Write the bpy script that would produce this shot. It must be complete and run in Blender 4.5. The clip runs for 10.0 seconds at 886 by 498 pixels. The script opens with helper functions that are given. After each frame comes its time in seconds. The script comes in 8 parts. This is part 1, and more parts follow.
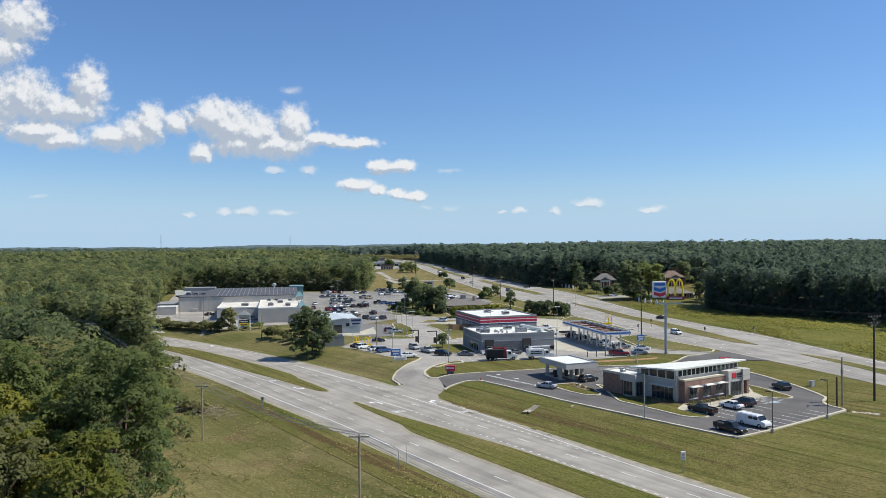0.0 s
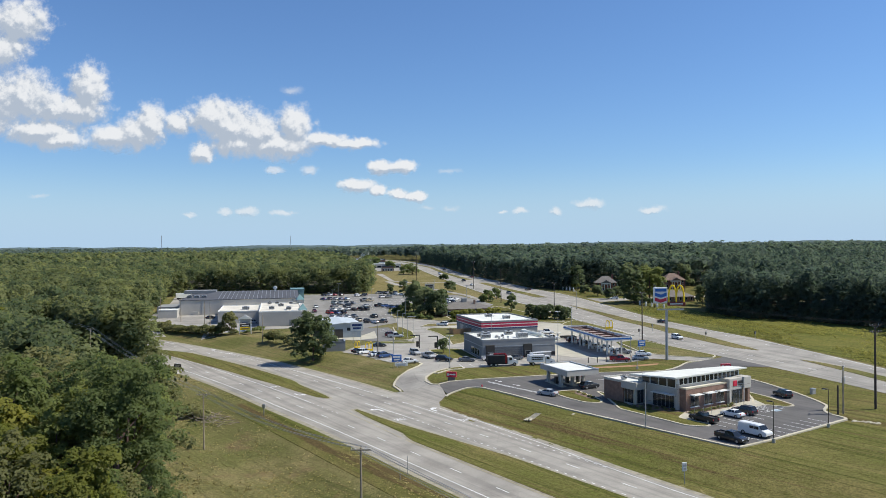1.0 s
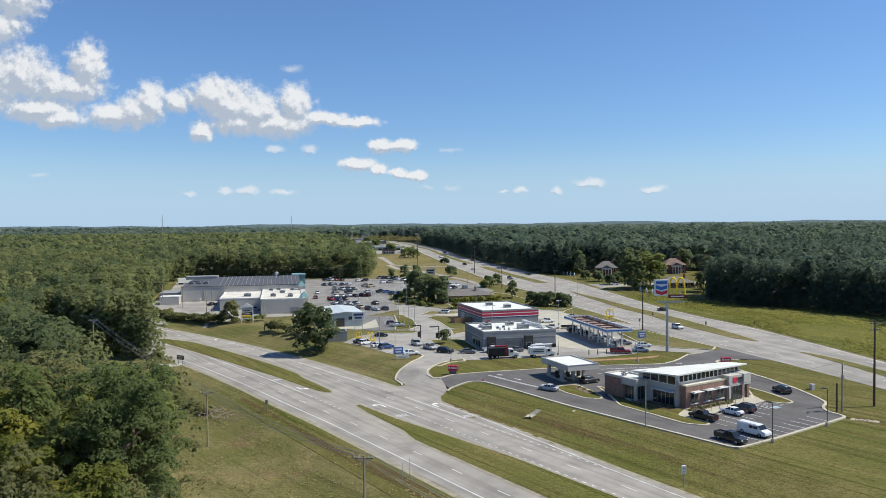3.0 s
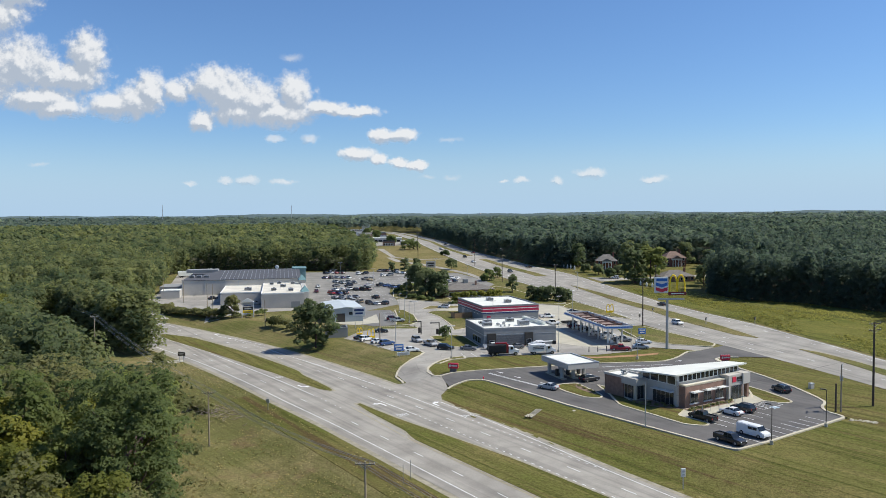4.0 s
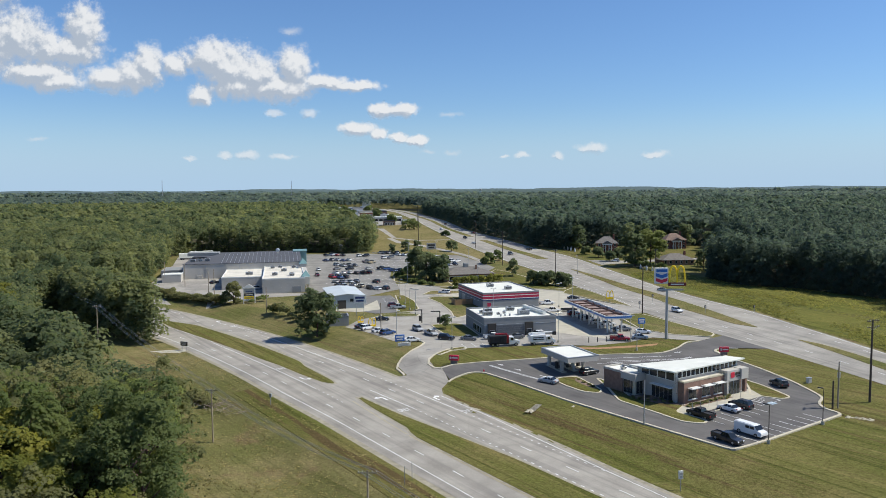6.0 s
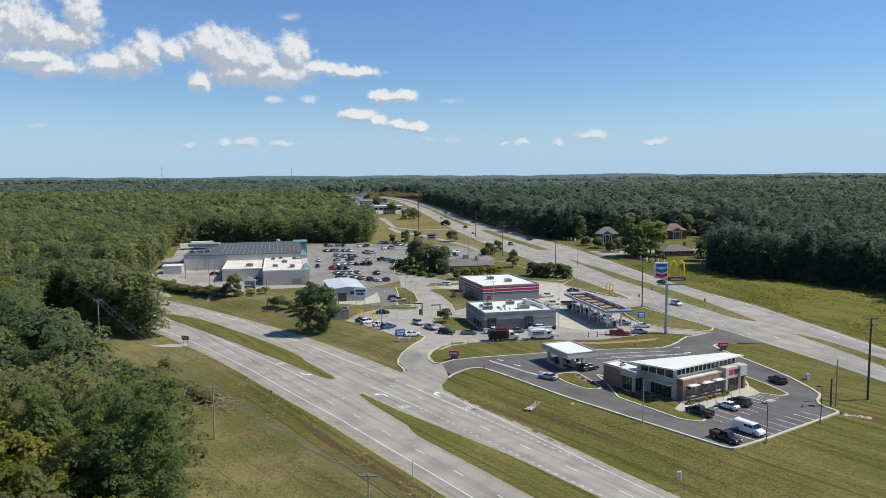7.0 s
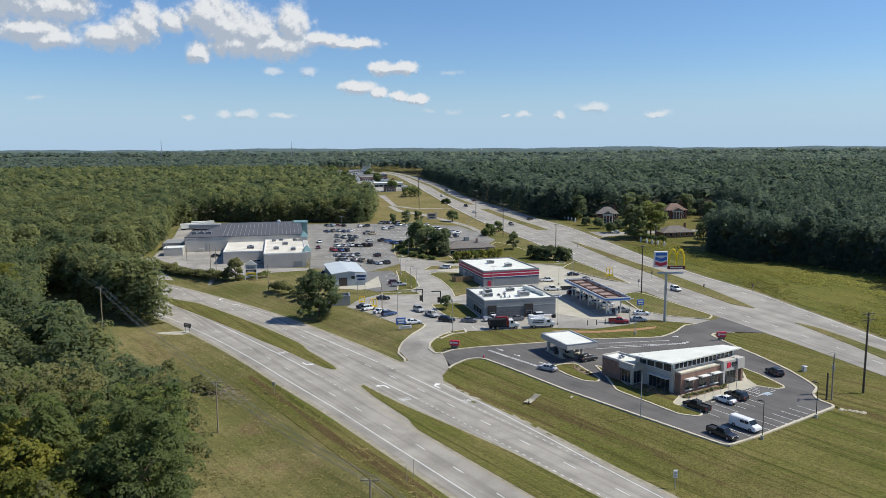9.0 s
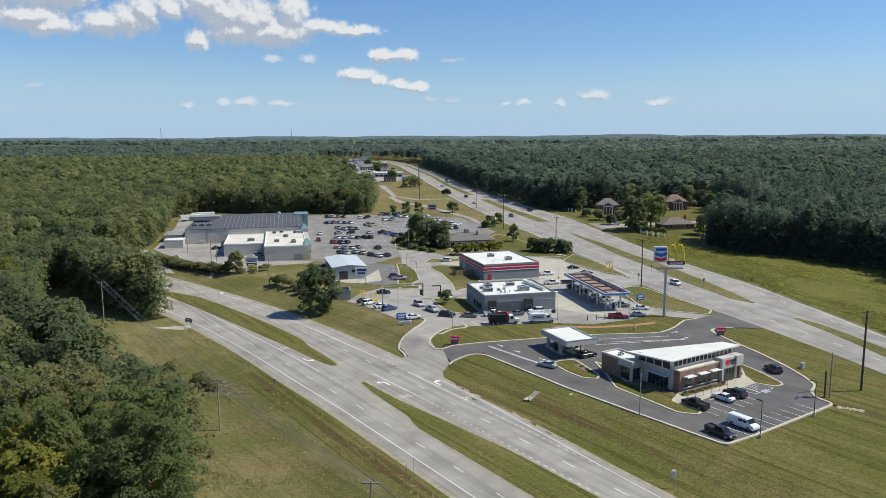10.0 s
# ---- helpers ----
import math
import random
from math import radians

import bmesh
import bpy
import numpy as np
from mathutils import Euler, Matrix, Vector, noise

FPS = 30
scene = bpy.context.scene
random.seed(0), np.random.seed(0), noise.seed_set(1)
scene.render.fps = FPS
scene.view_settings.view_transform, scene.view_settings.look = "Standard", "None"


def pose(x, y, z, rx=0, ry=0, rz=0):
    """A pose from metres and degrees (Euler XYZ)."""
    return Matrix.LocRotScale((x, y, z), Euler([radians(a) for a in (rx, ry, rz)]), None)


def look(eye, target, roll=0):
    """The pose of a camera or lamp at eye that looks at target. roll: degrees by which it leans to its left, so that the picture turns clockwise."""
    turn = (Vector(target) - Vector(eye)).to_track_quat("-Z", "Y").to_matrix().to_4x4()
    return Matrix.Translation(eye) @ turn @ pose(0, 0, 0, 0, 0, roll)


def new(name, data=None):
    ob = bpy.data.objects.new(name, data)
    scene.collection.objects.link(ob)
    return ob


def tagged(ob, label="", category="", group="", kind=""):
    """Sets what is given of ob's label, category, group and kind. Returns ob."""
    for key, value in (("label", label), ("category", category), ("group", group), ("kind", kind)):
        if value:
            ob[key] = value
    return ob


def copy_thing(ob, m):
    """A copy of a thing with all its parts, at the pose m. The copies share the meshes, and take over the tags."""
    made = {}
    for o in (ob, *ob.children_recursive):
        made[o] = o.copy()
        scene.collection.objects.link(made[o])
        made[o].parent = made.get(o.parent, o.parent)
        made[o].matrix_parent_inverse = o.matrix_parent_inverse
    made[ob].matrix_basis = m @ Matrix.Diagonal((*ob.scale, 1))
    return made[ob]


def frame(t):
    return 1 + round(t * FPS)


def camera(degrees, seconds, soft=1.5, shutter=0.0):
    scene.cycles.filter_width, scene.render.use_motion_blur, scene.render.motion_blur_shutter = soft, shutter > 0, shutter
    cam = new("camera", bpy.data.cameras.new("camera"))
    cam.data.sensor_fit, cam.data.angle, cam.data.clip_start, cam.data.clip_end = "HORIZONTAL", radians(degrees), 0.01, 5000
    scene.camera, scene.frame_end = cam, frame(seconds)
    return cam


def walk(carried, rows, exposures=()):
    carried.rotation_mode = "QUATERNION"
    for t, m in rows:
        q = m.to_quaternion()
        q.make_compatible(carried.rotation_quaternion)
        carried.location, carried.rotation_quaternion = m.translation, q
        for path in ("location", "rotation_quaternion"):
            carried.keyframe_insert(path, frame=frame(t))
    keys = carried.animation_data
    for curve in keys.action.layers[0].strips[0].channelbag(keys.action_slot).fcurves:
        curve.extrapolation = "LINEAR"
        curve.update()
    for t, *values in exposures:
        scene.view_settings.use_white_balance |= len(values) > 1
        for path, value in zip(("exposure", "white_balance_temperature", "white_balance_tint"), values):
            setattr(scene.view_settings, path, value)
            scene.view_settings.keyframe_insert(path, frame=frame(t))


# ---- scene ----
cam = camera(61.0, 10.0, soft=0.65)
EXPOSURE = 0.4
# seconds, x, y, z, yaw, pitch, roll
ROWS = [
    (0, 0.26, 0.68, 33.86, 0.593, -0.16, -0.58),
    (0.5, 0.20, 0.64, 34.65, 0.615, -0.15, -0.56),
    (1, 0.14, 0.60, 35.50, 0.635, -0.16, -0.54),
    (1.5, 0.09, 0.56, 36.41, 0.653, -0.17, -0.53),
    (2, 0.04, 0.52, 37.38, 0.669, -0.21, -0.51),
    (2.1, 0.03, 0.51, 37.58, 0.671, -0.24, -0.51),
    (2.2, 0.02, 0.50, 37.78, 0.674, -0.36, -0.50),
    (2.3, 0.01, 0.49, 37.98, 0.677, -0.49, -0.50),
    (2.4, 0.00, 0.48, 38.18, 0.680, -0.65, -0.50),
    (2.5, -0.01, 0.47, 38.39, 0.683, -0.89, -0.50),
    (4, -0.12, 0.35, 41.65, 0.717, -2.59, -0.45),
    (4.5, -0.15, 0.31, 42.80, 0.727, -3.08, -0.43),
    (5, -0.17, 0.26, 43.97, 0.736, -3.54, -0.42),
    (5.5, -0.20, 0.22, 45.16, 0.744, -4.03, -0.41),
    (7, -0.24, 0.10, 48.77, 0.769, -5.57, -0.37),
    (7.5, -0.25, 0.05, 49.98, 0.778, -6.10, -0.35),
    (8, -0.25, 0.01, 51.18, 0.787, -6.62, -0.34),
    (8.5, -0.25, -0.03, 52.36, 0.797, -7.14, -0.33),
    (9, -0.25, -0.07, 53.52, 0.808, -7.68, -0.32),
    (9.5, -0.24, -0.11, 54.67, 0.820, -8.18, -0.31),
    (10, -0.23, -0.15, 55.78, 0.834, -8.62, -0.30),
]
walk(cam, [(t, pose(x, y, z, 0, 0, yaw) @ pose(0, 0, 0, 90 + pitch) @ pose(0, 0, 0, 0, 0, roll)) for t, x, y, z, yaw, pitch, roll in ROWS],
     exposures=((0.0, EXPOSURE, 6300, 10), (2.0, EXPOSURE, 6300, 10), (10.0, EXPOSURE - 0.1, 6300, 10)))

# ---- world and sun ----
SUN_EL, SUN_AZ = 52.0, 4.0   # degrees above the horizon; degrees from +x towards +y
world = bpy.data.worlds.new("sky")
scene.world = world
world.use_nodes = True
wt = world.node_tree
sky = wt.nodes.new("ShaderNodeTexSky")
sky.sky_type = "NISHITA"
sky.sun_disc = False
sky.sun_elevation = radians(SUN_EL)
sky.sun_rotation = radians(90 - SUN_AZ)
sky.altitude = 2200
sky.air_density, sky.dust_density, sky.ozone_density = 1.45, 0.3, 8.0
tone = wt.nodes.new("ShaderNodeMix")
tone.data_type, tone.blend_type = "RGBA", "MULTIPLY"
tone.inputs["Factor"].default_value = 1.0
tone.inputs["B"].default_value = (0.93, 0.98, 1.06, 1)
wt.links.new(sky.outputs["Color"], tone.inputs["A"])
wt.links.new(tone.outputs["Result"], wt.nodes["Background"].inputs["Color"])
wt.nodes["Background"].inputs["Strength"].default_value = 0.086
sun_data = bpy.data.lights.new("sun", "SUN")
sun_data.energy, sun_data.angle, sun_data.color = 4.1, radians(0.53), (1.0, 0.945, 0.815)
sun = new("sun", sun_data)
_e, _a = radians(SUN_EL), radians(SUN_AZ)
sun.matrix_world = look((0, 0, 100), (-math.cos(_e) * math.cos(_a) * 50, -math.cos(_e) * math.sin(_a) * 50, 100 - math.sin(_e) * 50))

# ---- materials ----
def surface(name, color, rough=0.8, metal=0.0, vary=0.15, scale=1.0, fine=20.0, bump=0.0, second=None, spec=0.3):
    """A painted or mineral surface: colour varied by broad stains and fine grain, in metres."""
    m = bpy.data.materials.new(name)
    m.use_nodes = True
    t = m.node_tree
    b = t.nodes["Principled BSDF"]
    b.inputs["Roughness"].default_value = rough
    b.inputs["Metallic"].default_value = metal
    b.inputs["Specular IOR Level"].default_value = spec
    co = t.nodes.new("ShaderNodeTexCoord")
    geo = t.nodes.new("ShaderNodeNewGeometry")
    n1, n2 = t.nodes.new("ShaderNodeTexNoise"), t.nodes.new("ShaderNodeTexNoise")
    for n, s, d in ((n1, scale, 5), (n2, fine, 2)):
        n.inputs["Scale"].default_value = s
        n.inputs["Detail"].default_value = d
        t.links.new(geo.outputs["Position"], n.inputs["Vector"])
    add = t.nodes.new("ShaderNodeMath")
    add.operation = "MULTIPLY_ADD"
    add.inputs[1].default_value = 0.35
    t.links.new(n2.outputs["Fac"], add.inputs[0])
    t.links.new(n1.outputs["Fac"], add.inputs[2])
    ramp = t.nodes.new("ShaderNodeMapRange")
    ramp.inputs["From Min"].default_value, ramp.inputs["From Max"].default_value = 0.4, 0.95
    t.links.new(add.outputs[0], ramp.inputs["Value"])
    mix = t.nodes.new("ShaderNodeMix")
    mix.data_type = "RGBA"
    lo = [max(0, c * (1 - vary)) for c in color]
    hi = second or [min(1, c * (1 + vary)) for c in color]
    mix.inputs["A"].default_value = (*lo, 1)
    mix.inputs["B"].default_value = (*hi, 1)
    t.links.new(ramp.outputs["Result"], mix.inputs["Factor"])
    t.links.new(mix.outputs["Result"], b.inputs["Base Color"])
    if bump:
        bp = t.nodes.new("ShaderNodeBump")
        bp.inputs["Strength"].default_value = bump
        bp.inputs["Distance"].default_value = 0.1
        t.links.new(add.outputs[0], bp.inputs["Height"])
        t.links.new(bp.outputs["Normal"], b.inputs["Normal"])
    return m


def foliage(name, dark, light, tint=True, scale=0.05):
    """Leaves: each clump its own shade, each tree its own tint, broad drifts through the wood."""
    m = bpy.data.materials.new(name)
    m.use_nodes = True
    t = m.node_tree
    b = t.nodes["Principled BSDF"]
    b.inputs["Roughness"].default_value = 0.75
    b.inputs["Specular IOR Level"].default_value = 0.12
    geo = t.nodes.new("ShaderNodeNewGeometry")
    n = t.nodes.new("ShaderNodeTexNoise")
    n.inputs["Scale"].default_value = scale
    n.inputs["Detail"].default_value = 4
    t.links.new(geo.outputs["Position"], n.inputs["Vector"])
    add = t.nodes.new("ShaderNodeMath")
    add.operation = "MULTIPLY_ADD"
    add.inputs[1].default_value = 0.25
    t.links.new(geo.outputs["Random Per Island"], add.inputs[0])
    t.links.new(n.outputs["Fac"], add.inputs[2])
    if tint:
        at = t.nodes.new("ShaderNodeAttribute")
        at.attribute_name = "tint"
        src = at.outputs["Fac"]
    else:
        oi = t.nodes.new("ShaderNodeObjectInfo")
        src = oi.outputs["Random"]
    add2 = t.nodes.new("ShaderNodeMath")
    add2.operation = "MULTIPLY_ADD"
    add2.inputs[1].default_value = 1.0
    t.links.new(src, add2.inputs[0])
    t.links.new(add.outputs[0], add2.inputs[2])
    mr = t.nodes.new("ShaderNodeMapRange")
    mr.inputs["From Min"].default_value, mr.inputs["From Max"].default_value = 0.4, 1.65
    t.links.new(add2.outputs[0], mr.inputs["Value"])
    mix = t.nodes.new("ShaderNodeMix")
    mix.data_type = "RGBA"
    mix.inputs["A"].default_value, mix.inputs["B"].default_value = (*dark, 1), (*light, 1)
    t.links.new(mr.outputs["Result"], mix.inputs["Factor"])
    t.links.new(mix.outputs["Result"], b.inputs["Base Color"])
    tl = t.nodes.new("ShaderNodeBsdfTranslucent")
    through_leaf = t.nodes.new("ShaderNodeVectorMath")
    through_leaf.operation = "MULTIPLY"
    through_leaf.inputs[1].default_value = (1.55, 1.6, 1.3)
    t.links.new(mix.outputs["Result"], through_leaf.inputs[0])
    t.links.new(through_leaf.outputs["Vector"], tl.inputs["Color"])
    ms = t.nodes.new("ShaderNodeMixShader")
    ms.inputs["Fac"].default_value = 0.5
    t.links.new(b.outputs[0], ms.inputs[1])
    t.links.new(tl.outputs[0], ms.inputs[2])
    t.links.new(ms.outputs[0], t.nodes["Material Output"].inputs["Surface"])
    return m


def glassy(name, color, rough=0.08):
    m = surface(name, color, rough, 0.0, 0.1, 0.6, 4.0, spec=0.6)
    return m


def ground_material(name, green, straw, earth, stripes=0.0, angle=0.0, straw_at=0.52, earth_at=0.66, tufts=0.6):
    """Grass: green and straw drifts, bare earth, tufts, fine blades, and mowing lines along the given angle."""
    m = bpy.data.materials.new(name)
    m.use_nodes = True
    t = m.node_tree
    b = t.nodes["Principled BSDF"]
    b.inputs["Roughness"].default_value = 0.95
    b.inputs["Specular IOR Level"].default_value = 0.05
    geo = t.nodes.new("ShaderNodeNewGeometry")

    def nz(scale, detail=5.0, rough=0.6):
        n = t.nodes.new("ShaderNodeTexNoise")
        n.inputs["Scale"].default_value = scale
        n.inputs["Detail"].default_value = detail
        n.inputs["Roughness"].default_value = rough
        t.links.new(geo.outputs["Position"], n.inputs["Vector"])
        return n.outputs["Fac"]

    def ramp(src, lo, hi):
        r = t.nodes.new("ShaderNodeMapRange")
        r.interpolation_type = "SMOOTHSTEP"
        r.inputs["From Min"].default_value, r.inputs["From Max"].default_value = lo, hi
        t.links.new(src, r.inputs["Value"])
        return r.outputs["Result"]

    def mixed(fac, a, bb):
        x = t.nodes.new("ShaderNodeMix")
        x.data_type = "RGBA"
        for key, v in (("A", a), ("B", bb)):
            if isinstance(v, tuple):
                x.inputs[key].default_value = (*v, 1)
            else:
                t.links.new(v, x.inputs[key])
        t.links.new(fac, x.inputs["Factor"])
        return x.outputs["Result"]

    def streaks(turn, along, across, detail=4.0):
        rot = t.nodes.new("ShaderNodeMapping")
        rot.vector_type = "TEXTURE"
        rot.inputs["Rotation"].default_value = (0, 0, radians(turn))
        rot.inputs["Scale"].default_value = (along, across, 1.0)
        t.links.new(geo.outputs["Position"], rot.inputs["Vector"])
        n = t.nodes.new("ShaderNodeTexNoise")
        n.inputs["Scale"].default_value = 1.0
        n.inputs["Detail"].default_value = detail
        n.inputs["Roughness"].default_value = 0.65
        t.links.new(rot.outputs["Vector"], n.inputs["Vector"])
        return n.outputs["Fac"]

    col = mixed(ramp(nz(0.03, 6, 0.62), straw_at - 0.14, straw_at + 0.14), green, straw)
    col = mixed(ramp(nz(0.22, 6, 0.72), 0.4, 0.66), col, tuple((g * 1.1 + s * 0.7) * 0.5 for g, s in zip(green, straw)))
    col = mixed(ramp(nz(0.09, 7, 0.7), earth_at - 0.06, earth_at + 0.1), col, earth)
    if stripes:
        for along, across, lo, hi, c in ((60, 1.1, 0.5, 0.66, tuple(v * 0.62 for v in green)), (45, 2.6, 0.5, 0.7, straw), (80, 2.2, 0.57, 0.63, tuple(v * 0.8 for v in earth)), (30, 0.7, 0.56, 0.72, earth)):
            k = t.nodes.new("ShaderNodeMath")
            k.operation = "MULTIPLY"
            k.inputs[1].default_value = stripes
            t.links.new(ramp(streaks(angle, along, across), lo, hi), k.inputs[0])
            col = mixed(k.outputs[0], col, c)
    tuft = mixed(ramp(nz(0.75, 4, 0.75), 0.56, 0.72), (1.0, 1.0, 1.0), (0.62, 0.72, 0.55))
    dark = t.nodes.new("ShaderNodeMix")
    dark.data_type, dark.blend_type = "RGBA", "MULTIPLY"
    dark.inputs["Factor"].default_value = tufts
    t.links.new(col, dark.inputs["A"])
    t.links.new(tuft, dark.inputs["B"])
    col = dark.outputs["Result"]
    fine = mixed(ramp(nz(2.2, 6, 0.85), 0.34, 0.62), tuple(c * 0.55 for c in green), (1.0, 1.0, 0.9))
    mul = t.nodes.new("ShaderNodeMix")
    mul.data_type, mul.blend_type = "RGBA", "MULTIPLY"
    mul.inputs["Factor"].default_value = 0.6
    t.links.new(col, mul.inputs["A"])
    t.links.new(fine, mul.inputs["B"])
    t.links.new(mul.outputs["Result"], b.inputs["Base Color"])
    bp = t.nodes.new("ShaderNodeBump")
    bp.inputs["Strength"].default_value, bp.inputs["Distance"].default_value = 0.6, 0.25
    t.links.new(nz(1.6, 6, 0.8), bp.inputs["Height"])
    t.links.new(bp.outputs["Normal"], b.inputs["Normal"])
    return m


GRASS = ground_material("grass", (0.138, 0.15, 0.045), (0.285, 0.235, 0.115), (0.215, 0.15, 0.085), 0.5, -50, 0.49, 0.62, 0.7)
LAWN = ground_material("lawn", (0.134, 0.146, 0.036), (0.22, 0.185, 0.074), (0.16, 0.112, 0.055), 0.9, -55.3, 0.52, 0.7, 0.2)
MEADOW = ground_material("meadow", (0.142, 0.16, 0.036), (0.222, 0.2, 0.062), (0.104, 0.115, 0.034), 0.7, -72, 0.5, 0.6, 0.5)
DRYGRASS = ground_material("dry_grass", (0.185, 0.172, 0.06), (0.3, 0.245, 0.118), (0.25, 0.185, 0.105), 0.4, -70, 0.42, 0.62, 0.5)


def asphalt(name, color, angle, wear=0.25, cracks=0.4, tracks=0.0):
    """Worn asphalt: patches, wheel tracks along the given angle, sealed cracks and fine grain."""
    m = surface(name, color, 0.9, vary=0.22, scale=0.16, fine=4.5, bump=0.15)
    t = m.node_tree
    b = t.nodes["Principled BSDF"]
    geo = [n for n in t.nodes if n.bl_idname == "ShaderNodeNewGeometry"][0]
    col = b.inputs["Base Color"].links[0].from_socket

    def layer(col, fac, tone, amount):
        x = t.nodes.new("ShaderNodeMix")
        x.data_type, x.blend_type = "RGBA", "MULTIPLY"
        x.inputs["B"].default_value = (*tone, 1)
        k = t.nodes.new("ShaderNodeMath")
        k.operation = "MULTIPLY"
        k.inputs[1].default_value = amount
        t.links.new(fac, k.inputs[0])
        t.links.new(k.outputs[0], x.inputs["Factor"])
        t.links.new(col, x.inputs["A"])
        return x.outputs["Result"]

    def ramp(src, lo, hi):
        r = t.nodes.new("ShaderNodeMapRange")
        r.interpolation_type = "SMOOTHSTEP"
        r.inputs["From Min"].default_value, r.inputs["From Max"].default_value = lo, hi
        t.links.new(src, r.inputs["Value"])
        return r.outputs["Result"]

    rot = t.nodes.new("ShaderNodeMapping")
    rot.vector_type = "TEXTURE"
    rot.inputs["Rotation"].default_value = (0, 0, radians(angle))
    rot.inputs["Scale"].default_value = (70, 1.3, 1)
    t.links.new(geo.outputs["Position"], rot.inputs["Vector"])
    n = t.nodes.new("ShaderNodeTexNoise")
    n.inputs["Scale"].default_value, n.inputs["Detail"].default_value = 1.0, 4
    t.links.new(rot.outputs["Vector"], n.inputs["Vector"])
    col = layer(col, ramp(n.outputs["Fac"], 0.46, 0.62), (0.6, 0.6, 0.62), tracks)
    p = t.nodes.new("ShaderNodeTexNoise")
    p.inputs["Scale"].default_value, p.inputs["Detail"].default_value = 0.07, 6
    t.links.new(geo.outputs["Position"], p.inputs["Vector"])
    col = layer(col, ramp(p.outputs["Fac"], 0.5, 0.62), (0.62, 0.62, 0.64), wear)
    v = t.nodes.new("ShaderNodeTexVoronoi")
    v.feature = "DISTANCE_TO_EDGE"
    v.inputs["Scale"].default_value = 0.16
    w = t.nodes.new("ShaderNodeVectorMath")
    w.operation = "MULTIPLY_ADD"
    w.inputs[1].default_value = (3.0, 3.0, 0.0)
    t.links.new(p.outputs["Color"], w.inputs[0])
    t.links.new(geo.outputs["Position"], w.inputs[2])
    t.links.new(w.outputs["Vector"], v.inputs["Vector"])
    inv = t.nodes.new("ShaderNodeMath")
    inv.operation = "SUBTRACT"
    inv.inputs[0].default_value = 1.0
    t.links.new(ramp(v.outputs["Distance"], 0.008, 0.02), inv.inputs[1])
    col = layer(col, inv.outputs[0], (0.5, 0.5, 0.5), cracks)
    t.links.new(col, b.inputs["Base Color"])
    return m


ROADGREY = asphalt("road_asphalt", (0.325, 0.3, 0.258), -55.3, 0.3, 0.12, 0.5)
HIGHWAYGREY = asphalt("highway_asphalt", (0.325, 0.302, 0.262), -74, 0.3, 0.12, 0.5)
LOTGREY = asphalt("lot_asphalt", (0.335, 0.312, 0.272), 20, 0.5, 0.35, 0.15)
MALLGREY = asphalt("mall_lot_asphalt", (0.24, 0.228, 0.205), 20, 0.5, 0.4, 0.15)
NEWASPHALT = asphalt("new_asphalt", (0.128, 0.12, 0.112), -55.3, 0.35, 0.0, 0.3)
CONCRETE = surface("concrete", (0.43, 0.4, 0.32), 0.85, vary=0.15, scale=0.3, fine=5.0)
KERB = surface("kerb_concrete", (0.5, 0.45, 0.34), 0.85, vary=0.15, scale=0.5, fine=6.0)
SHOULDER = surface("shoulder_gravel", (0.3, 0.27, 0.2), 0.95, vary=0.35, scale=0.8, fine=5.0)
PAINTW = surface("road_paint_white", (0.72, 0.72, 0.7), 0.7, vary=0.2, scale=1.5, fine=9.0)
PAINTY = surface("road_paint_yellow", (0.4, 0.34, 0.2), 0.7, vary=0.25, scale=1.5, fine=9.0)
WHITE = surface("white_paint", (0.66, 0.66, 0.63), 0.6, vary=0.06, scale=0.3, fine=3.0)
ROOFWHITE = surface("white_roof_membrane", (0.69, 0.69, 0.62), 0.7, vary=0.1, scale=0.25, fine=2.5)
ROOFTAN = surface("weathered_roof_membrane", (0.62, 0.58, 0.49), 0.8, vary=0.2, scale=0.15, fine=1.5)
ROOFGREY = surface("dark_metal_roof", (0.09, 0.092, 0.1), 0.75, vary=0.12, scale=0.2, fine=2.0)
STEELBLUE = surface("pale_blue_metal_roof", (0.52, 0.56, 0.57), 0.45, vary=0.06, scale=0.2, fine=2.0)
WALLGREY = surface("grey_painted_block", (0.25, 0.258, 0.258), 0.8, vary=0.1, scale=0.3, fine=4.0)
WALLPALE = surface("pale_grey_panel", (0.47, 0.445, 0.4), 0.75, vary=0.1, scale=0.2, fine=3.0)
METALGREY = surface("grey_corrugated_metal", (0.34, 0.38, 0.4), 0.5, vary=0.08, scale=0.3, fine=3.0)
BRICK = surface("brown_brick", (0.25, 0.155, 0.115), 0.85, vary=0.22, scale=1.2, fine=8.0)
BRICKRED = surface("dark_red_brick", (0.2, 0.09, 0.07), 0.85, vary=0.22, scale=1.0, fine=8.0)
REDPAINT = surface("red_paint", (0.40, 0.032, 0.07), 0.5, vary=0.1, scale=0.5, fine=3.0)
SIGNRED = surface("sign_red", (0.56, 0.035, 0.065), 0.4, vary=0.06, scale=0.5, fine=3.0)
NAVY = surface("navy_paint", (0.03, 0.05, 0.14), 0.5, vary=0.1, scale=0.5, fine=3.0)
SIGNBLUE = surface("sign_blue", (0.04, 0.14, 0.42), 0.4, vary=0.06, scale=0.5, fine=3.0)
SIGNBLUE_PALE = surface("faded_blue_paint", (0.3, 0.38, 0.44), 0.8, vary=0.15, scale=1.5, fine=8.0)
YELLOW = surface("yellow_plastic", (0.85, 0.58, 0.02), 0.4, vary=0.06, scale=0.5, fine=3.0)
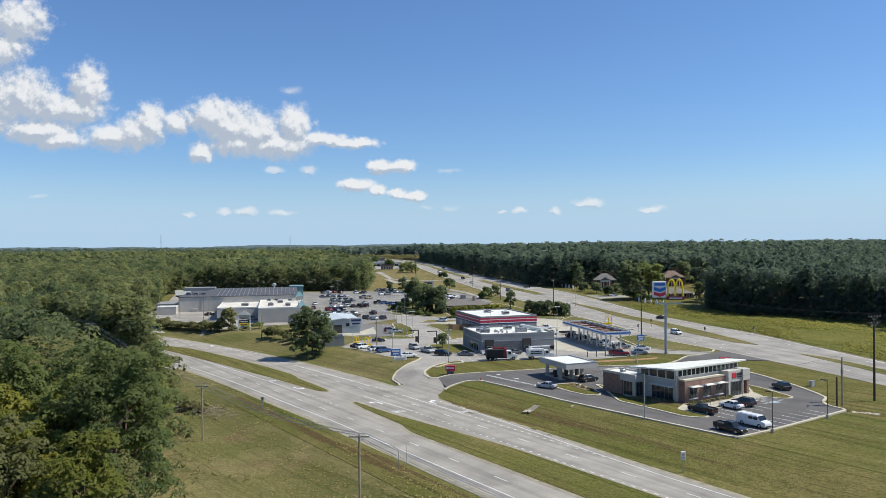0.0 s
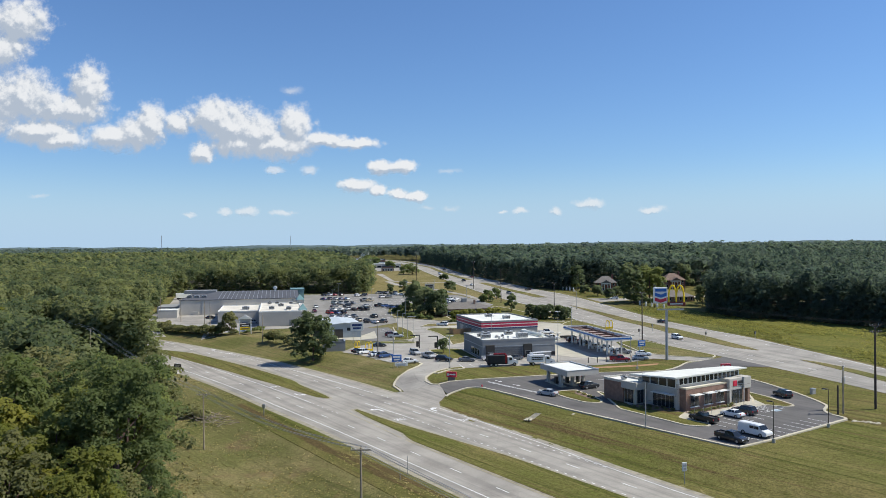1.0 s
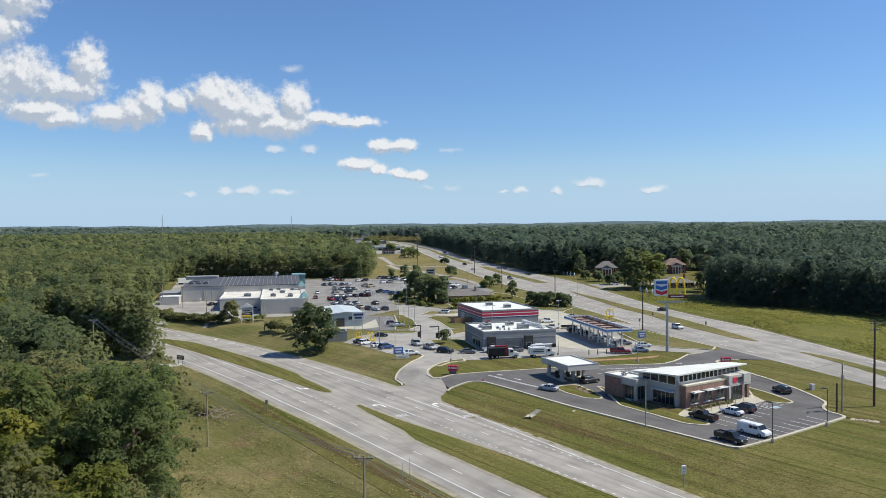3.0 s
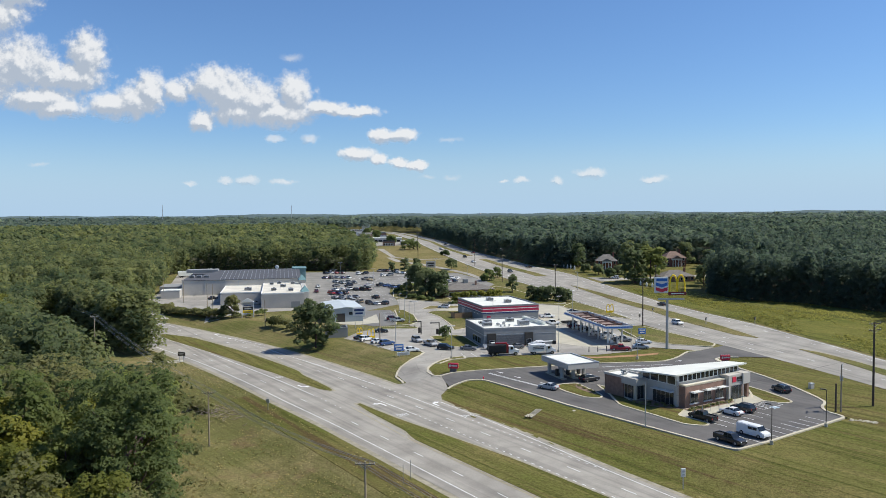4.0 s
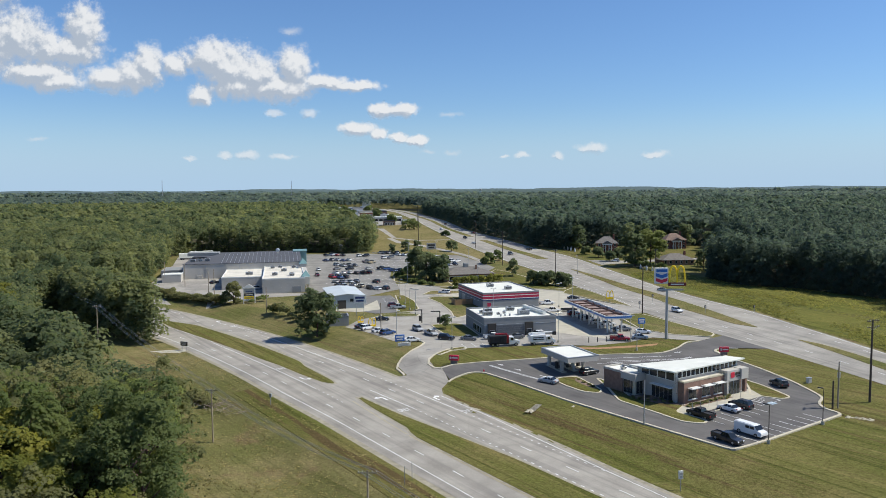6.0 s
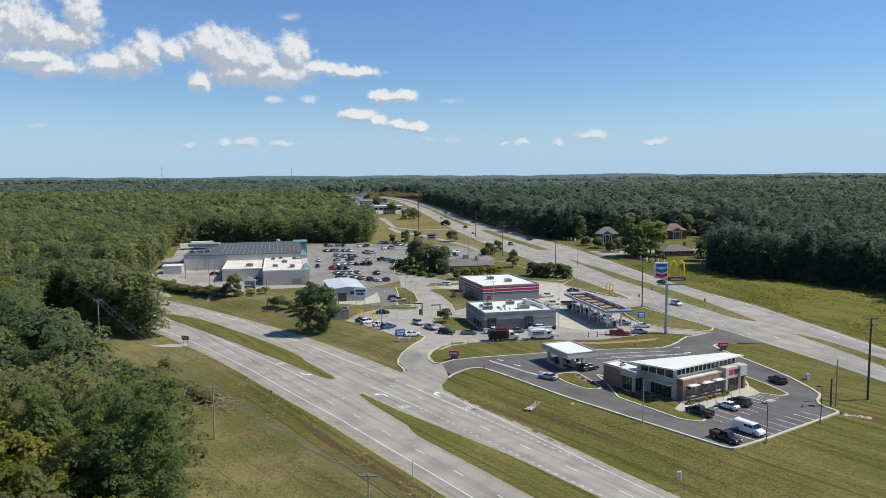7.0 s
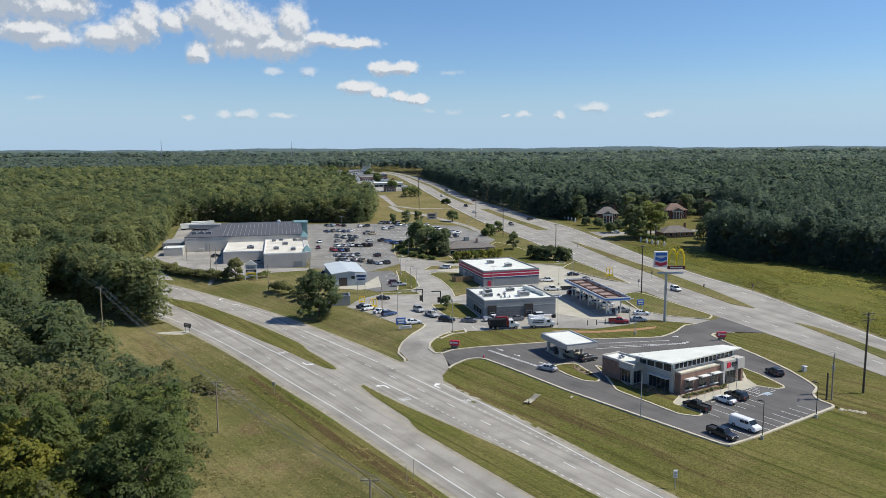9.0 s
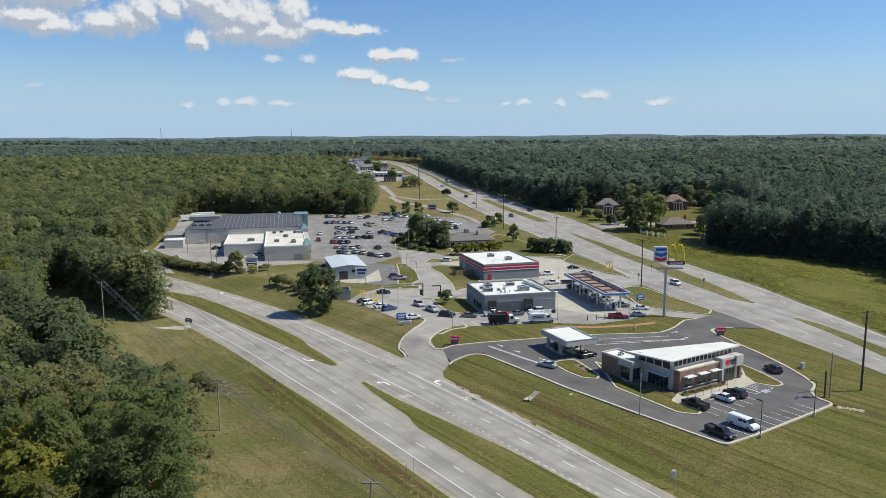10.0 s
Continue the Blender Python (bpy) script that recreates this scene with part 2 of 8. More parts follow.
STEEL = surface("galvanised_steel", (0.42, 0.43, 0.44), 0.45, 0.6, 0.1, 0.5, 4.0)
DARKSTEEL = surface("dark_bronze_metal", (0.06, 0.055, 0.05), 0.5, 0.3, 0.15, 0.5, 4.0)
POLEWOOD = surface("weathered_pole_wood", (0.3, 0.25, 0.185), 0.9, vary=0.2, scale=0.8, fine=6.0)
DARKWOOD = surface("creosoted_pole_wood", (0.075, 0.06, 0.05), 0.9, vary=0.2, scale=0.8, fine=6.0)
FENCEWOOD = surface("fence_wood", (0.34, 0.22, 0.12), 0.85, vary=0.2, scale=1.0, fine=6.0)
BARK = surface("bark", (0.12, 0.075, 0.07), 0.95, vary=0.3, scale=0.6, fine=4.0)
GLASS = glassy("dark_window_glass", (0.02, 0.025, 0.03))
CARGLASS = glassy("tinted_car_glass", (0.015, 0.018, 0.02), 0.05)
RUBBER = surface("tyre_rubber", (0.025, 0.025, 0.025), 0.9, vary=0.2)
RIM = surface("alloy_rim", (0.45, 0.45, 0.46), 0.35, 0.8, 0.1)
LAMPRED = surface("tail_lamp_red", (0.4, 0.02, 0.02), 0.3)
LAMPCLEAR = surface("headlamp_lens", (0.75, 0.76, 0.78), 0.15)
TEAL = surface("teal_metal_roof", (0.15, 0.26, 0.265), 0.5, vary=0.1, scale=0.3, fine=3.0)
SHINGLE = surface("grey_shingles", (0.17, 0.155, 0.14), 0.9, vary=0.25, scale=0.8, fine=5.0)
SHINGLEBROWN = surface("brown_shingles", (0.2, 0.14, 0.11), 0.9, vary=0.25, scale=0.8, fine=5.0)
SOIL = surface("red_soil", (0.33, 0.19, 0.1), 0.95, vary=0.3, scale=0.6, fine=5.0)
MULCH = surface("mulch", (0.2, 0.14, 0.1), 0.95, vary=0.3, scale=0.8, fine=6.0)
LEAVES = foliage("broad_leaves", (0.072, 0.103, 0.057), (0.225, 0.234, 0.1))
# Leaves of the far woods, distance haze painted in as a bluer, paler base.
HAZEDLEAVES = foliage("hazed_leaves", (0.075, 0.106, 0.098), (0.15, 0.182, 0.15), True, 0.012)
NEARLEAVES = foliage("tree_leaves", (0.074, 0.106, 0.04), (0.21, 0.235, 0.08), False, 0.12)
OAKLEAVES = foliage("oak_leaves", (0.056, 0.084, 0.036), (0.175, 0.205, 0.078), False, 0.3)
YELLOWLEAVES = foliage("yellowing_leaves", (0.095, 0.118, 0.03), (0.25, 0.24, 0.055), False, 0.12)
OLIVELEAVES = foliage("olive_brown_leaves", (0.082, 0.1, 0.045), (0.205, 0.2, 0.088), False, 0.12)
PINE = foliage("pine_needles", (0.054, 0.084, 0.07), (0.128, 0.16, 0.116))
SHRUB = foliage("shrub_leaves", (0.088, 0.106, 0.045), (0.250, 0.237, 0.106), False, 0.5)
SHRUBLIGHT = foliage("light_leaves", (0.095, 0.125, 0.045), (0.21, 0.23, 0.075), False, 0.3)
BRUSHWOOD = surface("dead_branches", (0.3, 0.245, 0.2), 0.95, vary=0.35, scale=1.5, fine=8.0)
WEEDS = foliage("meadow_weeds", (0.16, 0.18, 0.045), (0.28, 0.26, 0.075), False, 0.06)
STRAW = foliage("straw_tufts", (0.24, 0.22, 0.085), (0.48, 0.38, 0.2), False, 0.06)
GREENLEAVES = foliage("green_leaves", (0.08, 0.109, 0.056), (0.186, 0.21, 0.102), False, 0.3)

# ---- small builders ----
def smooth01(v):
    v = min(1.0, max(0.0, v))
    return v * v * (3 - 2 * v)


AX, AY = (0.5694, -0.8221), (0.8221, 0.5694)   # along and across the near road
RISE_Y = (-4000, 300, 330, 400, 520, 740, 1200, 2500, 6000)
RISE_Z = (0.0, 0.5, 2.3, 5.0, 8.5, 15.0, 16.0, 9.0, 4.0)


def road_sc(x, y):
    """Metres along and across the near road, which bends at its far end."""
    s = x * AX[0] + y * AX[1]
    return s, x * AY[0] + y * AY[1] + 0.0008 * max(0.0, -160 - s) ** 2 + 0.6


def road_xy(s, c):
    c -= 0.0008 * max(0.0, -160 - s) ** 2 + 0.6
    return (s * AX[0] + c * AY[0], s * AX[1] + c * AY[1])


def height(x, y):
    """The height of the ground: the road level, a ditch and the low terrace of the lots beyond it, the field falling away before it."""
    s, c = road_sc(x, y)
    z = float(np.interp(y, RISE_Y, RISE_Z))
    if y < 1000:
        terrace = 1.55 + 0.85 * max(smooth01((y - 180) / 35), smooth01((c - 155) / 20))
        side = terrace * smooth01((c - 97 + 2.6 * smooth01((-140 - s) / 20)) / 13)
        side -= 0.4 * smooth01((c - 92) / 3) * smooth01((101 - c) / 4) * smooth01((s + 140) / 10)
        side -= 2.6 * smooth01((62 - c) / 17) * (1 - smooth01((y - 165) / 45))
        z = max(z, side) if y > 296 else side
    far = smooth01((math.hypot(x, y) - 900) / 900)
    if far:
        z += far * 8 * (noise.noise(Vector((x / 900, y / 900, 3.1))) + 0.4 * noise.noise(Vector((x / 300, y / 300, 7.7))))
    return z


def part(name, bm, material, parent=None, label="", smooth=False):
    """One bmesh as one mesh object under a thing or part."""
    me = bpy.data.meshes.new(name)
    bm.normal_update()
    bm.to_mesh(me)
    bm.free()
    me.materials.append(material)
    if smooth:
        me.shade_smooth()
    ob = new(name, me)
    ob.parent = parent
    if label:
        ob["label"] = label
    return ob


def thing(name, x, y, z=None, turn=0.0, label="", category="", group="", kind=""):
    """An empty at the base of a thing."""
    ob = new(name)
    ob.matrix_basis = pose(x, y, height(x, y) if z is None else z, 0, 0, turn)
    return tagged(ob, label, category, group, kind)


def box(bm, x0, x1, y0, y1, z0, z1, bevel=0.0, m=None):
    mid = Matrix.Translation(((x0 + x1) / 2, (y0 + y1) / 2, (z0 + z1) / 2)) @ Matrix.Diagonal((x1 - x0, y1 - y0, z1 - z0, 1))
    made = bmesh.ops.create_cube(bm, size=1, matrix=mid if m is None else m @ mid)["verts"]
    if bevel:
        edges = list({e for v in made for e in v.link_edges})
        bmesh.ops.bevel(bm, geom=edges, offset=bevel, segments=1, affect="EDGES")
    return bm


def boxes(*some, bevel=0.0):
    bm = bmesh.new()
    for b in some:
        box(bm, *b, bevel=bevel)
    return bm


def tube(bm, a, b, r0, r1=None, sides=8):
    """A tapered round bar from a to b."""
    a, b = Vector(a), Vector(b)
    m = Matrix.Translation((a + b) / 2) @ (b - a).to_track_quat("Z", "Y").to_matrix().to_4x4()
    bmesh.ops.create_cone(bm, cap_ends=True, segments=sides, radius1=r0, radius2=r0 if r1 is None else r1, depth=(b - a).length, matrix=m)
    return bm


def swept(points, r, sides=8):
    """One bent round bar along some points in the plane y = 0."""
    bm = bmesh.new()
    rings = []
    for i, p in enumerate(points):
        a, b = Vector(points[max(0, i - 1)]), Vector(points[min(len(points) - 1, i + 1)])
        d = (b - a).normalized()
        u = Vector((-d.z, 0, d.x))
        rings.append([bm.verts.new(Vector(p) + r * (math.cos(k * 6.2832 / sides) * u + math.sin(k * 6.2832 / sides) * Vector((0, 1, 0)))) for k in range(sides)])
    for q, s in zip(rings, rings[1:]):
        for k in range(sides):
            bm.faces.new((q[k], q[(k + 1) % sides], s[(k + 1) % sides], s[k]))
    bm.faces.new(rings[0])
    bm.faces.new(rings[-1])
    bmesh.ops.recalc_face_normals(bm, faces=bm.faces[:])
    return bm


def prism(bm, outline, z0, z1):
    """An upright prism over an outline."""
    low = [bm.verts.new((x, y, z0)) for x, y in outline]
    top = [bm.verts.new((x, y, z1)) for x, y in outline]
    n = len(outline)
    bm.faces.new(top)
    bm.faces.new(low[::-1])
    for i in range(n):
        bm.faces.new((low[i], low[(i + 1) % n], top[(i + 1) % n], top[i]))
    bmesh.ops.recalc_face_normals(bm, faces=bm.faces[:])
    return bm


def rounded(points, reach=2.0, steps=4):
    """An outline with its corners rounded."""
    out = []
    n = len(points)
    for i, p in enumerate(points):
        p = Vector(p)
        a, b = Vector(points[i - 1]) - p, Vector(points[(i + 1) % n]) - p
        r = min(reach, a.length * 0.45, b.length * 0.45)
        a, b = p + a.normalized() * r, p + b.normalized() * r
        for k in range(steps + 1):
            u = k / steps
            q = a.lerp(p, u).lerp(p.lerp(b, u), u)
            out.append((q.x, q.y))
    return out


def draped(name, outline, lift, material, parent=None, label="", cell=6.0, kind="structure", thick=0.0):
    """A sheet over an outline, cut into cells and laid on the ground; thick gives it an edge down into the soil."""
    bm = bmesh.new()
    bm.faces.new([bm.verts.new((x, y, 0)) for x, y in outline])
    bm.normal_update()
    bmesh.ops.triangulate(bm, faces=bm.faces[:])
    xs, ys = [p[0] for p in outline], [p[1] for p in outline]
    for lo, hi, axis in ((min(xs), max(xs), (1, 0, 0)), (min(ys), max(ys), (0, 1, 0))):
        v = math.floor(lo / cell) * cell + cell
        while v < hi:
            bmesh.ops.bisect_plane(bm, geom=bm.verts[:] + bm.edges[:] + bm.faces[:], plane_co=[v * a for a in axis], plane_no=axis)
            v += cell
    for v in bm.verts:
        v.co.z = height(v.co.x, v.co.y) + lift
    bmesh.ops.recalc_face_normals(bm, faces=bm.faces[:])
    if sum(f.normal.z for f in bm.faces) < 0:
        bmesh.ops.reverse_faces(bm, faces=bm.faces[:])
    if thick:
        rim = bmesh.ops.extrude_edge_only(bm, edges=[e for e in bm.edges if e.is_boundary])["geom"]
        for v in rim:
            if isinstance(v, bmesh.types.BMVert):
                v.co.z -= thick
    ob = part(name, bm, material, parent, label)
    return tagged(ob, kind=kind) if parent is None else ob


def ribbon(name, line, width, lift, material, parent=None, label="", high=0.0, closed=False):
    """A strip or low kerb of one width along a line on the ground."""
    bm = bmesh.new()
    pts = [Vector((*p, 0)) for p in line]
    fine = []
    n = len(pts)
    for i in range(n if closed else n - 1):
        a, b = pts[i], pts[(i + 1) % n]
        k = max(1, int((b - a).length / 4))
        fine += [a.lerp(b, j / k) for j in range(k)]
    if not closed:
        fine.append(pts[-1])
    rows = []
    n = len(fine)
    for i, p in enumerate(fine):
        a = fine[i - 1] if i or closed else p
        b = fine[(i + 1) % n] if i < n - 1 or closed else p
        d = (b - a).normalized()
        s = Vector((-d.y, d.x, 0)) * width / 2
        row = []
        for q, z in ((p + s, -0.2), (p + s, high), (p - s, high), (p - s, -0.2)) if high else ((p + s, 0), (p - s, 0)):
            row.append(bm.verts.new((q.x, q.y, height(q.x, q.y) + lift + z)))
        rows.append(row)
    for i in range(n if closed else n - 1):
        r0, r1 = rows[i], rows[(i + 1) % n]
        for j in range(len(r0) - 1):
            bm.faces.new((r0[j], r1[j], r1[j + 1], r0[j + 1]))
    bmesh.ops.recalc_face_normals(bm, faces=bm.faces[:])
    if sum(f.normal.z for f in bm.faces) < 0:
        bmesh.ops.reverse_faces(bm, faces=bm.faces[:])
    return part(name, bm, material, parent, label)


def inside(x, y, poly):
    hit, j = False, len(poly) - 1
    for i in range(len(poly)):
        (xi, yi), (xj, yj) = poly[i], poly[j]
        if (yi > y) != (yj > y) and x < (xj - xi) * (y - yi) / (yj - yi) + xi:
            hit = not hit
        j = i
    return hit


def strip(s0, s1, c0, c1, step=6.0):
    """Outline of a band of the near road from s0 to s1, between the offsets c0 and c1 (numbers, or lists of (s, c))."""
    def at(c, s):
        return c if isinstance(c, (int, float)) else float(np.interp(s, [q[0] for q in c], [q[1] for q in c]))
    n = max(1, int((s1 - s0) / step))
    ss = [s0 + (s1 - s0) * i / n for i in range(n + 1)]
    return [road_xy(s, at(c0, s)) for s in ss] + [road_xy(s, at(c1, s)) for s in reversed(ss)]


# ---- the ground: one sheet to the horizon ----
def ground_sheet():
    xs = list(range(-160, -120, 4)) + list(range(-120, 60, 2)) + list(range(60, 161, 4))
    ys = list(range(-40, 60, 4)) + list(range(60, 240, 2)) + list(range(240, 561, 4))
    step = 6.0
    while xs[-1] < 4600:
        step *= 1.16
        xs = [xs[0] - step] + xs + [xs[-1] + step]
    step = 6.0
    while ys[-1] < 4900:
        step *= 1.1
        ys.append(ys[-1] + step)
    ys = [-1500, -500, -150] + ys
    covers = [[road_xy(s, 93.0) for s in (-125, -85, 0, 85)] + [(125, 10), (105, 95), (92, 165), (84, 200), (70, 208), (50, 205), (0, 198), (-4, 185)]]
    verts = [(x, y, height(x, y) - (0.3 if -170 < x < 170 and -60 < y < 210 and any(inside(x, y, p) for p in covers) else 0.0)) for y in ys for x in xs]
    w = len(xs)
    faces = [(j * w + i, j * w + i + 1, (j + 1) * w + i + 1, (j + 1) * w + i) for j in range(len(ys) - 1) for i in range(w - 1)]
    me = bpy.data.meshes.new("ground")
    me.from_pydata(verts, [], faces)
    me.materials.append(GRASS)
    me.shade_smooth()
    return tagged(new("ground", me), "dry mown grass verge and field", "ground", kind="structure")


ground_sheet()

# ---- the near road: two carriageways and a grass median ----
def road_line(s0, s1, c, step=6.0):
    n = max(1, int(abs(s1 - s0) / step))
    def at(s):
        return c if isinstance(c, (int, float)) else float(np.interp(s, [q[0] for q in c], [q[1] for q in c]))
    return [road_xy(s0 + (s1 - s0) * i / n, at(s0 + (s1 - s0) * i / n)) for i in range(n + 1)]


RIGHT_EDGE = [(-420, 89.3), (-262, 91.5), (-235, 92.3), (-160, 93.0), (-118, 93.2), (-84, 90.6), (-60, 89.9), (120, 89.6)]
LEFT_SHIFT = ((-420, -0.85), (-162, -0.85), (-136, 0.0), (120, 0.0))


def left_at(c):
    """An offset of the near carriageway as a list along the road, which eases over before the junction."""
    return [(s, c + d) for s, d in LEFT_SHIFT]



draped("shoulder", strip(-420, 120, left_at(62.2), [(s, c + 1.1) for s, c in RIGHT_EDGE]), 0.05, SHOULDER, label="pale gravel shoulder along the road")
draped("road", strip(-420, 120, left_at(63.3), RIGHT_EDGE), 0.09, ROADGREY, label="worn grey asphalt of a divided road")
MED_E = [(-147.3, 76.6), (-140, 75.6), (-123, 74.6), (-118.5, 73.1), (120, 72.8)]
MED_E2 = [(-147.3, 77.4), (-140, 77.5), (-131, 77.9), (-115, 79.5), (-98, 81.0), (-70, 81.2), (120, 81.6)]
draped("shoulder", strip(-148.2, 120, [(s, c - 0.5) for s, c in MED_E], [(s, c + 0.5) for s, c in MED_E2], 3.0), 0.115, SHOULDER, label="pale worn dirt edge of the median")
draped("median", strip(-147.3, 120, MED_E, MED_E2, 3.0), 0.16, LAWN, label="mown grass median with worn rounded nose", thick=0.2)
MED_W = [(-276, 75.5), (-262, 73.6), (-235, 73.3), (-200, 73.9), (-188, 74.7), (-175, 75.1), (-165, 76.0), (-162.4, 77.3)]
MED_W2 = [(-276, 78.0), (-262, 81.4), (-200, 81.2), (-188, 80.9), (-183, 79.5), (-165, 78.5), (-162.4, 77.9)]
draped("shoulder", strip(-277, -161.6, [(s, c - 0.5) for s, c in MED_W], [(s, c + 0.5) for s, c in MED_W2], 3.0), 0.115, SHOULDER, label="pale worn dirt edge of the median")
draped("median", strip(-276, -162.4, MED_W, MED_W2, 3.0), 0.16, LAWN, label="mown grass median between the carriageways", thick=0.2)

# ---- the far highway, given by its edges (y, x) ----
B_LEFT = ((-60, 145), (100, 110), (163, 96), (193, 88.5), (224, 79.1), (242, 73.2), (259, 68.3), (276, 66.0), (294, 64.1), (318, 59.6), (336, 55.0), (354, 48.8), (390, 40.4), (420, 30.7), (473, 16.8), (556, -1.1), (696, -27.4), (1032, -79), (1240, -125))
B_RIGHT = ((-60, 169), (100, 134), (163, 120.5), (195, 114.1), (225, 111.1), (240, 109), (258, 107.2), (275, 103.9), (293, 99.3), (342, 89.9), (372, 83.4), (408, 75.9), (422, 73.8), (452, 66.8), (488, 54), (543, 39.7), (603, 21.4), (651, 8.5), (780, -13.2), (1000, -50), (1240, -105))


def b_at(table, y):
    return float(np.interp(y, [q[0] for q in table], [q[1] for q in table]))


def b_strip(y0, y1, left, right, step=8.0):
    n = max(1, int((y1 - y0) / step))
    ys = [y0 + (y1 - y0) * i / n for i in range(n + 1)]
    return [(left(y), y) for y in ys] + [(right(y), y) for y in reversed(ys)]


def b_mix(u, off=0.0):
    return lambda y: b_at(B_LEFT, y) * (1 - u) + b_at(B_RIGHT, y) * u + off


draped("highway", b_strip(-60, 1240, b_mix(0), b_mix(1)), 0.08, HIGHWAYGREY, label="grey asphalt of a divided highway", cell=8)
BM_E = ((-60, 158), (100, 120.5), (176, 103.4), (192, 102.0), (207, 100.0), (215, 98.8))
BM_E2 = ((-60, 161), (100, 124), (183, 107.3), (198, 105.0), (209, 102.5), (215, 99.6))
draped("median", b_strip(-60, 215, lambda y: b_at(BM_E, y), lambda y: b_at(BM_E2, y), 6), 0.15, GRASS, label="dry grass median of the highway", thick=0.2)
BM_W = ((235, 94.6), (239, 90.8), (256, 86.9), (274, 82.6), (302, 79.4), (329, 73.9), (354, 68.8), (374, 64.1), (389, 60.9))
BM_W2 = ((235, 95.5), (249, 94.1), (270, 91.8), (293, 88.3), (318, 83.6), (343, 77), (369, 68.9), (389, 61.6))
draped("median", b_strip(235, 389, lambda y: b_at(BM_W, y), lambda y: b_at(BM_W2, y), 6), 0.15, GRASS, label="dry grass median of the highway", thick=0.2)
draped("median", b_strip(432, 545, b_mix(0.47), b_mix(0.62), 6), 0.15, GRASS, label="dry grass median of the highway", thick=0.2)
draped("median", b_strip(575, 1200, b_mix(0.44), b_mix(0.6), 10), 0.15, GRASS, label="dry grass median of the far highway", thick=0.2)

# ---- mown lawn between the roads, under the bank's lot ----
draped("lawn", [road_xy(s, 91.0) for s in (-132, -120, -85, -40, 0, 40, 90)] + [(135, 0), (112, 90), (96.5, 160), (88.8, 192), (85.0, 202.2), (77.7, 203.8), (70.5, 201.9), (70.7, 197.6), (72.7, 189.6), (75.2, 181.5), (77.7, 171.0), (78.6, 162.7), (78.5, 157.8), (75.5, 153.6), (74.9, 150.1), (76.8, 146.0), (55.6, 130.9), (47.4, 125.6), (35.6, 140.3), (23.5, 156.4), (12.6, 172.9), (7.0, 180.8), (3.6, 181.3), (-0.8, 178.0), (-2.8, 172.3)], 0.03, LAWN, label="mown green lawn between the two roads", cell=2.5)
draped("lawn", [(-6.0, 193.9), (-5.0, 188.3), (-0.5, 189.8), (14.3, 193.2), (24.3, 195.6), (37.5, 198.3), (53.0, 199.7), (59.3, 203.0), (64.6, 210.2), (70.5, 214.3), (63.7, 216.5), (58.5, 219.5), (49.8, 212.6), (39.3, 208.4), (25.2, 209.7), (-0.6, 205.3), (-6.0, 197.9)], 0.03, LAWN, label="mown green strip between the bank and the restaurant", cell=4)
draped("verge", strip(-170, 110, 56.0, 62.6), 0.04, LAWN, label="mown green verge beside the road", cell=2.0, thick=0.5)

# ---- lots ----
BANK_EDGE = [(-2.5, 165.8), (-3.1, 172.3), (-1.0, 178.3), (3.6, 181.6), (7.2, 181.2), (12.9, 173.3), (23.8, 156.7), (36.0, 140.7), (47.4, 126.0), (55.6, 131.2), (76.4, 146.3), (74.6, 150.1), (75.2, 153.7), (78.2, 157.9), (78.3, 162.8), (77.4, 171.1), (74.9, 181.6), (72.4, 189.7), (70.4, 197.6), (70.2, 202.3), (77.7, 204.2), (85.6, 203.2), (80, 222), (70.7, 214.2), (64.6, 209.9), (59.3, 202.8), (53.0, 199.4), (37.5, 198.1), (24.3, 195.3), (14.3, 193.0), (-0.5, 189.5), (-6.4, 186.7), (-12.1, 184.3), (-18, 181.5)]
BANK_LOT = [(-2.2, 182.4), (-1.0, 178.3)] + BANK_EDGE[3:-3] + [(-3.4, 188.0)]
draped("entrance_apron", [(-2.5, 164.8), (-3.0, 172.3), (-1.4, 177.6), (-2.2, 182.4), (-3.4, 187.5), (-6.4, 187.1), (-11.8, 184.6), (-19, 180.8)], 0.115, ROADGREY, label="worn grey asphalt apron of the entrance", cell=2)
draped("bank_lot", BANK_LOT, 0.1, NEWASPHALT, label="fresh dark asphalt drive and parking lot", cell=4)
FOOD_LOT = [(-11.7, 184.6), (-14.7, 192.7), (-14.1, 198.2), (-10.9, 205.2), (-8.6, 212.1), (-9.5, 215.2), (-17.8, 216.3), (-27.5, 230.5), (-35, 238.5), (-32, 252), (-24, 262), (-19, 262), (-14.5, 262), (-16, 268), (-21, 300), (-24, 330), (-26, 345), (-14, 346), (-3, 330), (6, 331), (14, 331), (30, 333), (46, 322), (52, 300), (60, 285), (67, 279), (68.5, 262), (66.3, 264), (56, 258), (55, 244), (58.5, 232), (66, 224), (75.7, 218.6), (70.6, 214.4), (63.7, 216.7), (58.5, 219.7), (49.8, 212.8), (39.3, 208.6), (25.2, 209.9), (-0.6, 205.5), (-6.0, 198.1), (-6.6, 193.7), (-5.0, 188.0), (-6.4, 186.7)]
draped("food_lot", FOOD_LOT, 0.09, LOTGREY, label="worn grey asphalt between the restaurant and filling station", cell=2.5)
MALL_LOT = [(-26, 344), (-31, 366), (-32, 386), (-14, 390), (14, 374), (22, 396), (15, 420), (3, 452), (-28, 460), (-60, 465), (-95, 462), (-69, 346), (-62, 319), (-51, 314), (-36, 308), (-24, 330)]
draped("mall_lot", MALL_LOT, 0.08, MALLGREY, label="worn grey asphalt parking lot of a shopping centre")
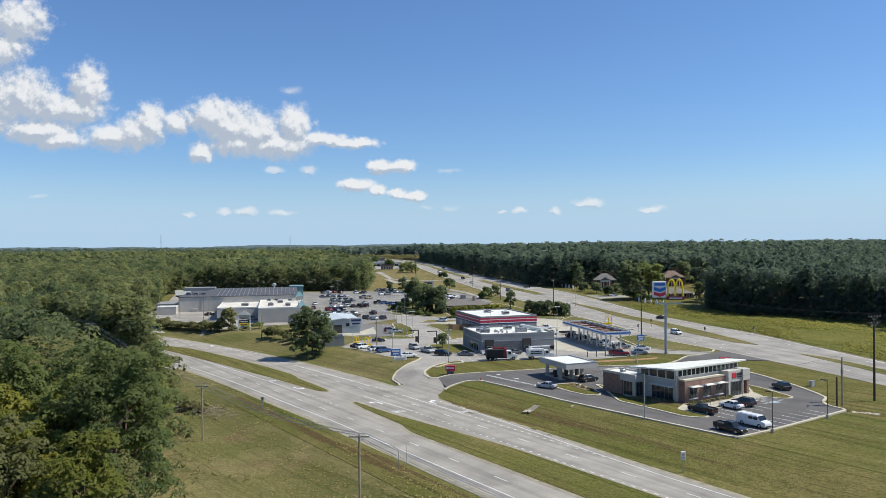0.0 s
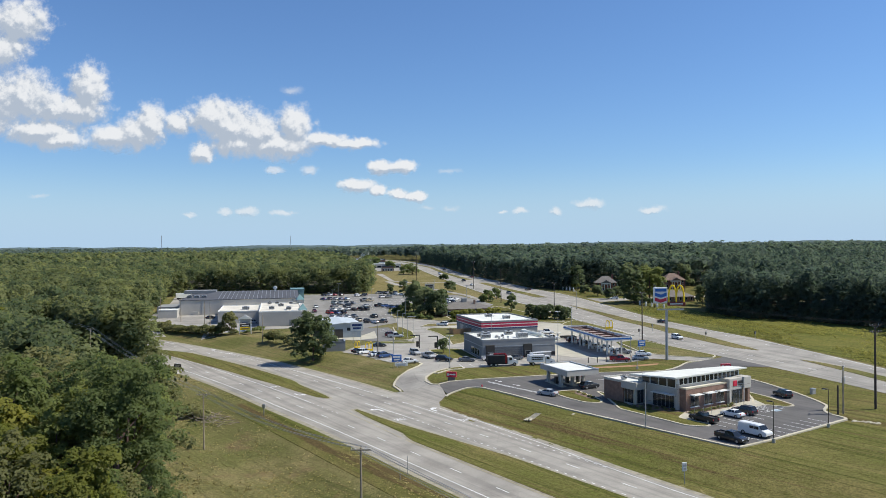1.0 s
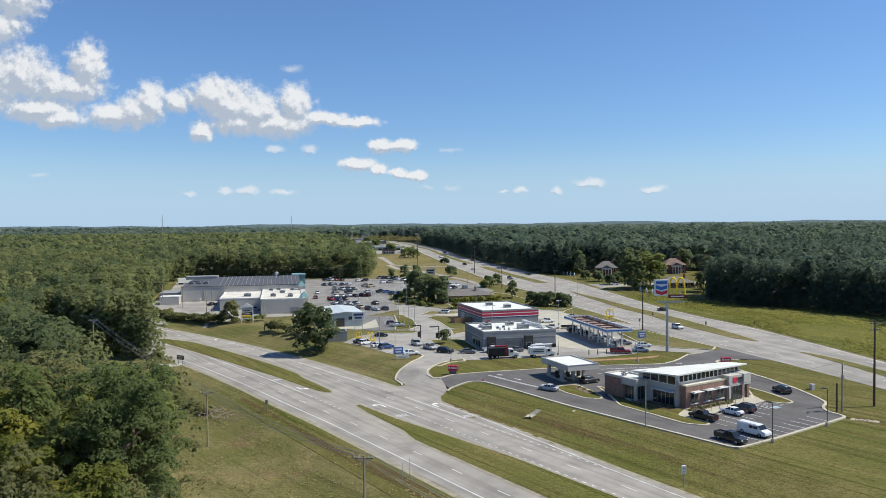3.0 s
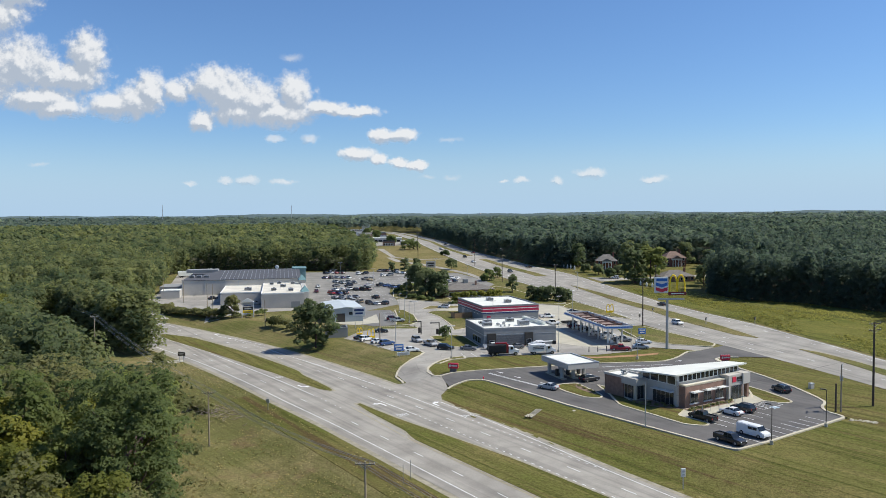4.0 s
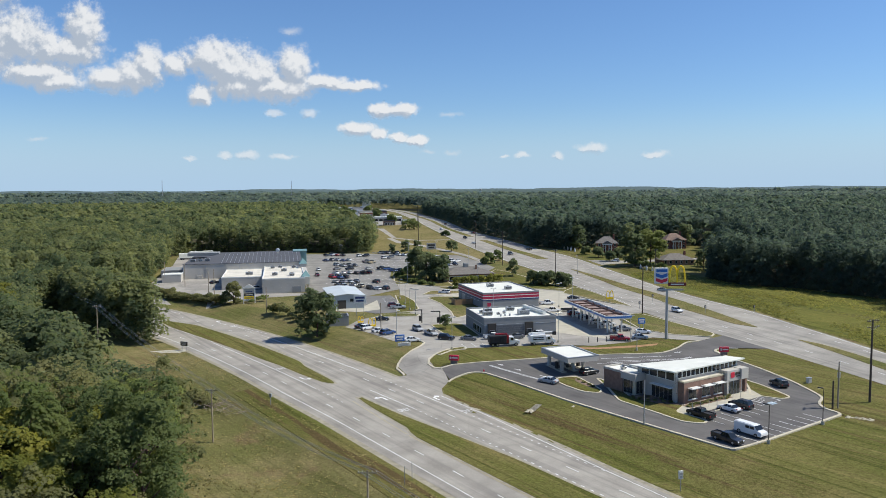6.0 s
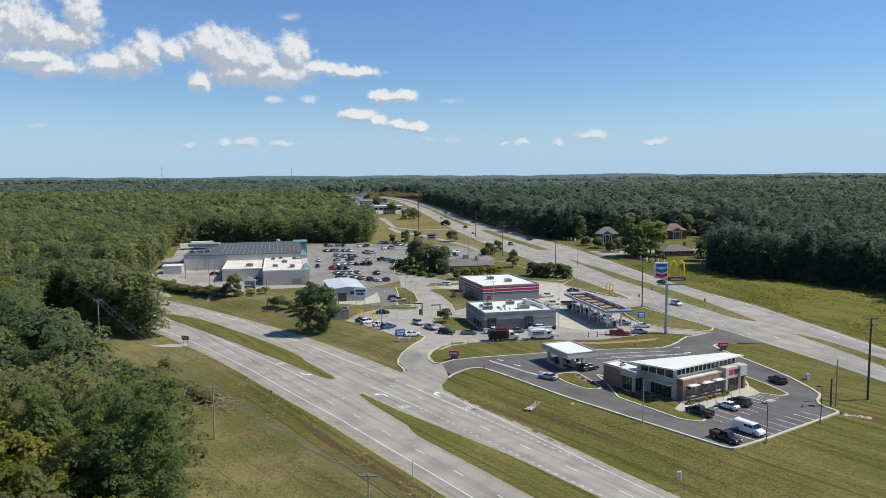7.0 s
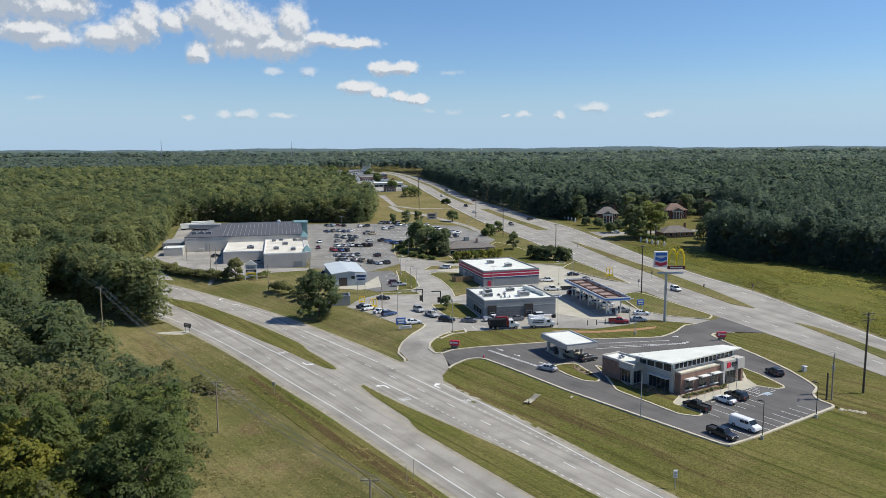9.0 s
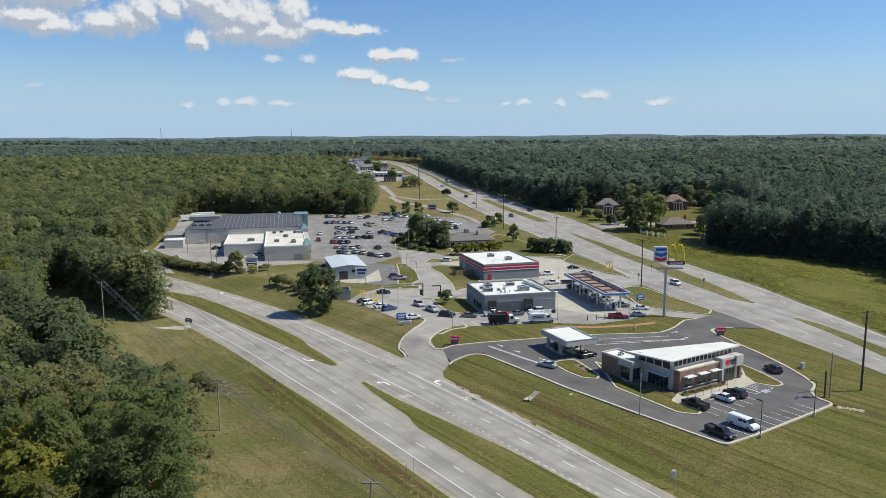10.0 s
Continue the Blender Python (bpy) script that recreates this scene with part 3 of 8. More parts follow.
MALL_DRIVE = [(-60, 319), (-62, 312.5), (-82, 304), (-89, 296), (-91, 288.5), (-96, 287.5), (-99, 300), (-112, 317), (-133, 338), (-142, 349), (-155, 412), (-166, 450), (-156, 455), (-150, 420), (-140, 376), (-86, 350), (-82, 320)]
draped("mall_drive", MALL_DRIVE, 0.085, LOTGREY, label="worn grey asphalt service drive")
draped("side_drive", [(-124, 302), (-133, 312), (-150, 349), (-140, 345), (-128, 322), (-114, 300)], 0.075, LOTGREY, label="worn grey asphalt side road")

# ---- trees ----
rng = np.random.default_rng(7)


def cards(centres, radii, n, size, flat=0.78, spread=0.7, inner=0.7, lift=0.55, clumps=0, soft=0.3):
    """Leaf clumps: small bent four-cornered faces over some lobes, facing mostly outward.
    Gives place and shading direction of each corner; the direction follows the round of the lobe and of the whole crown."""
    centres, radii = np.asarray(centres, float), np.asarray(radii, float)
    middle = np.average(centres, axis=0, weights=radii)
    if clumps:   # sprays of leaves standing out of each lobe
        k = len(radii) * clumps
        d = rng.normal(size=(k, 3))
        d /= np.linalg.norm(d, axis=1)[:, None]
        d[:, 2] = np.where(d[:, 2] < -0.3, -d[:, 2], d[:, 2])
        rr = np.repeat(radii, clumps)
        centres = np.repeat(centres, clumps, 0) + d * (rr * rng.uniform(0.6, 0.95, k))[:, None] * (1, 1, flat)
        radii = rr * rng.uniform(0.26, 0.5, k)
    share = radii ** 2 / np.sum(radii ** 2)
    pick = rng.choice(len(radii), n, p=share)
    d = rng.normal(size=(n, 3))
    d /= np.linalg.norm(d, axis=1)[:, None]
    d[:, 2] = np.where(d[:, 2] < -0.35, -d[:, 2], d[:, 2])
    r = radii[pick] * (inner + (1 - inner) * rng.random(n) ** 0.5) * (1 + 0.12 * rng.normal(size=n))
    p = centres[pick] + d * r[:, None] * (1, 1, flat)
    nrm = d + spread * rng.normal(size=(n, 3)) * 0.6
    nrm[:, 2] += lift
    nrm /= np.linalg.norm(nrm, axis=1)[:, None]
    t = np.cross(nrm, rng.normal(size=(n, 3)))
    t /= np.linalg.norm(t, axis=1)[:, None]
    b = np.cross(nrm, t)
    s = size * (0.55 + 0.9 * rng.random(n))[:, None]
    whole = p - middle
    whole /= np.linalg.norm(whole, axis=1)[:, None] + 1e-6
    shade = 0.6 * d + 0.5 * whole + soft * rng.normal(size=(n, 3))
    shade[:, 2] += 0.75
    shade /= np.linalg.norm(shade, axis=1)[:, None]
    corner = []
    for u, v in ((-1, -0.6), (0.7, -1), (1, 0.6), (-0.6, 1)):
        j = 0.3 * rng.normal(size=(n, 2))
        corner.append(np.concatenate([p + s * ((u + j[:, :1]) * t + (v + j[:, 1:]) * b) - 0.18 * s * nrm * (1 if u * v > 0 else -1), shade], 1))
    return np.stack(corner, 1).reshape(-1, 6)


def broad_lobes(h, r, n, base=0.3):
    """Lobes of a broad crown."""
    c, q = [(0, 0, h * 0.72)], [r * 0.72]
    for i in range(n):
        a = 2.4 * i + rng.uniform(-0.5, 0.5)
        u = (i + 0.5) / n
        z = h * (base + (0.93 - base) * u)
        out = r * (0.75 - 0.42 * max(0, u - 0.45)) * rng.uniform(0.6, 1.1)
        c.append((out * math.cos(a), out * math.sin(a), z))
        q.append(r * rng.uniform(0.32, 0.5))
    return c, q


def pine_lobes(h, r, n):
    c, q = [], []
    for i in range(n):
        u = (i + 0.5) / n
        a = 2.4 * i + rng.uniform(-0.5, 0.5)
        z = h * (0.38 + 0.58 * u)
        out = r * (0.62 - 0.5 * u) * rng.uniform(0.6, 1.1)
        c.append((out * math.cos(a), out * math.sin(a), z))
        q.append(r * rng.uniform(0.3, 0.46) * (1.1 - 0.45 * u))
    return c, q


def sheet_mesh(name, verts, material, tint=None):
    """Four-cornered faces, one after another, as one mesh."""
    n = len(verts) // 4
    me = bpy.data.meshes.new(name)
    me.vertices.add(4 * n)
    verts = np.asarray(verts, np.float32)
    me.vertices.foreach_set("co", verts[:, :3].ravel())
    me.loops.add(4 * n)
    me.loops.foreach_set("vertex_index", np.arange(4 * n, dtype=np.int32))
    me.polygons.add(n)
    me.polygons.foreach_set("loop_start", np.arange(0, 4 * n, 4, dtype=np.int32))
    if tint is not None:
        at = me.attributes.new("tint", "FLOAT", "POINT")
        at.data.foreach_set("value", np.asarray(tint, np.float32))
    me.update()
    me.validate()
    way = me.attributes.new("custom_normal", "FLOAT_VECTOR", "POINT")
    way.data.foreach_set("vector", verts[:, 3:].ravel())
    me.materials.append(material)
    return me


def trunk_bm(h, r, limbs=5, spread=3.0):
    bm = bmesh.new()
    bend = [Vector((0, 0, -0.3)), Vector((0.1, 0.05, h * 0.25)), Vector((-0.1, 0.15, h * 0.5)), Vector((0.1, 0, h * 0.8))]
    for i in range(3):
        tube(bm, bend[i], bend[i + 1], r * (1 - 0.27 * i), r * (1 - 0.27 * (i + 1)), 7)
    for i in range(limbs):
        a = 2.4 * i + 0.4
        z = h * (0.35 + 0.4 * i / limbs)
        tube(bm, (0, 0, z), (spread * math.cos(a), spread * math.sin(a), z + h * 0.14), r * 0.4, r * 0.12, 5)
    return bm


def single_tree(name, x, y, h, r, n, size, label, material=None, lobes=9, base=0.3, trunk=0.25, pine=False, group="", shape=None):
    """A tree of its own: trunk with limbs, and a crown of leaf clumps."""
    t = thing(name, x, y, None, rng.uniform(0, 360), label, "tree", group)
    part("trunk", trunk_bm(h, trunk, 5, r * 0.55), BARK, t, "rough grey-brown bark")
    c, q = pine_lobes(h, r, lobes) if pine else broad_lobes(h, r, lobes, base)
    if shape:
        c = [(u * shape[0], v * shape[1], w) for u, v, w in c]
    crown = new("crown", sheet_mesh("crown", cards(c, q, n, size, clumps=7 if n > 3000 else 0), material or GREENLEAVES))
    crown.parent = t
    return t


def woods(name, spots, variants, material, label):
    """A wood as one mesh: every spot (x, y, scale) takes one of the variants."""
    out, tint = [], []
    for x, y, k in spots:
        v = variants[int(rng.integers(len(variants)))]
        a = rng.uniform(0, 6.283)
        c, s = math.cos(a), math.sin(a)
        kz = k * rng.uniform(0.9, 1.12)
        p = np.empty_like(v)
        p[:, 0] = (v[:, 0] * c - v[:, 1] * s) * k + x
        p[:, 1] = (v[:, 0] * s + v[:, 1] * c) * k + y
        p[:, 2] = v[:, 2] * kz + height(x, y)
        p[:, 3] = v[:, 3] * c - v[:, 4] * s
        p[:, 4] = v[:, 3] * s + v[:, 4] * c
        p[:, 5] = v[:, 5]
        out.append(p)
        tint.append(np.full(len(v), rng.random() ** 1.4))
    ob = new(name, sheet_mesh(name, np.concatenate(out), material, np.concatenate(tint)))
    return tagged(ob, label, "woodland", kind="stuff")


LEFT_WOOD = [(-15, -20), (-25.5, 61.8), (-36.0, 85.2), (-41.5, 103.4), (-49.5, 122.0), (-57.0, 136.0), (-70.0, 147.0), (-86.0, 163.5), (-101.0, 182.0), (-116, 201), (-137, 236), (-148, 262), (-146, 282), (-168, 306), (-400, 340), (-400, -20)]
CLUMP_WOOD = [(-90, 221), (-91, 227), (-101, 241), (-114, 256), (-137, 280), (-165, 304), (-400, 348), (-400, 342), (-163, 303), (-150, 284), (-135, 264), (-119, 245), (-104, 230)]
BACK_WOOD = [(-147, 326), (-147, 345), (-149, 362), (-161, 414), (-172, 452), (-164, 484), (-134, 474), (-88, 472), (-60, 468), (-54, 478), (-57, 548), (-70, 600), (-106, 700), (-160, 895), (-230, 1240), (-4000, 1240), (-4000, 300)]
RIGHT_WOOD = [(190, 190), (172, 235), (167, 262), (169, 292), (159, 306), (149, 325), (129, 337), (121, 356), (128, 372), (150, 385), (168, 420), (172, 500), (128, 505), (84, 490), (72, 478), (54, 503), (37.5, 564), (18, 628), (-2, 740), (-31, 912), (-44, 1062), (-95, 1240), (4000, 1240), (4000, 120)]


def spots_in(poly, y0, y1, gap, scale, near=0.0, side=0.62):
    """Jittered spots of a wood within the stretch y0 to y1."""
    out = []
    y = y0
    while y < y1:
        x = -side * y - 25
        while x < side * y + 25:
            px, py = x + rng.uniform(-0.45, 0.45) * gap, y + rng.uniform(-0.45, 0.45) * gap
            if (poly is None or inside(px, py, poly)) and math.hypot(px, py) > near:
                out.append((px, py, scale * rng.uniform(0.86, 1.15)))
            x += gap
        y += gap * 0.9
    return out


MID = [cards(*broad_lobes(16.0, rng.uniform(4.0, 5.6), 11, 0.52), 330, 0.4, 0.9, 0.35, 0.72, 0.55) for _ in range(9)]
MIDPINE = [cards(*broad_lobes(19.5, rng.uniform(4.2, 5.8), 12, 0.48), 330, 0.42, 0.9, 0.35, 0.72, 0.55) for _ in range(5)] + [cards(*pine_lobes(rng.uniform(20, 23.5), rng.uniform(4.4, 5.4), 16), 320, 0.42, spread=0.6, lift=0.8) for _ in range(4)]
FAR = [cards(*broad_lobes(16, rng.uniform(4.6, 6.6), 7, 0.56), 50, 1.05, 0.9, 0.3, 0.75, 0.55) for _ in range(8)]
FARTHER = [cards(*broad_lobes(17, 8.5, 7, 0.55), 24, 2.3, spread=0.4, lift=0.7) for _ in range(5)]
FARTHEST = [cards(*broad_lobes(14, 20, 7, 0.55), 24, 5.0, 0.4, 0.35, lift=0.7) for _ in range(4)]


def edge_spots(poly, y0, y1, gap, scale, inset=1.5):
    """Spots of low-branched trees and scrub along the border of a wood."""
    out = []
    n = len(poly)
    for i in range(n):
        a, b = Vector(poly[i]), Vector(poly[(i + 1) % n])
        side = Vector((-(b - a).y, (b - a).x)).normalized()
        k = int((b - a).length / gap)
        for j in range(k):
            p = a.lerp(b, (j + rng.uniform(0.2, 0.8)) / k)
            for s in (inset, -inset):
                q = p + side * s
                if inside(q.x, q.y, poly) and y0 < q.y < y1 and abs(q.x) < 0.62 * q.y + 20:
                    out.append((q.x, q.y, scale * rng.uniform(0.5, 1.05)))
    return out


EDGE = [cards(*broad_lobes(12.5, rng.uniform(3.4, 4.4), 15, 0.05), 480, 0.4, 0.9, 0.6, 0.6, 0.7) for _ in range(6)]
SCRUB = [cards(*broad_lobes(15.5, rng.uniform(4.4, 5.2), 14, 0.1), 560, 0.34, 0.9, 0.6, 0.6, 0.7) for _ in range(6)]
SHADEDLITTER = surface("shade_dark_litter", (0.075, 0.07, 0.04), 0.95, vary=0.35, scale=0.3, fine=3.0)


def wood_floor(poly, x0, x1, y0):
    """Leaf litter darkened to stand in for shade below a wood's trees, as far as it can be looked into."""
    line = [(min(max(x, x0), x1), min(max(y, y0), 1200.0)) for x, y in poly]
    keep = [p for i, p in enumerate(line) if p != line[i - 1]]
    return draped("wood_floor", keep, 0.25, SHADEDLITTER, None, "leaf litter darkened to stand in for shade below the trees", 20)


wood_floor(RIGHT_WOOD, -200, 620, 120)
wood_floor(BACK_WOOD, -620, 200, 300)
woods("woodland", edge_spots(BACK_WOOD, 300, 620, 3.4, 1.0) + edge_spots(LEFT_WOOD, 100, 300, 3.4, 0.75, 2.5), EDGE, LEAVES, "low leafy trees along the edge of the woods")
woods("woodland", edge_spots(RIGHT_WOOD, 120, 520, 2.8, 1.1) + edge_spots(RIGHT_WOOD, 520, 1000, 7.0, 1.25) + edge_spots(RIGHT_WOOD, 120, 420, 2.6, 0.5, 0.4), EDGE, PINE, "low dark trees along the edge of the pine woods")
woods("woodland", spots_in(CLUMP_WOOD, 200, 232, 3.8, 0.92) + spots_in(CLUMP_WOOD, 232, 350, 3.8, 1.14) + spots_in(LEFT_WOOD, 203, 340, 5.6, 1.02), SCRUB, LEAVES, "dense broadleaf woods beside the near road")
woods("woodland", spots_in(BACK_WOOD, 320, 530, 5.9, 0.95), MID, LEAVES, "green woods behind the shopping centre")
woods("woodland", spots_in(RIGHT_WOOD, 120, 500, 6.2, 1.02), MIDPINE, PINE, "dark pine woods beyond the highway")
woods("woodland", spots_in(BACK_WOOD, 530, 1000, 9.2, 0.92), FAR, LEAVES, "green woods stretching to the distance")
woods("woodland", spots_in(RIGHT_WOOD, 500, 1000, 9.2, 1.06), FAR, PINE, "dark woods along the highway")
woods("woodland", spots_in(BACK_WOOD, 1000, 1240, 12, 0.9) + spots_in(RIGHT_WOOD, 1000, 1240, 12, 1.05) + spots_in(None, 1240, 1900, 17, 1.0), FARTHER, HAZEDLEAVES, "far woods towards the horizon")
woods("woodland", spots_in(None, 1900, 2800, 38, 0.9) + spots_in(None, 2800, 4200, 70, 1.6), FARTHEST, HAZEDLEAVES, "far wooded hills at the horizon")

# the trees beside the field, each its own
def near_variant(h, r, n, lobes, base, material, label):
    return single_tree("tree", 0, 0, h, r, n, 0.125, label, material, lobes, base, 0.28)


VARIANTS = [
    near_variant(18, 4.6, 8200, 20, 0.2, NEARLEAVES, "tall leafy green broadleaf tree in the roadside wood"),
    near_variant(19, 4.2, 7800, 22, 0.18, NEARLEAVES, "slender green broadleaf tree in the roadside wood"),
    near_variant(17, 4.8, 7400, 20, 0.2, OLIVELEAVES, "olive-brown thinning tree in the roadside wood"),
    near_variant(17, 4.4, 7400, 18, 0.2, YELLOWLEAVES, "yellowing broadleaf tree in the roadside wood"),
]
for v, (x, y) in zip(VARIANTS, ((-49, 98), (-56, 104), (-46, 78), (-35, 72))):
    v.matrix_basis = pose(x, y, height(x, y)) @ Matrix.Scale(1.13, 4)
    tagged(v, group="trees of the roadside wood")
behind = []
for x, y, k in spots_in(LEFT_WOOD, 48, 205, 6.2, 1.0, near=50):
    if -0.72 * y - 4 < x and abs(x + 39.6) + abs(y - 89.0) > 7.5:
        low = 0.7 + 0.43 * smooth01((y - 72) / 20) - 0.1 * smooth01((y - 140) / 40)
        k = low * rng.uniform(0.82, 1.12)
        if y > 116:
            behind.append((x, y, k * (0.93 + 0.17 * smooth01((y - 130) / 25))))
            continue
        v = VARIANTS[int(rng.choice(4, p=(0.15, 0.13, 0.38, 0.34)))]
        copy_thing(v, pose(x, y, height(x, y) - 0.2, 0, 0, rng.uniform(0, 360)) @ Matrix.Scale(k, 4))
for x, y, k in ((-140, 229, 1.0), (-131, 219, 0.85), (-97, 173, 0.85), (-105, 182, 0.8)):
    copy_thing(VARIANTS[3], pose(x, y, height(x, y) - 0.2, 0, 0, 40 * k) @ Matrix.Scale(k, 4))
NEARMID = [cards(*broad_lobes(17.5, 4.6, 16, 0.3), 1150, 0.26, spread=0.6, inner=0.6, lift=0.7) for _ in range(5)]
woods("woodland", behind, NEARMID, LEAVES, "leafy roadside wood beyond the field's edge")
oak = single_tree("tree", -39.6, 89.0, 26.0, 6.6, 24000, 0.125, "great dark green oak at the edge of the field", OAKLEAVES, 30, 0.18, 0.45)

# ---- clouds and the far distance ----
def cloud_material(name, blobs, soft, glow, thick):
    """A cumulus: ragged edge, sunlit tops and shaded grey base painted into its glow."""
    m = bpy.data.materials.new(name)
    m.use_nodes = True
    t = m.node_tree
    t.nodes.clear()
    out = t.nodes.new("ShaderNodeOutputMaterial")
    co = t.nodes.new("ShaderNodeTexCoord")

    def vmath(op, a, b):
        n = t.nodes.new("ShaderNodeVectorMath")
        n.operation = op
        for i, v in enumerate((a, b)):
            if isinstance(v, tuple):
                n.inputs[i].default_value = v
            elif v is not None:
                t.links.new(v, n.inputs[i])
        return n.outputs["Value"] if op == "LENGTH" else n.outputs["Vector"]

    def fmath(op, a, b=0.0, c=0.0):
        n = t.nodes.new("ShaderNodeMath")
        n.operation = op
        for i, v in enumerate((a, b, c)):
            if isinstance(v, (int, float)):
                n.inputs[i].default_value = v
            else:
                t.links.new(v, n.inputs[i])
        return n.outputs[0]

    def nz(vec, scale, detail=8.0, rough=0.62):
        n = t.nodes.new("ShaderNodeTexNoise")
        n.inputs["Scale"].default_value, n.inputs["Detail"].default_value, n.inputs["Roughness"].default_value = scale, detail, rough
        t.links.new(vec, n.inputs["Vector"])
        return n

    def step(v, lo, hi):
        n = t.nodes.new("ShaderNodeMapRange")
        n.interpolation_type = "SMOOTHSTEP"
        n.inputs["From Min"].default_value, n.inputs["From Max"].default_value = lo, hi
        t.links.new(v, n.inputs["Value"])
        return n.outputs["Result"]

    p = co.outputs["Object"]
    warp = nz(p, 0.03, 6.0)
    p2 = vmath("ADD", p, vmath("MULTIPLY", vmath("SUBTRACT", warp.outputs["Color"], (0.5, 0.5, 0.5)), (34.0, 26.0, 0.0)))

    def field(at):
        f = None
        for x, y, rx, ry in blobs:
            d = vmath("LENGTH", vmath("MULTIPLY", vmath("SUBTRACT", at, (x, y, 0.0)), (1 / rx, 1 / ry, 0.0)), None)
            g = fmath("SUBTRACT", 1.0, d)
            f = g if f is None else fmath("SMOOTH_MAX", f, g, 0.25)
        return f

    f = field(p2)
    n1 = nz(p, 0.055, 9.0, 0.6).outputs["Fac"]
    dens = fmath("ADD", f, fmath("MULTIPLY", fmath("SUBTRACT", n1, 0.5), 1.1))
    alpha = fmath("MULTIPLY", step(dens, -0.12, soft + 0.18), thick)
    up = vmath("ADD", p, (5.0, 9.0, 0.0))
    n2 = nz(up, 0.055, 9.0, 0.6).outputs["Fac"]
    relief = fmath("SUBTRACT", n1, n2)
    f2 = field(vmath("ADD", p2, (6.0, 12.0, 0.0)))
    relief = fmath("ADD", fmath("MULTIPLY", relief, 1.6), fmath("MULTIPLY", fmath("SUBTRACT", f, f2), 1.5))
    lit = step(relief, -0.2, 0.5)
    mix = t.nodes.new("ShaderNodeMix")
    mix.data_type = "RGBA"
    mix.inputs["A"].default_value, mix.inputs["B"].default_value = (0.5, 0.56, 0.64, 1), (0.93, 0.93, 0.92, 1)
    t.links.new(lit, mix.inputs["Factor"])
    em = t.nodes.new("ShaderNodeEmission")
    em.inputs["Strength"].default_value = glow
    t.links.new(mix.outputs["Result"], em.inputs["Color"])
    tr = t.nodes.new("ShaderNodeBsdfTransparent")
    ms = t.nodes.new("ShaderNodeMixShader")
    t.links.new(alpha, ms.inputs["Fac"])
    t.links.new(tr.outputs[0], ms.inputs[1])
    t.links.new(em.outputs[0], ms.inputs[2])
    t.links.new(ms.outputs[0], out.inputs["Surface"])
    return m


CLOUD_FAR = 4000.0
UNIT = CLOUD_FAR / 1331.0


def cloud(blobs, soft=0.32, glow=0.7, thick=0.97, label="white cumulus cloud with painted grey shade at its base"):
    """A cloud on the far sky. Blobs: bearing and elevation offsets and radii, in units of 1/1331 of the distance."""
    blobs = [(x, y + 6 - 0.0087 * x, rx * 1.08, ry * 1.12) for x, y, rx, ry in blobs]
    x0, x1 = min(b[0] - b[2] * 1.5 for b in blobs), max(b[0] + b[2] * 1.5 for b in blobs)
    y0, y1 = min(b[1] - b[3] * 1.6 for b in blobs), max(b[1] + b[3] * 1.6 for b in blobs)
    cx, cy = (x0 + x1) / 2, (y0 + y1) / 2
    me = bpy.data.meshes.new("cloud")
    n = 6
    vs = [(x0 + (x1 - x0) * i / n - cx, y0 + (y1 - y0) * j / n - cy, -6 * math.sin(3.14 * i / n)) for j in range(n + 1) for i in range(n + 1)]
    me.from_pydata(vs, [], [(j * (n + 1) + i, j * (n + 1) + i + 1, (j + 1) * (n + 1) + i + 1, (j + 1) * (n + 1) + i) for j in range(n) for i in range(n)])
    me.materials.append(cloud_material("cloud", [(b[0] - cx, b[1] - cy, b[2], b[3]) for b in blobs], soft, glow, thick))
    ob = new("cloud", me)
    ob.matrix_basis = pose(0, 0, 34, 0, 0, 0.65) @ pose(cx * UNIT, CLOUD_FAR, cy * UNIT, 90, 0, 0) @ Matrix.Diagonal((UNIT, UNIT, UNIT, 1))
    ob.visible_shadow = False
    return tagged(ob, label, "cloud", "clouds", "structure")


cloud([(-750, 395, 62, 42), (-790, 345, 68, 34), (-744, 262, 66, 52), (-800, 250, 60, 60), (-690, 240, 30, 36), (-712, 200, 84, 24), (-625, 275, 40, 46), (-650, 238, 62, 28), (-680, 186, 60, 20)])
cloud([(-585, 190, 46, 22), (-545, 196, 38, 32), (-515, 212, 34, 38), (-470, 212, 26, 22), (-405, 226, 52, 34), (-370, 205, 60, 46), (-330, 196, 48, 36), (-262, 212, 34, 34), (-290, 175, 70, 24), (-360, 178, 54, 24), (-210, 184, 52, 14), (-158, 176, 52, 10), (-425, 160, 26, 20)])
cloud([(-108, 136, 26, 14), (-70, 138, 30, 13)])
cloud([(-150, 104, 34, 13), (-112, 96, 20, 10)])
cloud([(-76, 88, 18, 10), (-46, 84, 20, 10)])
cloud([(-296, 131, 20, 7), (-234, 131, 18, 9)], 0.6, 0.7, 0.6)
cloud([(-264, 272, 20, 9)], 0.9, 0.66, 0.5)
cloud([(-384, 57, 14, 8), (-346, 58, 22, 9), (-282, 55, 24, 5), (-448, 54, 14, 5)], 0.6, 0.7, 0.62)
cloud([(264, 72, 28, 11), (138, 58, 16, 7), (200, 58, 12, 9), (374, 60, 22, 8), (106, 58, 10, 4)], 0.6, 0.7, 0.7)
cloud([(12, 128, 24, 5), (-30, 64, 16, 5), (16, 62, 12, 5), (-714, 86, 20, 4)], 0.9, 0.66, 0.4)


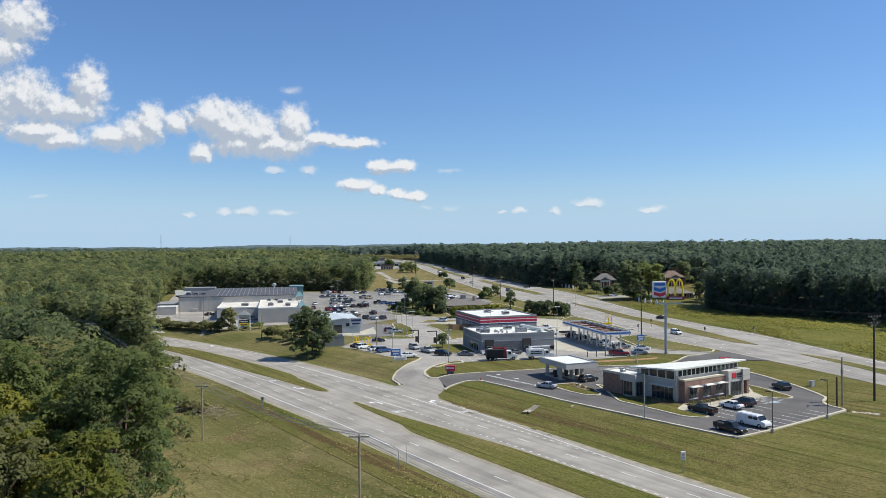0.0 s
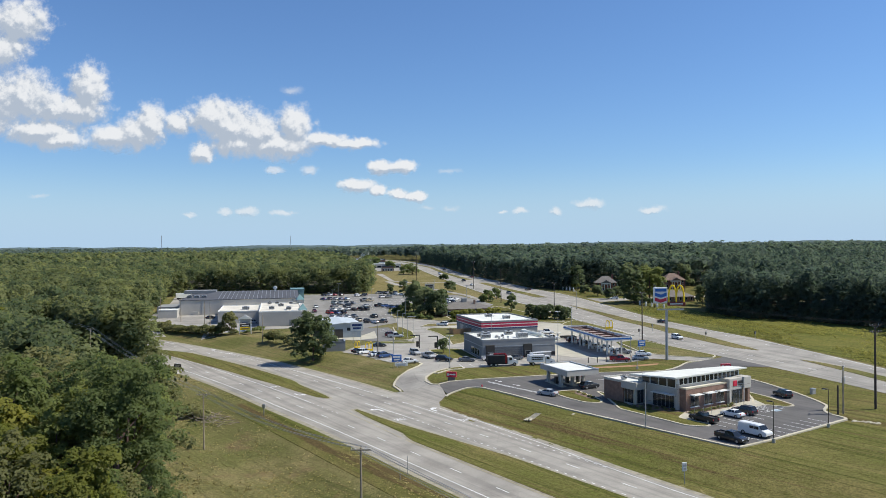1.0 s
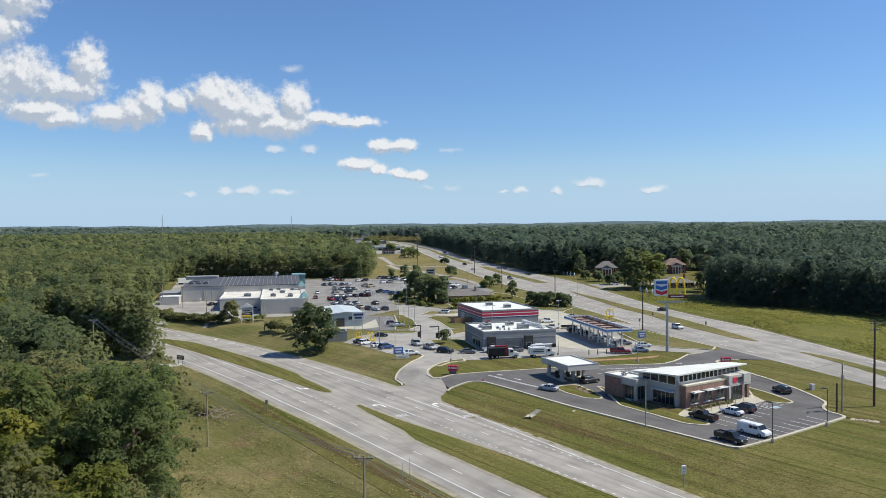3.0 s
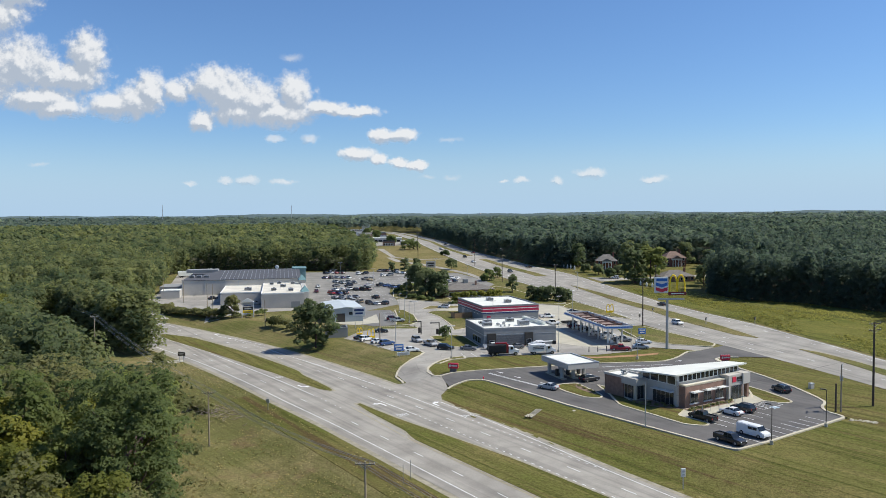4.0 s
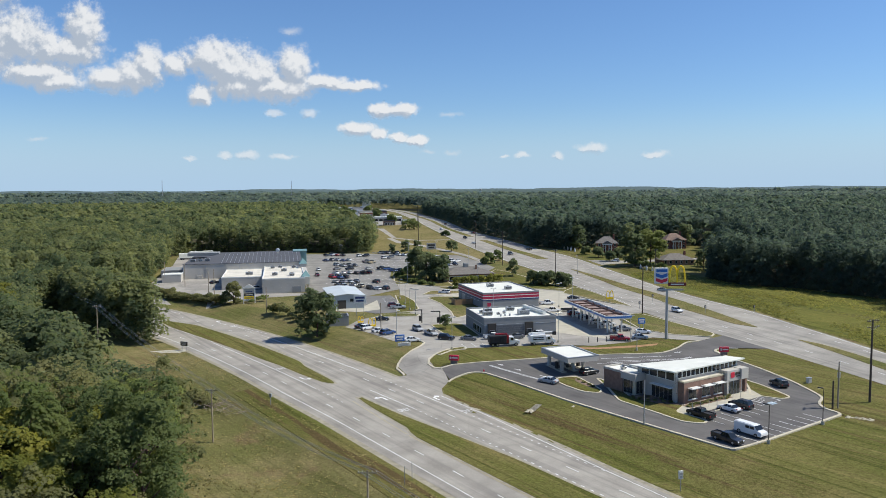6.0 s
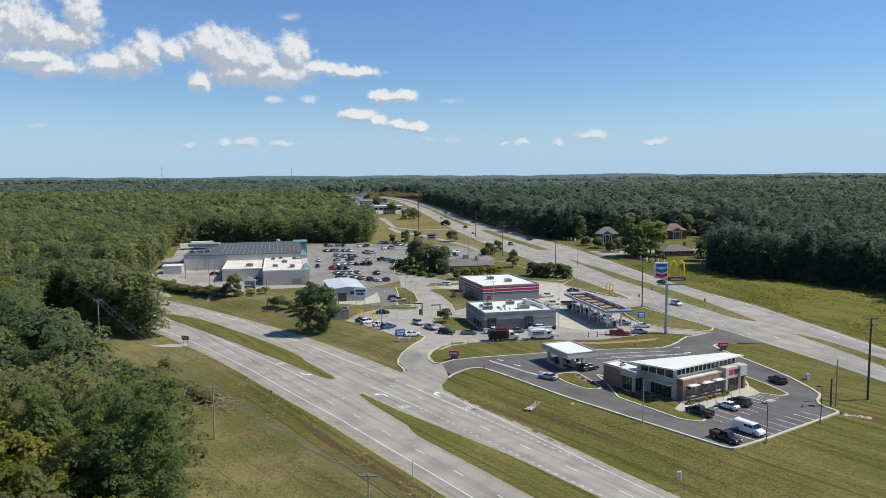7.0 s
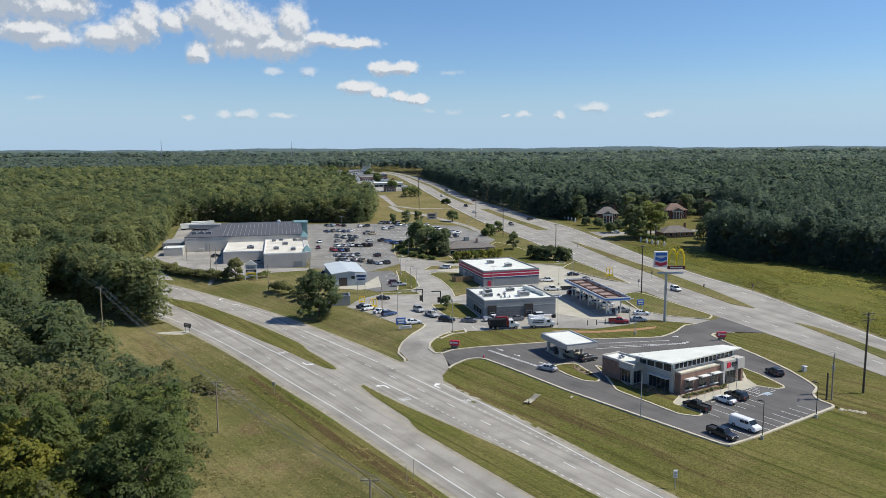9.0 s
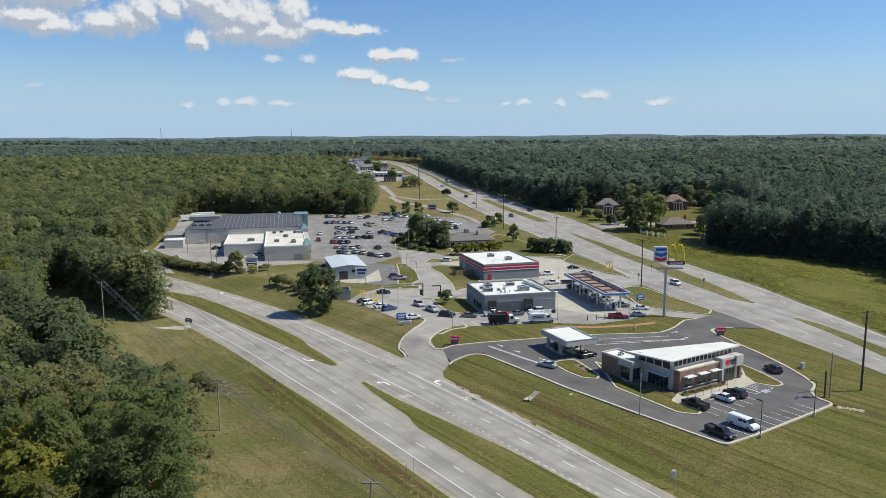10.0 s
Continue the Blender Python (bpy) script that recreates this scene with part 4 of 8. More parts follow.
def far_ridge(dist, top, wob, seed, colour, glow):
    """Wooded hills at the horizon; distance haze painted in as a faint blue glow."""
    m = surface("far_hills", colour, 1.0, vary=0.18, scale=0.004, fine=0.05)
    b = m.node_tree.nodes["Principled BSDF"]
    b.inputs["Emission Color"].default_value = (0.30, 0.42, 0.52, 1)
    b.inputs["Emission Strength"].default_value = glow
    verts, faces = [], []
    n = 420
    for i in range(n + 1):
        a = radians(-44 + 88 * i / n)
        k = top + wob * (noise.noise(Vector((a * 7, seed, 0))) + 0.5 * noise.noise(Vector((a * 26, seed, 4)))) + 2.2 * noise.noise(Vector((a * 240, seed, 8)))
        for z in (-60, k * 0.5, k):
            r = dist - (k - z) * 4
            verts.append((r * math.sin(a), r * math.cos(a), z))
    for i in range(n):
        for j in range(2):
            faces.append((i * 3 + j, i * 3 + 3 + j, i * 3 + 4 + j, i * 3 + 1 + j))
    me = bpy.data.meshes.new("backdrop")
    me.from_pydata(verts, [], faces)
    me.materials.append(m)
    return tagged(new("backdrop", me), "hazy wooded hills on the horizon", "hills", kind="structure")


def horizon_haze(dist, top):
    """Pale blue haze painted as a glowing ring round the horizon, thinning upwards: a plain backdrop behind the
    farthest hills.
    """
    m = bpy.data.materials.new("horizon_haze")
    m.use_nodes = True
    t = m.node_tree
    t.nodes.clear()
    out = t.nodes.new("ShaderNodeOutputMaterial")
    geo = t.nodes.new("ShaderNodeNewGeometry")
    xyz = t.nodes.new("ShaderNodeSeparateXYZ")
    t.links.new(geo.outputs["Position"], xyz.inputs[0])
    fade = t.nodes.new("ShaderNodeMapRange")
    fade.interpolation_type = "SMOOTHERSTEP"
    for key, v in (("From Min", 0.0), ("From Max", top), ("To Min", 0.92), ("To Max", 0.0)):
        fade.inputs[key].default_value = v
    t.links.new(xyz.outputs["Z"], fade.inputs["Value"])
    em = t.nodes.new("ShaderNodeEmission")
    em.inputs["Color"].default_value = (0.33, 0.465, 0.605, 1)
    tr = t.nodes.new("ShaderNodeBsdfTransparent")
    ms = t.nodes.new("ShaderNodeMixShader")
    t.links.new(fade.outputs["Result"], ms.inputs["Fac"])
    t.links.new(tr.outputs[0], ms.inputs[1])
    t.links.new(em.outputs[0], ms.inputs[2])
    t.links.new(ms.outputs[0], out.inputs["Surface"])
    n = 96
    ring = [(dist * math.cos(6.28319 * i / n), dist * math.sin(6.28319 * i / n)) for i in range(n)]
    me = bpy.data.meshes.new("backdrop")
    me.from_pydata([(x, y, z) for z in (-80, top) for x, y in ring], [], [(i, (i + 1) % n, n + (i + 1) % n, n + i) for i in range(n)])
    me.materials.append(m)
    ob = tagged(new("backdrop", me), "glowing ring painted as pale blue haze along the horizon", "haze", kind="structure")
    ob.visible_shadow = False
    return ob


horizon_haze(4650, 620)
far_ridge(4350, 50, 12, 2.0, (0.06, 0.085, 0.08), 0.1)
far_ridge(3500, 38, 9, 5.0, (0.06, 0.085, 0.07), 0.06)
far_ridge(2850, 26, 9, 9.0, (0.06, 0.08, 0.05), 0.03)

# ---- markings on the roads ----
def arc(cx, cy, r, a0, a1, n=10):
    return [(cx + r * math.cos(radians(a0 + (a1 - a0) * i / n)), cy + r * math.sin(radians(a0 + (a1 - a0) * i / n))) for i in range(n + 1)]


def painted(name, label, material, lines, width=0.14, lift=0.125):
    """Painted lines as one piece of the setting, laid on the asphalt."""
    bm = bmesh.new()
    for line in lines:
        pts = [Vector((*p, 0)) for p in line]
        fine = []
        for a, b in zip(pts, pts[1:]):
            k = max(1, int((b - a).length / 4))
            fine += [a.lerp(b, j / k) for j in range(k)]
        fine.append(pts[-1])
        last = None
        for i, p in enumerate(fine):
            d = (fine[min(i + 1, len(fine) - 1)] - fine[max(i - 1, 0)]).normalized()
            s = Vector((-d.y, d.x, 0)) * width / 2
            row = [bm.verts.new((q.x, q.y, height(q.x, q.y) + lift)) for q in (p + s, p - s)]
            if last:
                f = bm.faces.new((last[0], last[1], row[1], row[0]))
            last = row
    bmesh.ops.recalc_face_normals(bm, faces=bm.faces[:])
    for f in bm.faces:
        if f.normal.z < 0:
            f.normal_flip()
    return tagged(part(name, bm, material), label, "marking", kind="structure")


def dashes(s0, s1, c, period, length, phase=0.0):
    out, s = [], s0 + phase
    while s < s1:
        out.append(road_line(s, s + length, c, 3.0))
        s += period
    return out


painted("edge_line", "worn white edge lines of the road", PAINTW, [road_line(-420, 120, left_at(65.35))] + [road_line(-420, -290, 88.9), road_line(-148, -124, 89.5), road_line(-222, -162, [(-222, 88.6), (-180, 88.6), (-162, 89.1)]), road_line(-72, 120, 89.0)], 0.17)
painted("edge_line", "worn white outer line of the turning lane", PAINTW, [road_line(-138, -72, [(-138, 92.6), (-123, 92.3), (-103, 91.0), (-85, 89.7), (-72, 89.0)]), road_line(-262, -232, [(-262, 88.9), (-232, 91.6)])], 0.15)
painted("lane_line", "broken white lane lines", PAINTW, dashes(-420, 120, left_at(69.05), 11.9, 3.1, 11.0) + dashes(-420, 120, [(-420, 85.3), (-180, 85.3), (-151, 85.9), (-139, 86.2), (-124, 86.1), (-75, 85.45), (120, 85.2)], 12.0, 3.1, 5.6), 0.15)
painted("lane_line", "dotted white lane lines of the turning lanes", PAINTW, dashes(-131, -40, [(-131, 82.45), (-86, 81.95), (-40, 81.8)], 2.0, 0.75) + dashes(-122, -84, 89.45, 2.0, 0.75) + dashes(-248, -170, 89.0, 2.0, 0.75) + dashes(-262, -228, 72.9, 2.0, 0.75) + dashes(-159, -146, 72.2, 2.4, 0.6) + dashes(-160, -147, 89.3, 2.4, 0.6), 0.16)
painted("lane_line", "solid white lines of the turning lanes", PAINTW, [road_line(-152, -132, [(-152, 81.9), (-132, 82.5)]), road_line(-228, -160.2, [(-228, 72.2), (-195, 71.8), (-160.2, 72.1)]), road_line(-276, -262, 72.9)], 0.18)
painted("centre_line", "faded yellow inner edge lines", PAINTY, [road_line(-119, 120, 72.4), road_line(-60, 120, 81.9), road_line(-146, -120, [(-146, 74.4), (-120, 72.5)]), road_line(-262, -200, 82.3)], 0.16)
b_lines = []
for u, y0, y1 in ((0.13, 215, 470), (0.86, 100, 470), (0.29, 100, 470)):
    y = y0
    while y < y1:
        b_lines.append([(b_mix(u)(y), y), (b_mix(u)(y + 3), y + 3)])
        y += 12.19
painted("lane_line", "broken white lane lines of the highway", PAINTW, b_lines, 0.18)
painted("edge_line", "white edge lines of the highway", PAINTW, [[(b_mix(1, -1.0)(y), y) for y in range(60, 1200, 12)], [(b_mix(0, 0.9)(y), y) for y in range(280, 1200, 12)]], 0.2)
painted("centre_line", "yellow inner lines of the highway", PAINTY, [[(b_at(BM_W, y) - 0.6, y) for y in range(240, 388, 8)], [(b_at(BM_W2, y) + 0.6, y) for y in range(240, 388, 8)], [(b_at(BM_E2, y) + 0.6, y) for y in range(60, 214, 8)], [(b_at(BM_E, y) - 0.6, y) for y in range(60, 214, 8)]], 0.18)


def turn_arrow(s, c, way, hand, k=1.25):
    """A painted turn arrow: shaft and curved head. way: 1 along the road, -1 against it; hand: side it bends to."""
    bm = bmesh.new()
    pts = [(0, -0.17), (1.7, -0.17), (1.7, 0.17), (0, 0.17)], [(1.7, -0.17), (2.3, 0.1), (2.45, 0.7), (2.0, 0.7), (1.7, 0.17)], [(1.55, 0.7), (2.9, 0.7), (2.25, 1.5)]
    for poly in pts:
        vs = []
        for u, v in poly:
            x, y = road_xy(s + way * u * k, c + hand * v * k)
            vs.append(bm.verts.new((x, y, height(x, y) + 0.127)))
        f = bm.faces.new(vs)
        f.normal_update()
        if f.normal.z < 0:
            f.normal_flip()
    return tagged(part("turn_arrow", bm, PAINTW), "white painted turn arrow on asphalt", "marking", "turn arrows", "structure")


def only_word(s, c, way):
    """The word ONLY, stretched along the lane."""
    cu = bpy.data.curves.new("only_marking", "FONT")
    cu.body, cu.size, cu.align_x, cu.align_y = "ONLY", 1.0, "CENTER", "CENTER"
    x, y = road_xy(s, c)
    ob = new("only_marking", cu)
    a = math.degrees(math.atan2(AX[1], AX[0])) + (-90 if way > 0 else 90)
    ob.matrix_basis = pose(x, y, height(x, y) + 0.13, 0, 0, a) @ Matrix.Diagonal((1.0, 2.6, 1, 1))
    cu.materials.append(PAINTW)
    return tagged(ob, "white painted word ONLY on asphalt", "marking", "lane words", "structure")


turn_arrow(-142.2, 81.1, -1, -1)
only_word(-133.6, 80.2, -1)
turn_arrow(-135.6, 90.5, -1, 1)
only_word(-125.3, 90.8, -1)
turn_arrow(-172.5, 73.5, 1, 1)
only_word(-184.0, 73.2, 1)
only_word(-252, 90.2, -1)
turn_arrow(-262, 90.0, -1, 1)

# ---- kerbs and islands ----
BANK_KERB = BANK_EDGE[1:20] + [(70.6, 197.1), (69.8, 200.4), (71.2, 202.6), (75.7, 203.8), (83.6, 201.2)]
ribbon("kerb", rounded(BANK_KERB, 1.6, 3)[4:-4], 0.55, 0.06, KERB, None, high=0.18)
ribbon("kerb", [(70.7, 214.4), (66.2, 212.2), (64.4, 209.7), (61.9, 205.9), (59.3, 202.9), (56.2, 200.3), (53.0, 199.4), (37.5, 198.1), (24.3, 195.3), (14.3, 193.0), (6.0, 191.0), (-0.5, 188.8), (-3.5, 186.6), (-5.2, 187.7), (-6.7, 190.9), (-6.6, 194.8), (-5.4, 198.9), (-3.2, 202.9), (-0.6, 205.1)], 0.5, 0.06, KERB, None, high=0.18)
ribbon("kerb", [(-12.6, 184.2), (-12.8, 186.0), (-14.8, 190.9), (-14.8, 194.4), (-14.1, 198.2), (-11.7, 203.5), (-9.2, 209.7), (-8.5, 213.2), (-9.5, 215.2), (-13.0, 216.6)], 0.5, 0.06, KERB, None, high=0.18)
for ob in [o for o in scene.objects if o.name.startswith("kerb")]:
    tagged(ob, "pale tan concrete kerb and gutter", "kerb", kind="structure")


def island(name, outline, material, label, reach=1.2):
    line = rounded(outline, reach)
    body = draped(name, line, 0.2, material, None, label)
    k = ribbon("kerb", line, 0.45, 0.06, KERB, None, high=0.17, closed=True)
    tagged(k, "pale tan concrete kerb round an island", "kerb", kind="structure")
    return body


island("planted_island", [(23.2, 173.7), (25.0, 175.8), (29.0, 176.8), (31.3, 169.7), (32.7, 164.6), (31.7, 162.2), (28.6, 163.1), (25.5, 168.0)], LAWN, "grass island in the bank drive")
draped("planting_bed", rounded([(28.6, 175.6), (30.5, 169.7), (31.9, 165.0), (30.0, 167.2), (28.0, 172.3)], 1.0), 0.24, MULCH, None, "mulched planting bed on the island")
island("planted_island", [(33.5, 175.3), (34.5, 166.1), (34.7, 156.4), (39.9, 148.1), (43.7, 141.7), (47.2, 140.5), (48.5, 142.2), (46.2, 145.7), (44.2, 147.9), (47.3, 152.8), (37.8, 159.7), (35.1, 172.8)], LAWN, "mown lawn beside the bank")
island("planted_island", [(65.5, 165.1), (67.4, 173.7), (69.7, 167.7), (71.3, 160.5), (71.5, 158.3), (69.2, 157.0), (66.9, 158.5), (63.8, 160.4)], LAWN, "grass island beside the accessible stalls", 1.0)
draped("pavement", [(44.3, 147.8), (46.3, 145.5), (65.9, 159.1), (65.5, 165.1), (63.5, 164.0), (47.3, 153.0)], 0.22, CONCRETE, None, "pale concrete pavement before the bank")
draped("planting_bed", [(46.6, 152.3), (47.9, 150.5), (59.3, 158.1), (58.0, 160.0)], 0.24, MULCH, None, "mulched planting bed below the bank windows")
draped("planting_bed", [(37.2, 159.9), (38.8, 156.9), (41.6, 154.4), (46.7, 152.4), (47.3, 153.3), (43.0, 160.5)], 0.24, MULCH, None, "mulched bed in the bank's corner")
island("planted_island", [(-5.0, 200.0), (-1.5, 205.6), (2.6, 207.6), (3.4, 205.3), (-1.0, 203.3), (-4.0, 198.8)], LAWN, "small grass island at the entrance", 0.8)
island("planted_island", [(-2.0, 223.5), (-5.5, 233.5), (-7.5, 241.5), (0.5, 244.0), (3.2, 241.8), (7.8, 222.6), (4.0, 220.3)], LAWN, "clipped lawn beside the restaurant", 1.0)
island("planted_island", [(-26, 262.5), (-14.5, 263.5), (-11.8, 261.5), (-13, 258.5), (-25, 257.8)], GRASS, "dry grass island by the drive-through", 1.0)
island("planted_island", [(-20.5, 266.5), (-15.0, 268.5), (-13.0, 275.0), (-15.5, 294), (-20.5, 310), (-24.2, 310), (-21.8, 292)], LAWN, "grass island of the parking lot", 1.0)
island("planted_island", [(-10.5, 302), (-7.5, 306), (6.4, 304.5), (10.0, 276), (6.5, 262), (0.2, 254), (-1.0, 268), (-5.2, 288)], GRASS, "dry grass beside the banded store", 1.5)
island("planted_island", [(-13, 312), (-10, 323), (6, 322), (6, 317), (-3, 314)], GRASS, "dry grass strip beside the road", 1.0)
island("planted_island", [(-30.5, 384), (-28, 352), (-22, 345), (-14, 340), (-4, 335.5), (0.5, 337), (-3, 352), (-12, 372), (-22, 392)], GRASS, "planted island of the shopping centre", 2.0)
island("planted_island", [(14, 331), (44, 327), (50, 330), (40, 352), (28, 380), (22, 388), (16, 372)], LAWN, "clipped lawn beside the highway", 2.0)
island("planted_island", [(58.2, 231.5), (66, 223.5), (75.7, 219.9), (78.5, 225), (72, 243), (66.5, 259), (63.5, 262.2), (56.5, 256.5)], GRASS, "grass island beside the filling station", 2.0)
island("planted_island", [(52, 303), (58, 290), (64, 281.5), (66.2, 277), (63.5, 294), (58.8, 318), (54, 334), (48, 322), (46, 315)], GRASS, "grass verge beside the highway", 2.0)
draped("bare_soil", [(26.9, 207.4), (39.9, 206.5), (51.9, 209.3), (57.8, 211.3), (56.8, 209.0), (49.9, 206.5), (40.0, 204.7), (30.0, 204.9)], 0.05, SOIL, None, "bare reddish soil strip")
draped("bare_bank", [(-80, 286), (-70, 277), (-60, 271), (-63, 281), (-72, 291)], 0.04, DRYGRASS, None, "worn dry grass on the bank")
draped("forecourt", [(24, 235), (38, 222), (45.3, 218.2), (36, 258), (29, 262)], 0.13, CONCRETE, None, "pale concrete forecourt")
draped("forecourt", [(28, 262), (36, 262), (52, 285), (46, 318), (30, 330), (6, 328), (-8, 312), (1, 304), (22, 310), (34, 288)], 0.12, CONCRETE, None, "pale concrete yard round the banded store")
draped("concrete_apron", [(-46, 271.5), (-34, 268.0), (-27.0, 274), (-30.5, 297), (-33.5, 283), (-43, 278)], 0.13, CONCRETE, None, "pale concrete apron round the shed")
draped("shed_lot", [(-33.5, 270), (-28, 264.5), (-17.8, 268), (-19.5, 284), (-26.1, 310.6), (-37, 308)], 0.1, surface("dark_lot_asphalt", (0.17, 0.165, 0.155), 0.9, vary=0.2, scale=0.2, fine=4.5), None, "dark asphalt lot beside the shed", 4)
draped("gravel_pullout", [(-77.7, 214.4), (-79, 217), (-83, 216), (-88.8, 214.4), (-84.3, 212.5), (-79.2, 211.9)], 0.06, CONCRETE, None, "pale gravel pull-out beside the road")
draped("lawn", [(77, 430), (66, 470), (66, 500), (160, 503), (167, 425), (130, 378), (112, 386.5), (87, 373)], 0.035, LAWN, None, "shaded green lawn round the houses", 8)
MEADOW_EDGE = [(190, 150), (122, 168), (116, 195), (113, 225), (111.5, 240), (106, 277), (101, 295), (92, 342), (86, 371), (112, 385), (122, 352), (130, 336), (150, 324), (160, 305), (170, 291), (168, 262), (175, 232)]
draped("meadow", MEADOW_EDGE, 0.05, MEADOW, None, "overgrown yellow-green meadow beyond the highway", 8)
draped("service_road", [(-110, 668), (-64, 648), (-46, 566), (-28, 545), (-2, 549), (-2, 553), (-26, 549.5), (-43, 569), (-60, 654), (-106, 676)], 0.08, LOTGREY, None, "pale grey service road", 10)
draped("service_road", [(-50, 565), (-40, 530), (-24, 510), (-5, 475), (8, 446), (15, 420), (18, 421), (11, 449), (-1, 477), (-20, 514), (-36, 534), (-46, 566)], 0.084, LOTGREY, None, "pale grey service road", 10)
draped("far_lot", [(-115, 700), (-62, 690), (-36, 705), (-60, 800), (-95, 1000), (-130, 1230), (-170, 1230), (-140, 950)], 0.09, LOTGREY, None, "far parking lots of roadside shops", 12)
draped("side_street", [(80, 405), (76, 425), (95, 422), (130, 430), (170, 440), (170, 434), (132, 423), (100, 414)], 0.09, LOTGREY, None, "grey side street to the houses", 8)

# stall lines
stalls = []
for i in range(9):
    a = Vector((52.3, 129.0)) + Vector((0.829, 0.559)) * (2.75 * i + 1.5)
    stalls.append([(a.x, a.y), (a.x - 0.559 * 5.4, a.y + 0.829 * 5.4)])
for i in range(6):
    a = Vector((48.1, 144.3)) + Vector((0.829, 0.559)) * (2.75 * i)
    stalls.append([(a.x, a.y), (a.x + 0.559 * 5.2, a.y - 0.829 * 5.2)])
for i in range(5):
    a = Vector((61.5, 157.7)) + Vector((0.829, 0.559)) * (0.95 * i)
    stalls.append([(a.x, a.y), (a.x + 2.6 - 0.35 * i, a.y - 4.0 + 0.5 * i)])
stalls += [[(59.9, 156.5), (62.9, 152.3)], [(61.3, 157.5), (64.3, 153.2)], [(65.6, 160.3), (68.4, 156.1)], [(62.9, 152.3), (68.4, 156.1)]]
painted("stall_lines", "white parking stall lines", PAINTW, stalls, 0.13, 0.14)
painted("drive_lines", "white lines of the bank drive", PAINTW, [[(8.7, 188.1), (21.0, 172.5)], [(9.0, 188.4), (21.3, 172.9)], [(38.3, 194.2), (57.4, 196.8)], [(40.4, 191.6), (61.0, 194.2)], [(36.4, 189.4), (61.0, 193.9)]], 0.2, 0.14)


def lot_arrow(x, y, turn):
    """A small straight lane arrow painted on the drive."""
    bm = bmesh.new()
    m = pose(x, y, 0, 0, 0, turn)
    for poly in ([(-1.0, -0.14), (0.3, -0.14), (0.3, 0.14), (-1.0, 0.14)], [(0.3, -0.5), (1.3, 0.0), (0.3, 0.5)]):
        vs = [m @ Vector((u, v, 0)) for u, v in poly]
        bm.faces.new([bm.verts.new((p.x, p.y, height(p.x, p.y) + 0.145)) for p in vs])
    return tagged(part("lane_arrow", bm, PAINTW), "small white lane arrow on the drive", "marking", "lane arrows", "structure")


for x, y, turn in ((11.6, 188.8, -45), (15.6, 183.8, -45), (21.2, 177.2, -45), (60.0, 200.4, 20), (61.2, 195.0, 20)):
    lot_arrow(x, y, turn)
badge = [(65.4, 152.8), (67.0, 153.9), (66.2, 155.2), (64.6, 154.1)]
tagged(draped("stall_badge", badge, 0.135, SIGNBLUE_PALE), "pale blue painted badge of an accessible stall", "marking", kind="structure")
lot_lines = []
for r in range(9):
    for i in range(20):
        y = 345 + 11.5 * r
        x = -58 + 2.75 * i
        if inside(x, y, MALL_LOT) and inside(x - 2, y + 5, MALL_LOT):
            lot_lines.append([(x, y), (x - 2.4, y + 4.6)])
for i in range(9):
    lot_lines.append([(-29.0 + 0.55 * i, 302 - 3.0 * i), (-23.6 + 0.55 * i, 303.5 - 3.0 * i)])
painted("stall_lines", "faded white stall lines", PAINTW, lot_lines, 0.14, 0.13)
painted("stall_lines", "faded white stall lines beside the lawn", PAINTW, [[(-22.5 + 3.0 * i, 221.5 - 3.2 * i), (-20.0 + 3.0 * i, 226.4 - 2.6 * i)] for i in range(4)] + [[(3.5 + 2.9 * i, 206.6 + 0.5 * i), (2.0 + 2.9 * i, 211.4 + 0.5 * i)] for i in range(3)], 0.14, 0.13)


# ---- buildings ----
def window_row(parent, x0, x1, y, z0, z1, n, face=-1, gap=0.12, frame_mat=WHITE, axis="x"):
    """Panes with frames along a wall: axis x at depth y, or axis y at x = y."""
    w = (x1 - x0) / n
    for i in range(n):
        a, b = x0 + i * w + gap / 2, x0 + (i + 1) * w - gap / 2
        win = part("window", _wbox(axis, a - gap / 2, b + gap / 2, y + face * 0.03, y + face * 0.1, z0 - gap / 2, z1 + gap / 2), frame_mat, parent)
        part("pane", _wbox(axis, a, b, y + face * 0.1, y + face * 0.13, z0, z1), GLASS, win)


def _wbox(axis, a, b, y0, y1, z0, z1):
    y0, y1 = min(y0, y1), max(y0, y1)
    return boxes((a, b, y0, y1, z0, z1)) if axis == "x" else boxes((y0, y1, a, b, z0, z1))


def parapet_roof(t, x0, x1, y0, y1, z, material, edge, rise=0.35):
    part("roof", boxes((x0 + 0.25, x1 - 0.25, y0 + 0.25, y1 - 0.25, z, z + 0.06)), material, t)
    part("parapet", boxes((x0 - 0.06, x1 + 0.06, y0 - 0.06, y0 + 0.25, z - 0.1, z + rise), (x0 - 0.06, x1 + 0.06, y1 - 0.25, y1 + 0.06, z - 0.1, z + rise),
                          (x0 - 0.06, x0 + 0.25, y0 + 0.25, y1 - 0.25, z - 0.1, z + rise), (x1 - 0.25, x1 + 0.06, y0 + 0.25, y1 - 0.25, z - 0.1, z + rise)), edge, t)


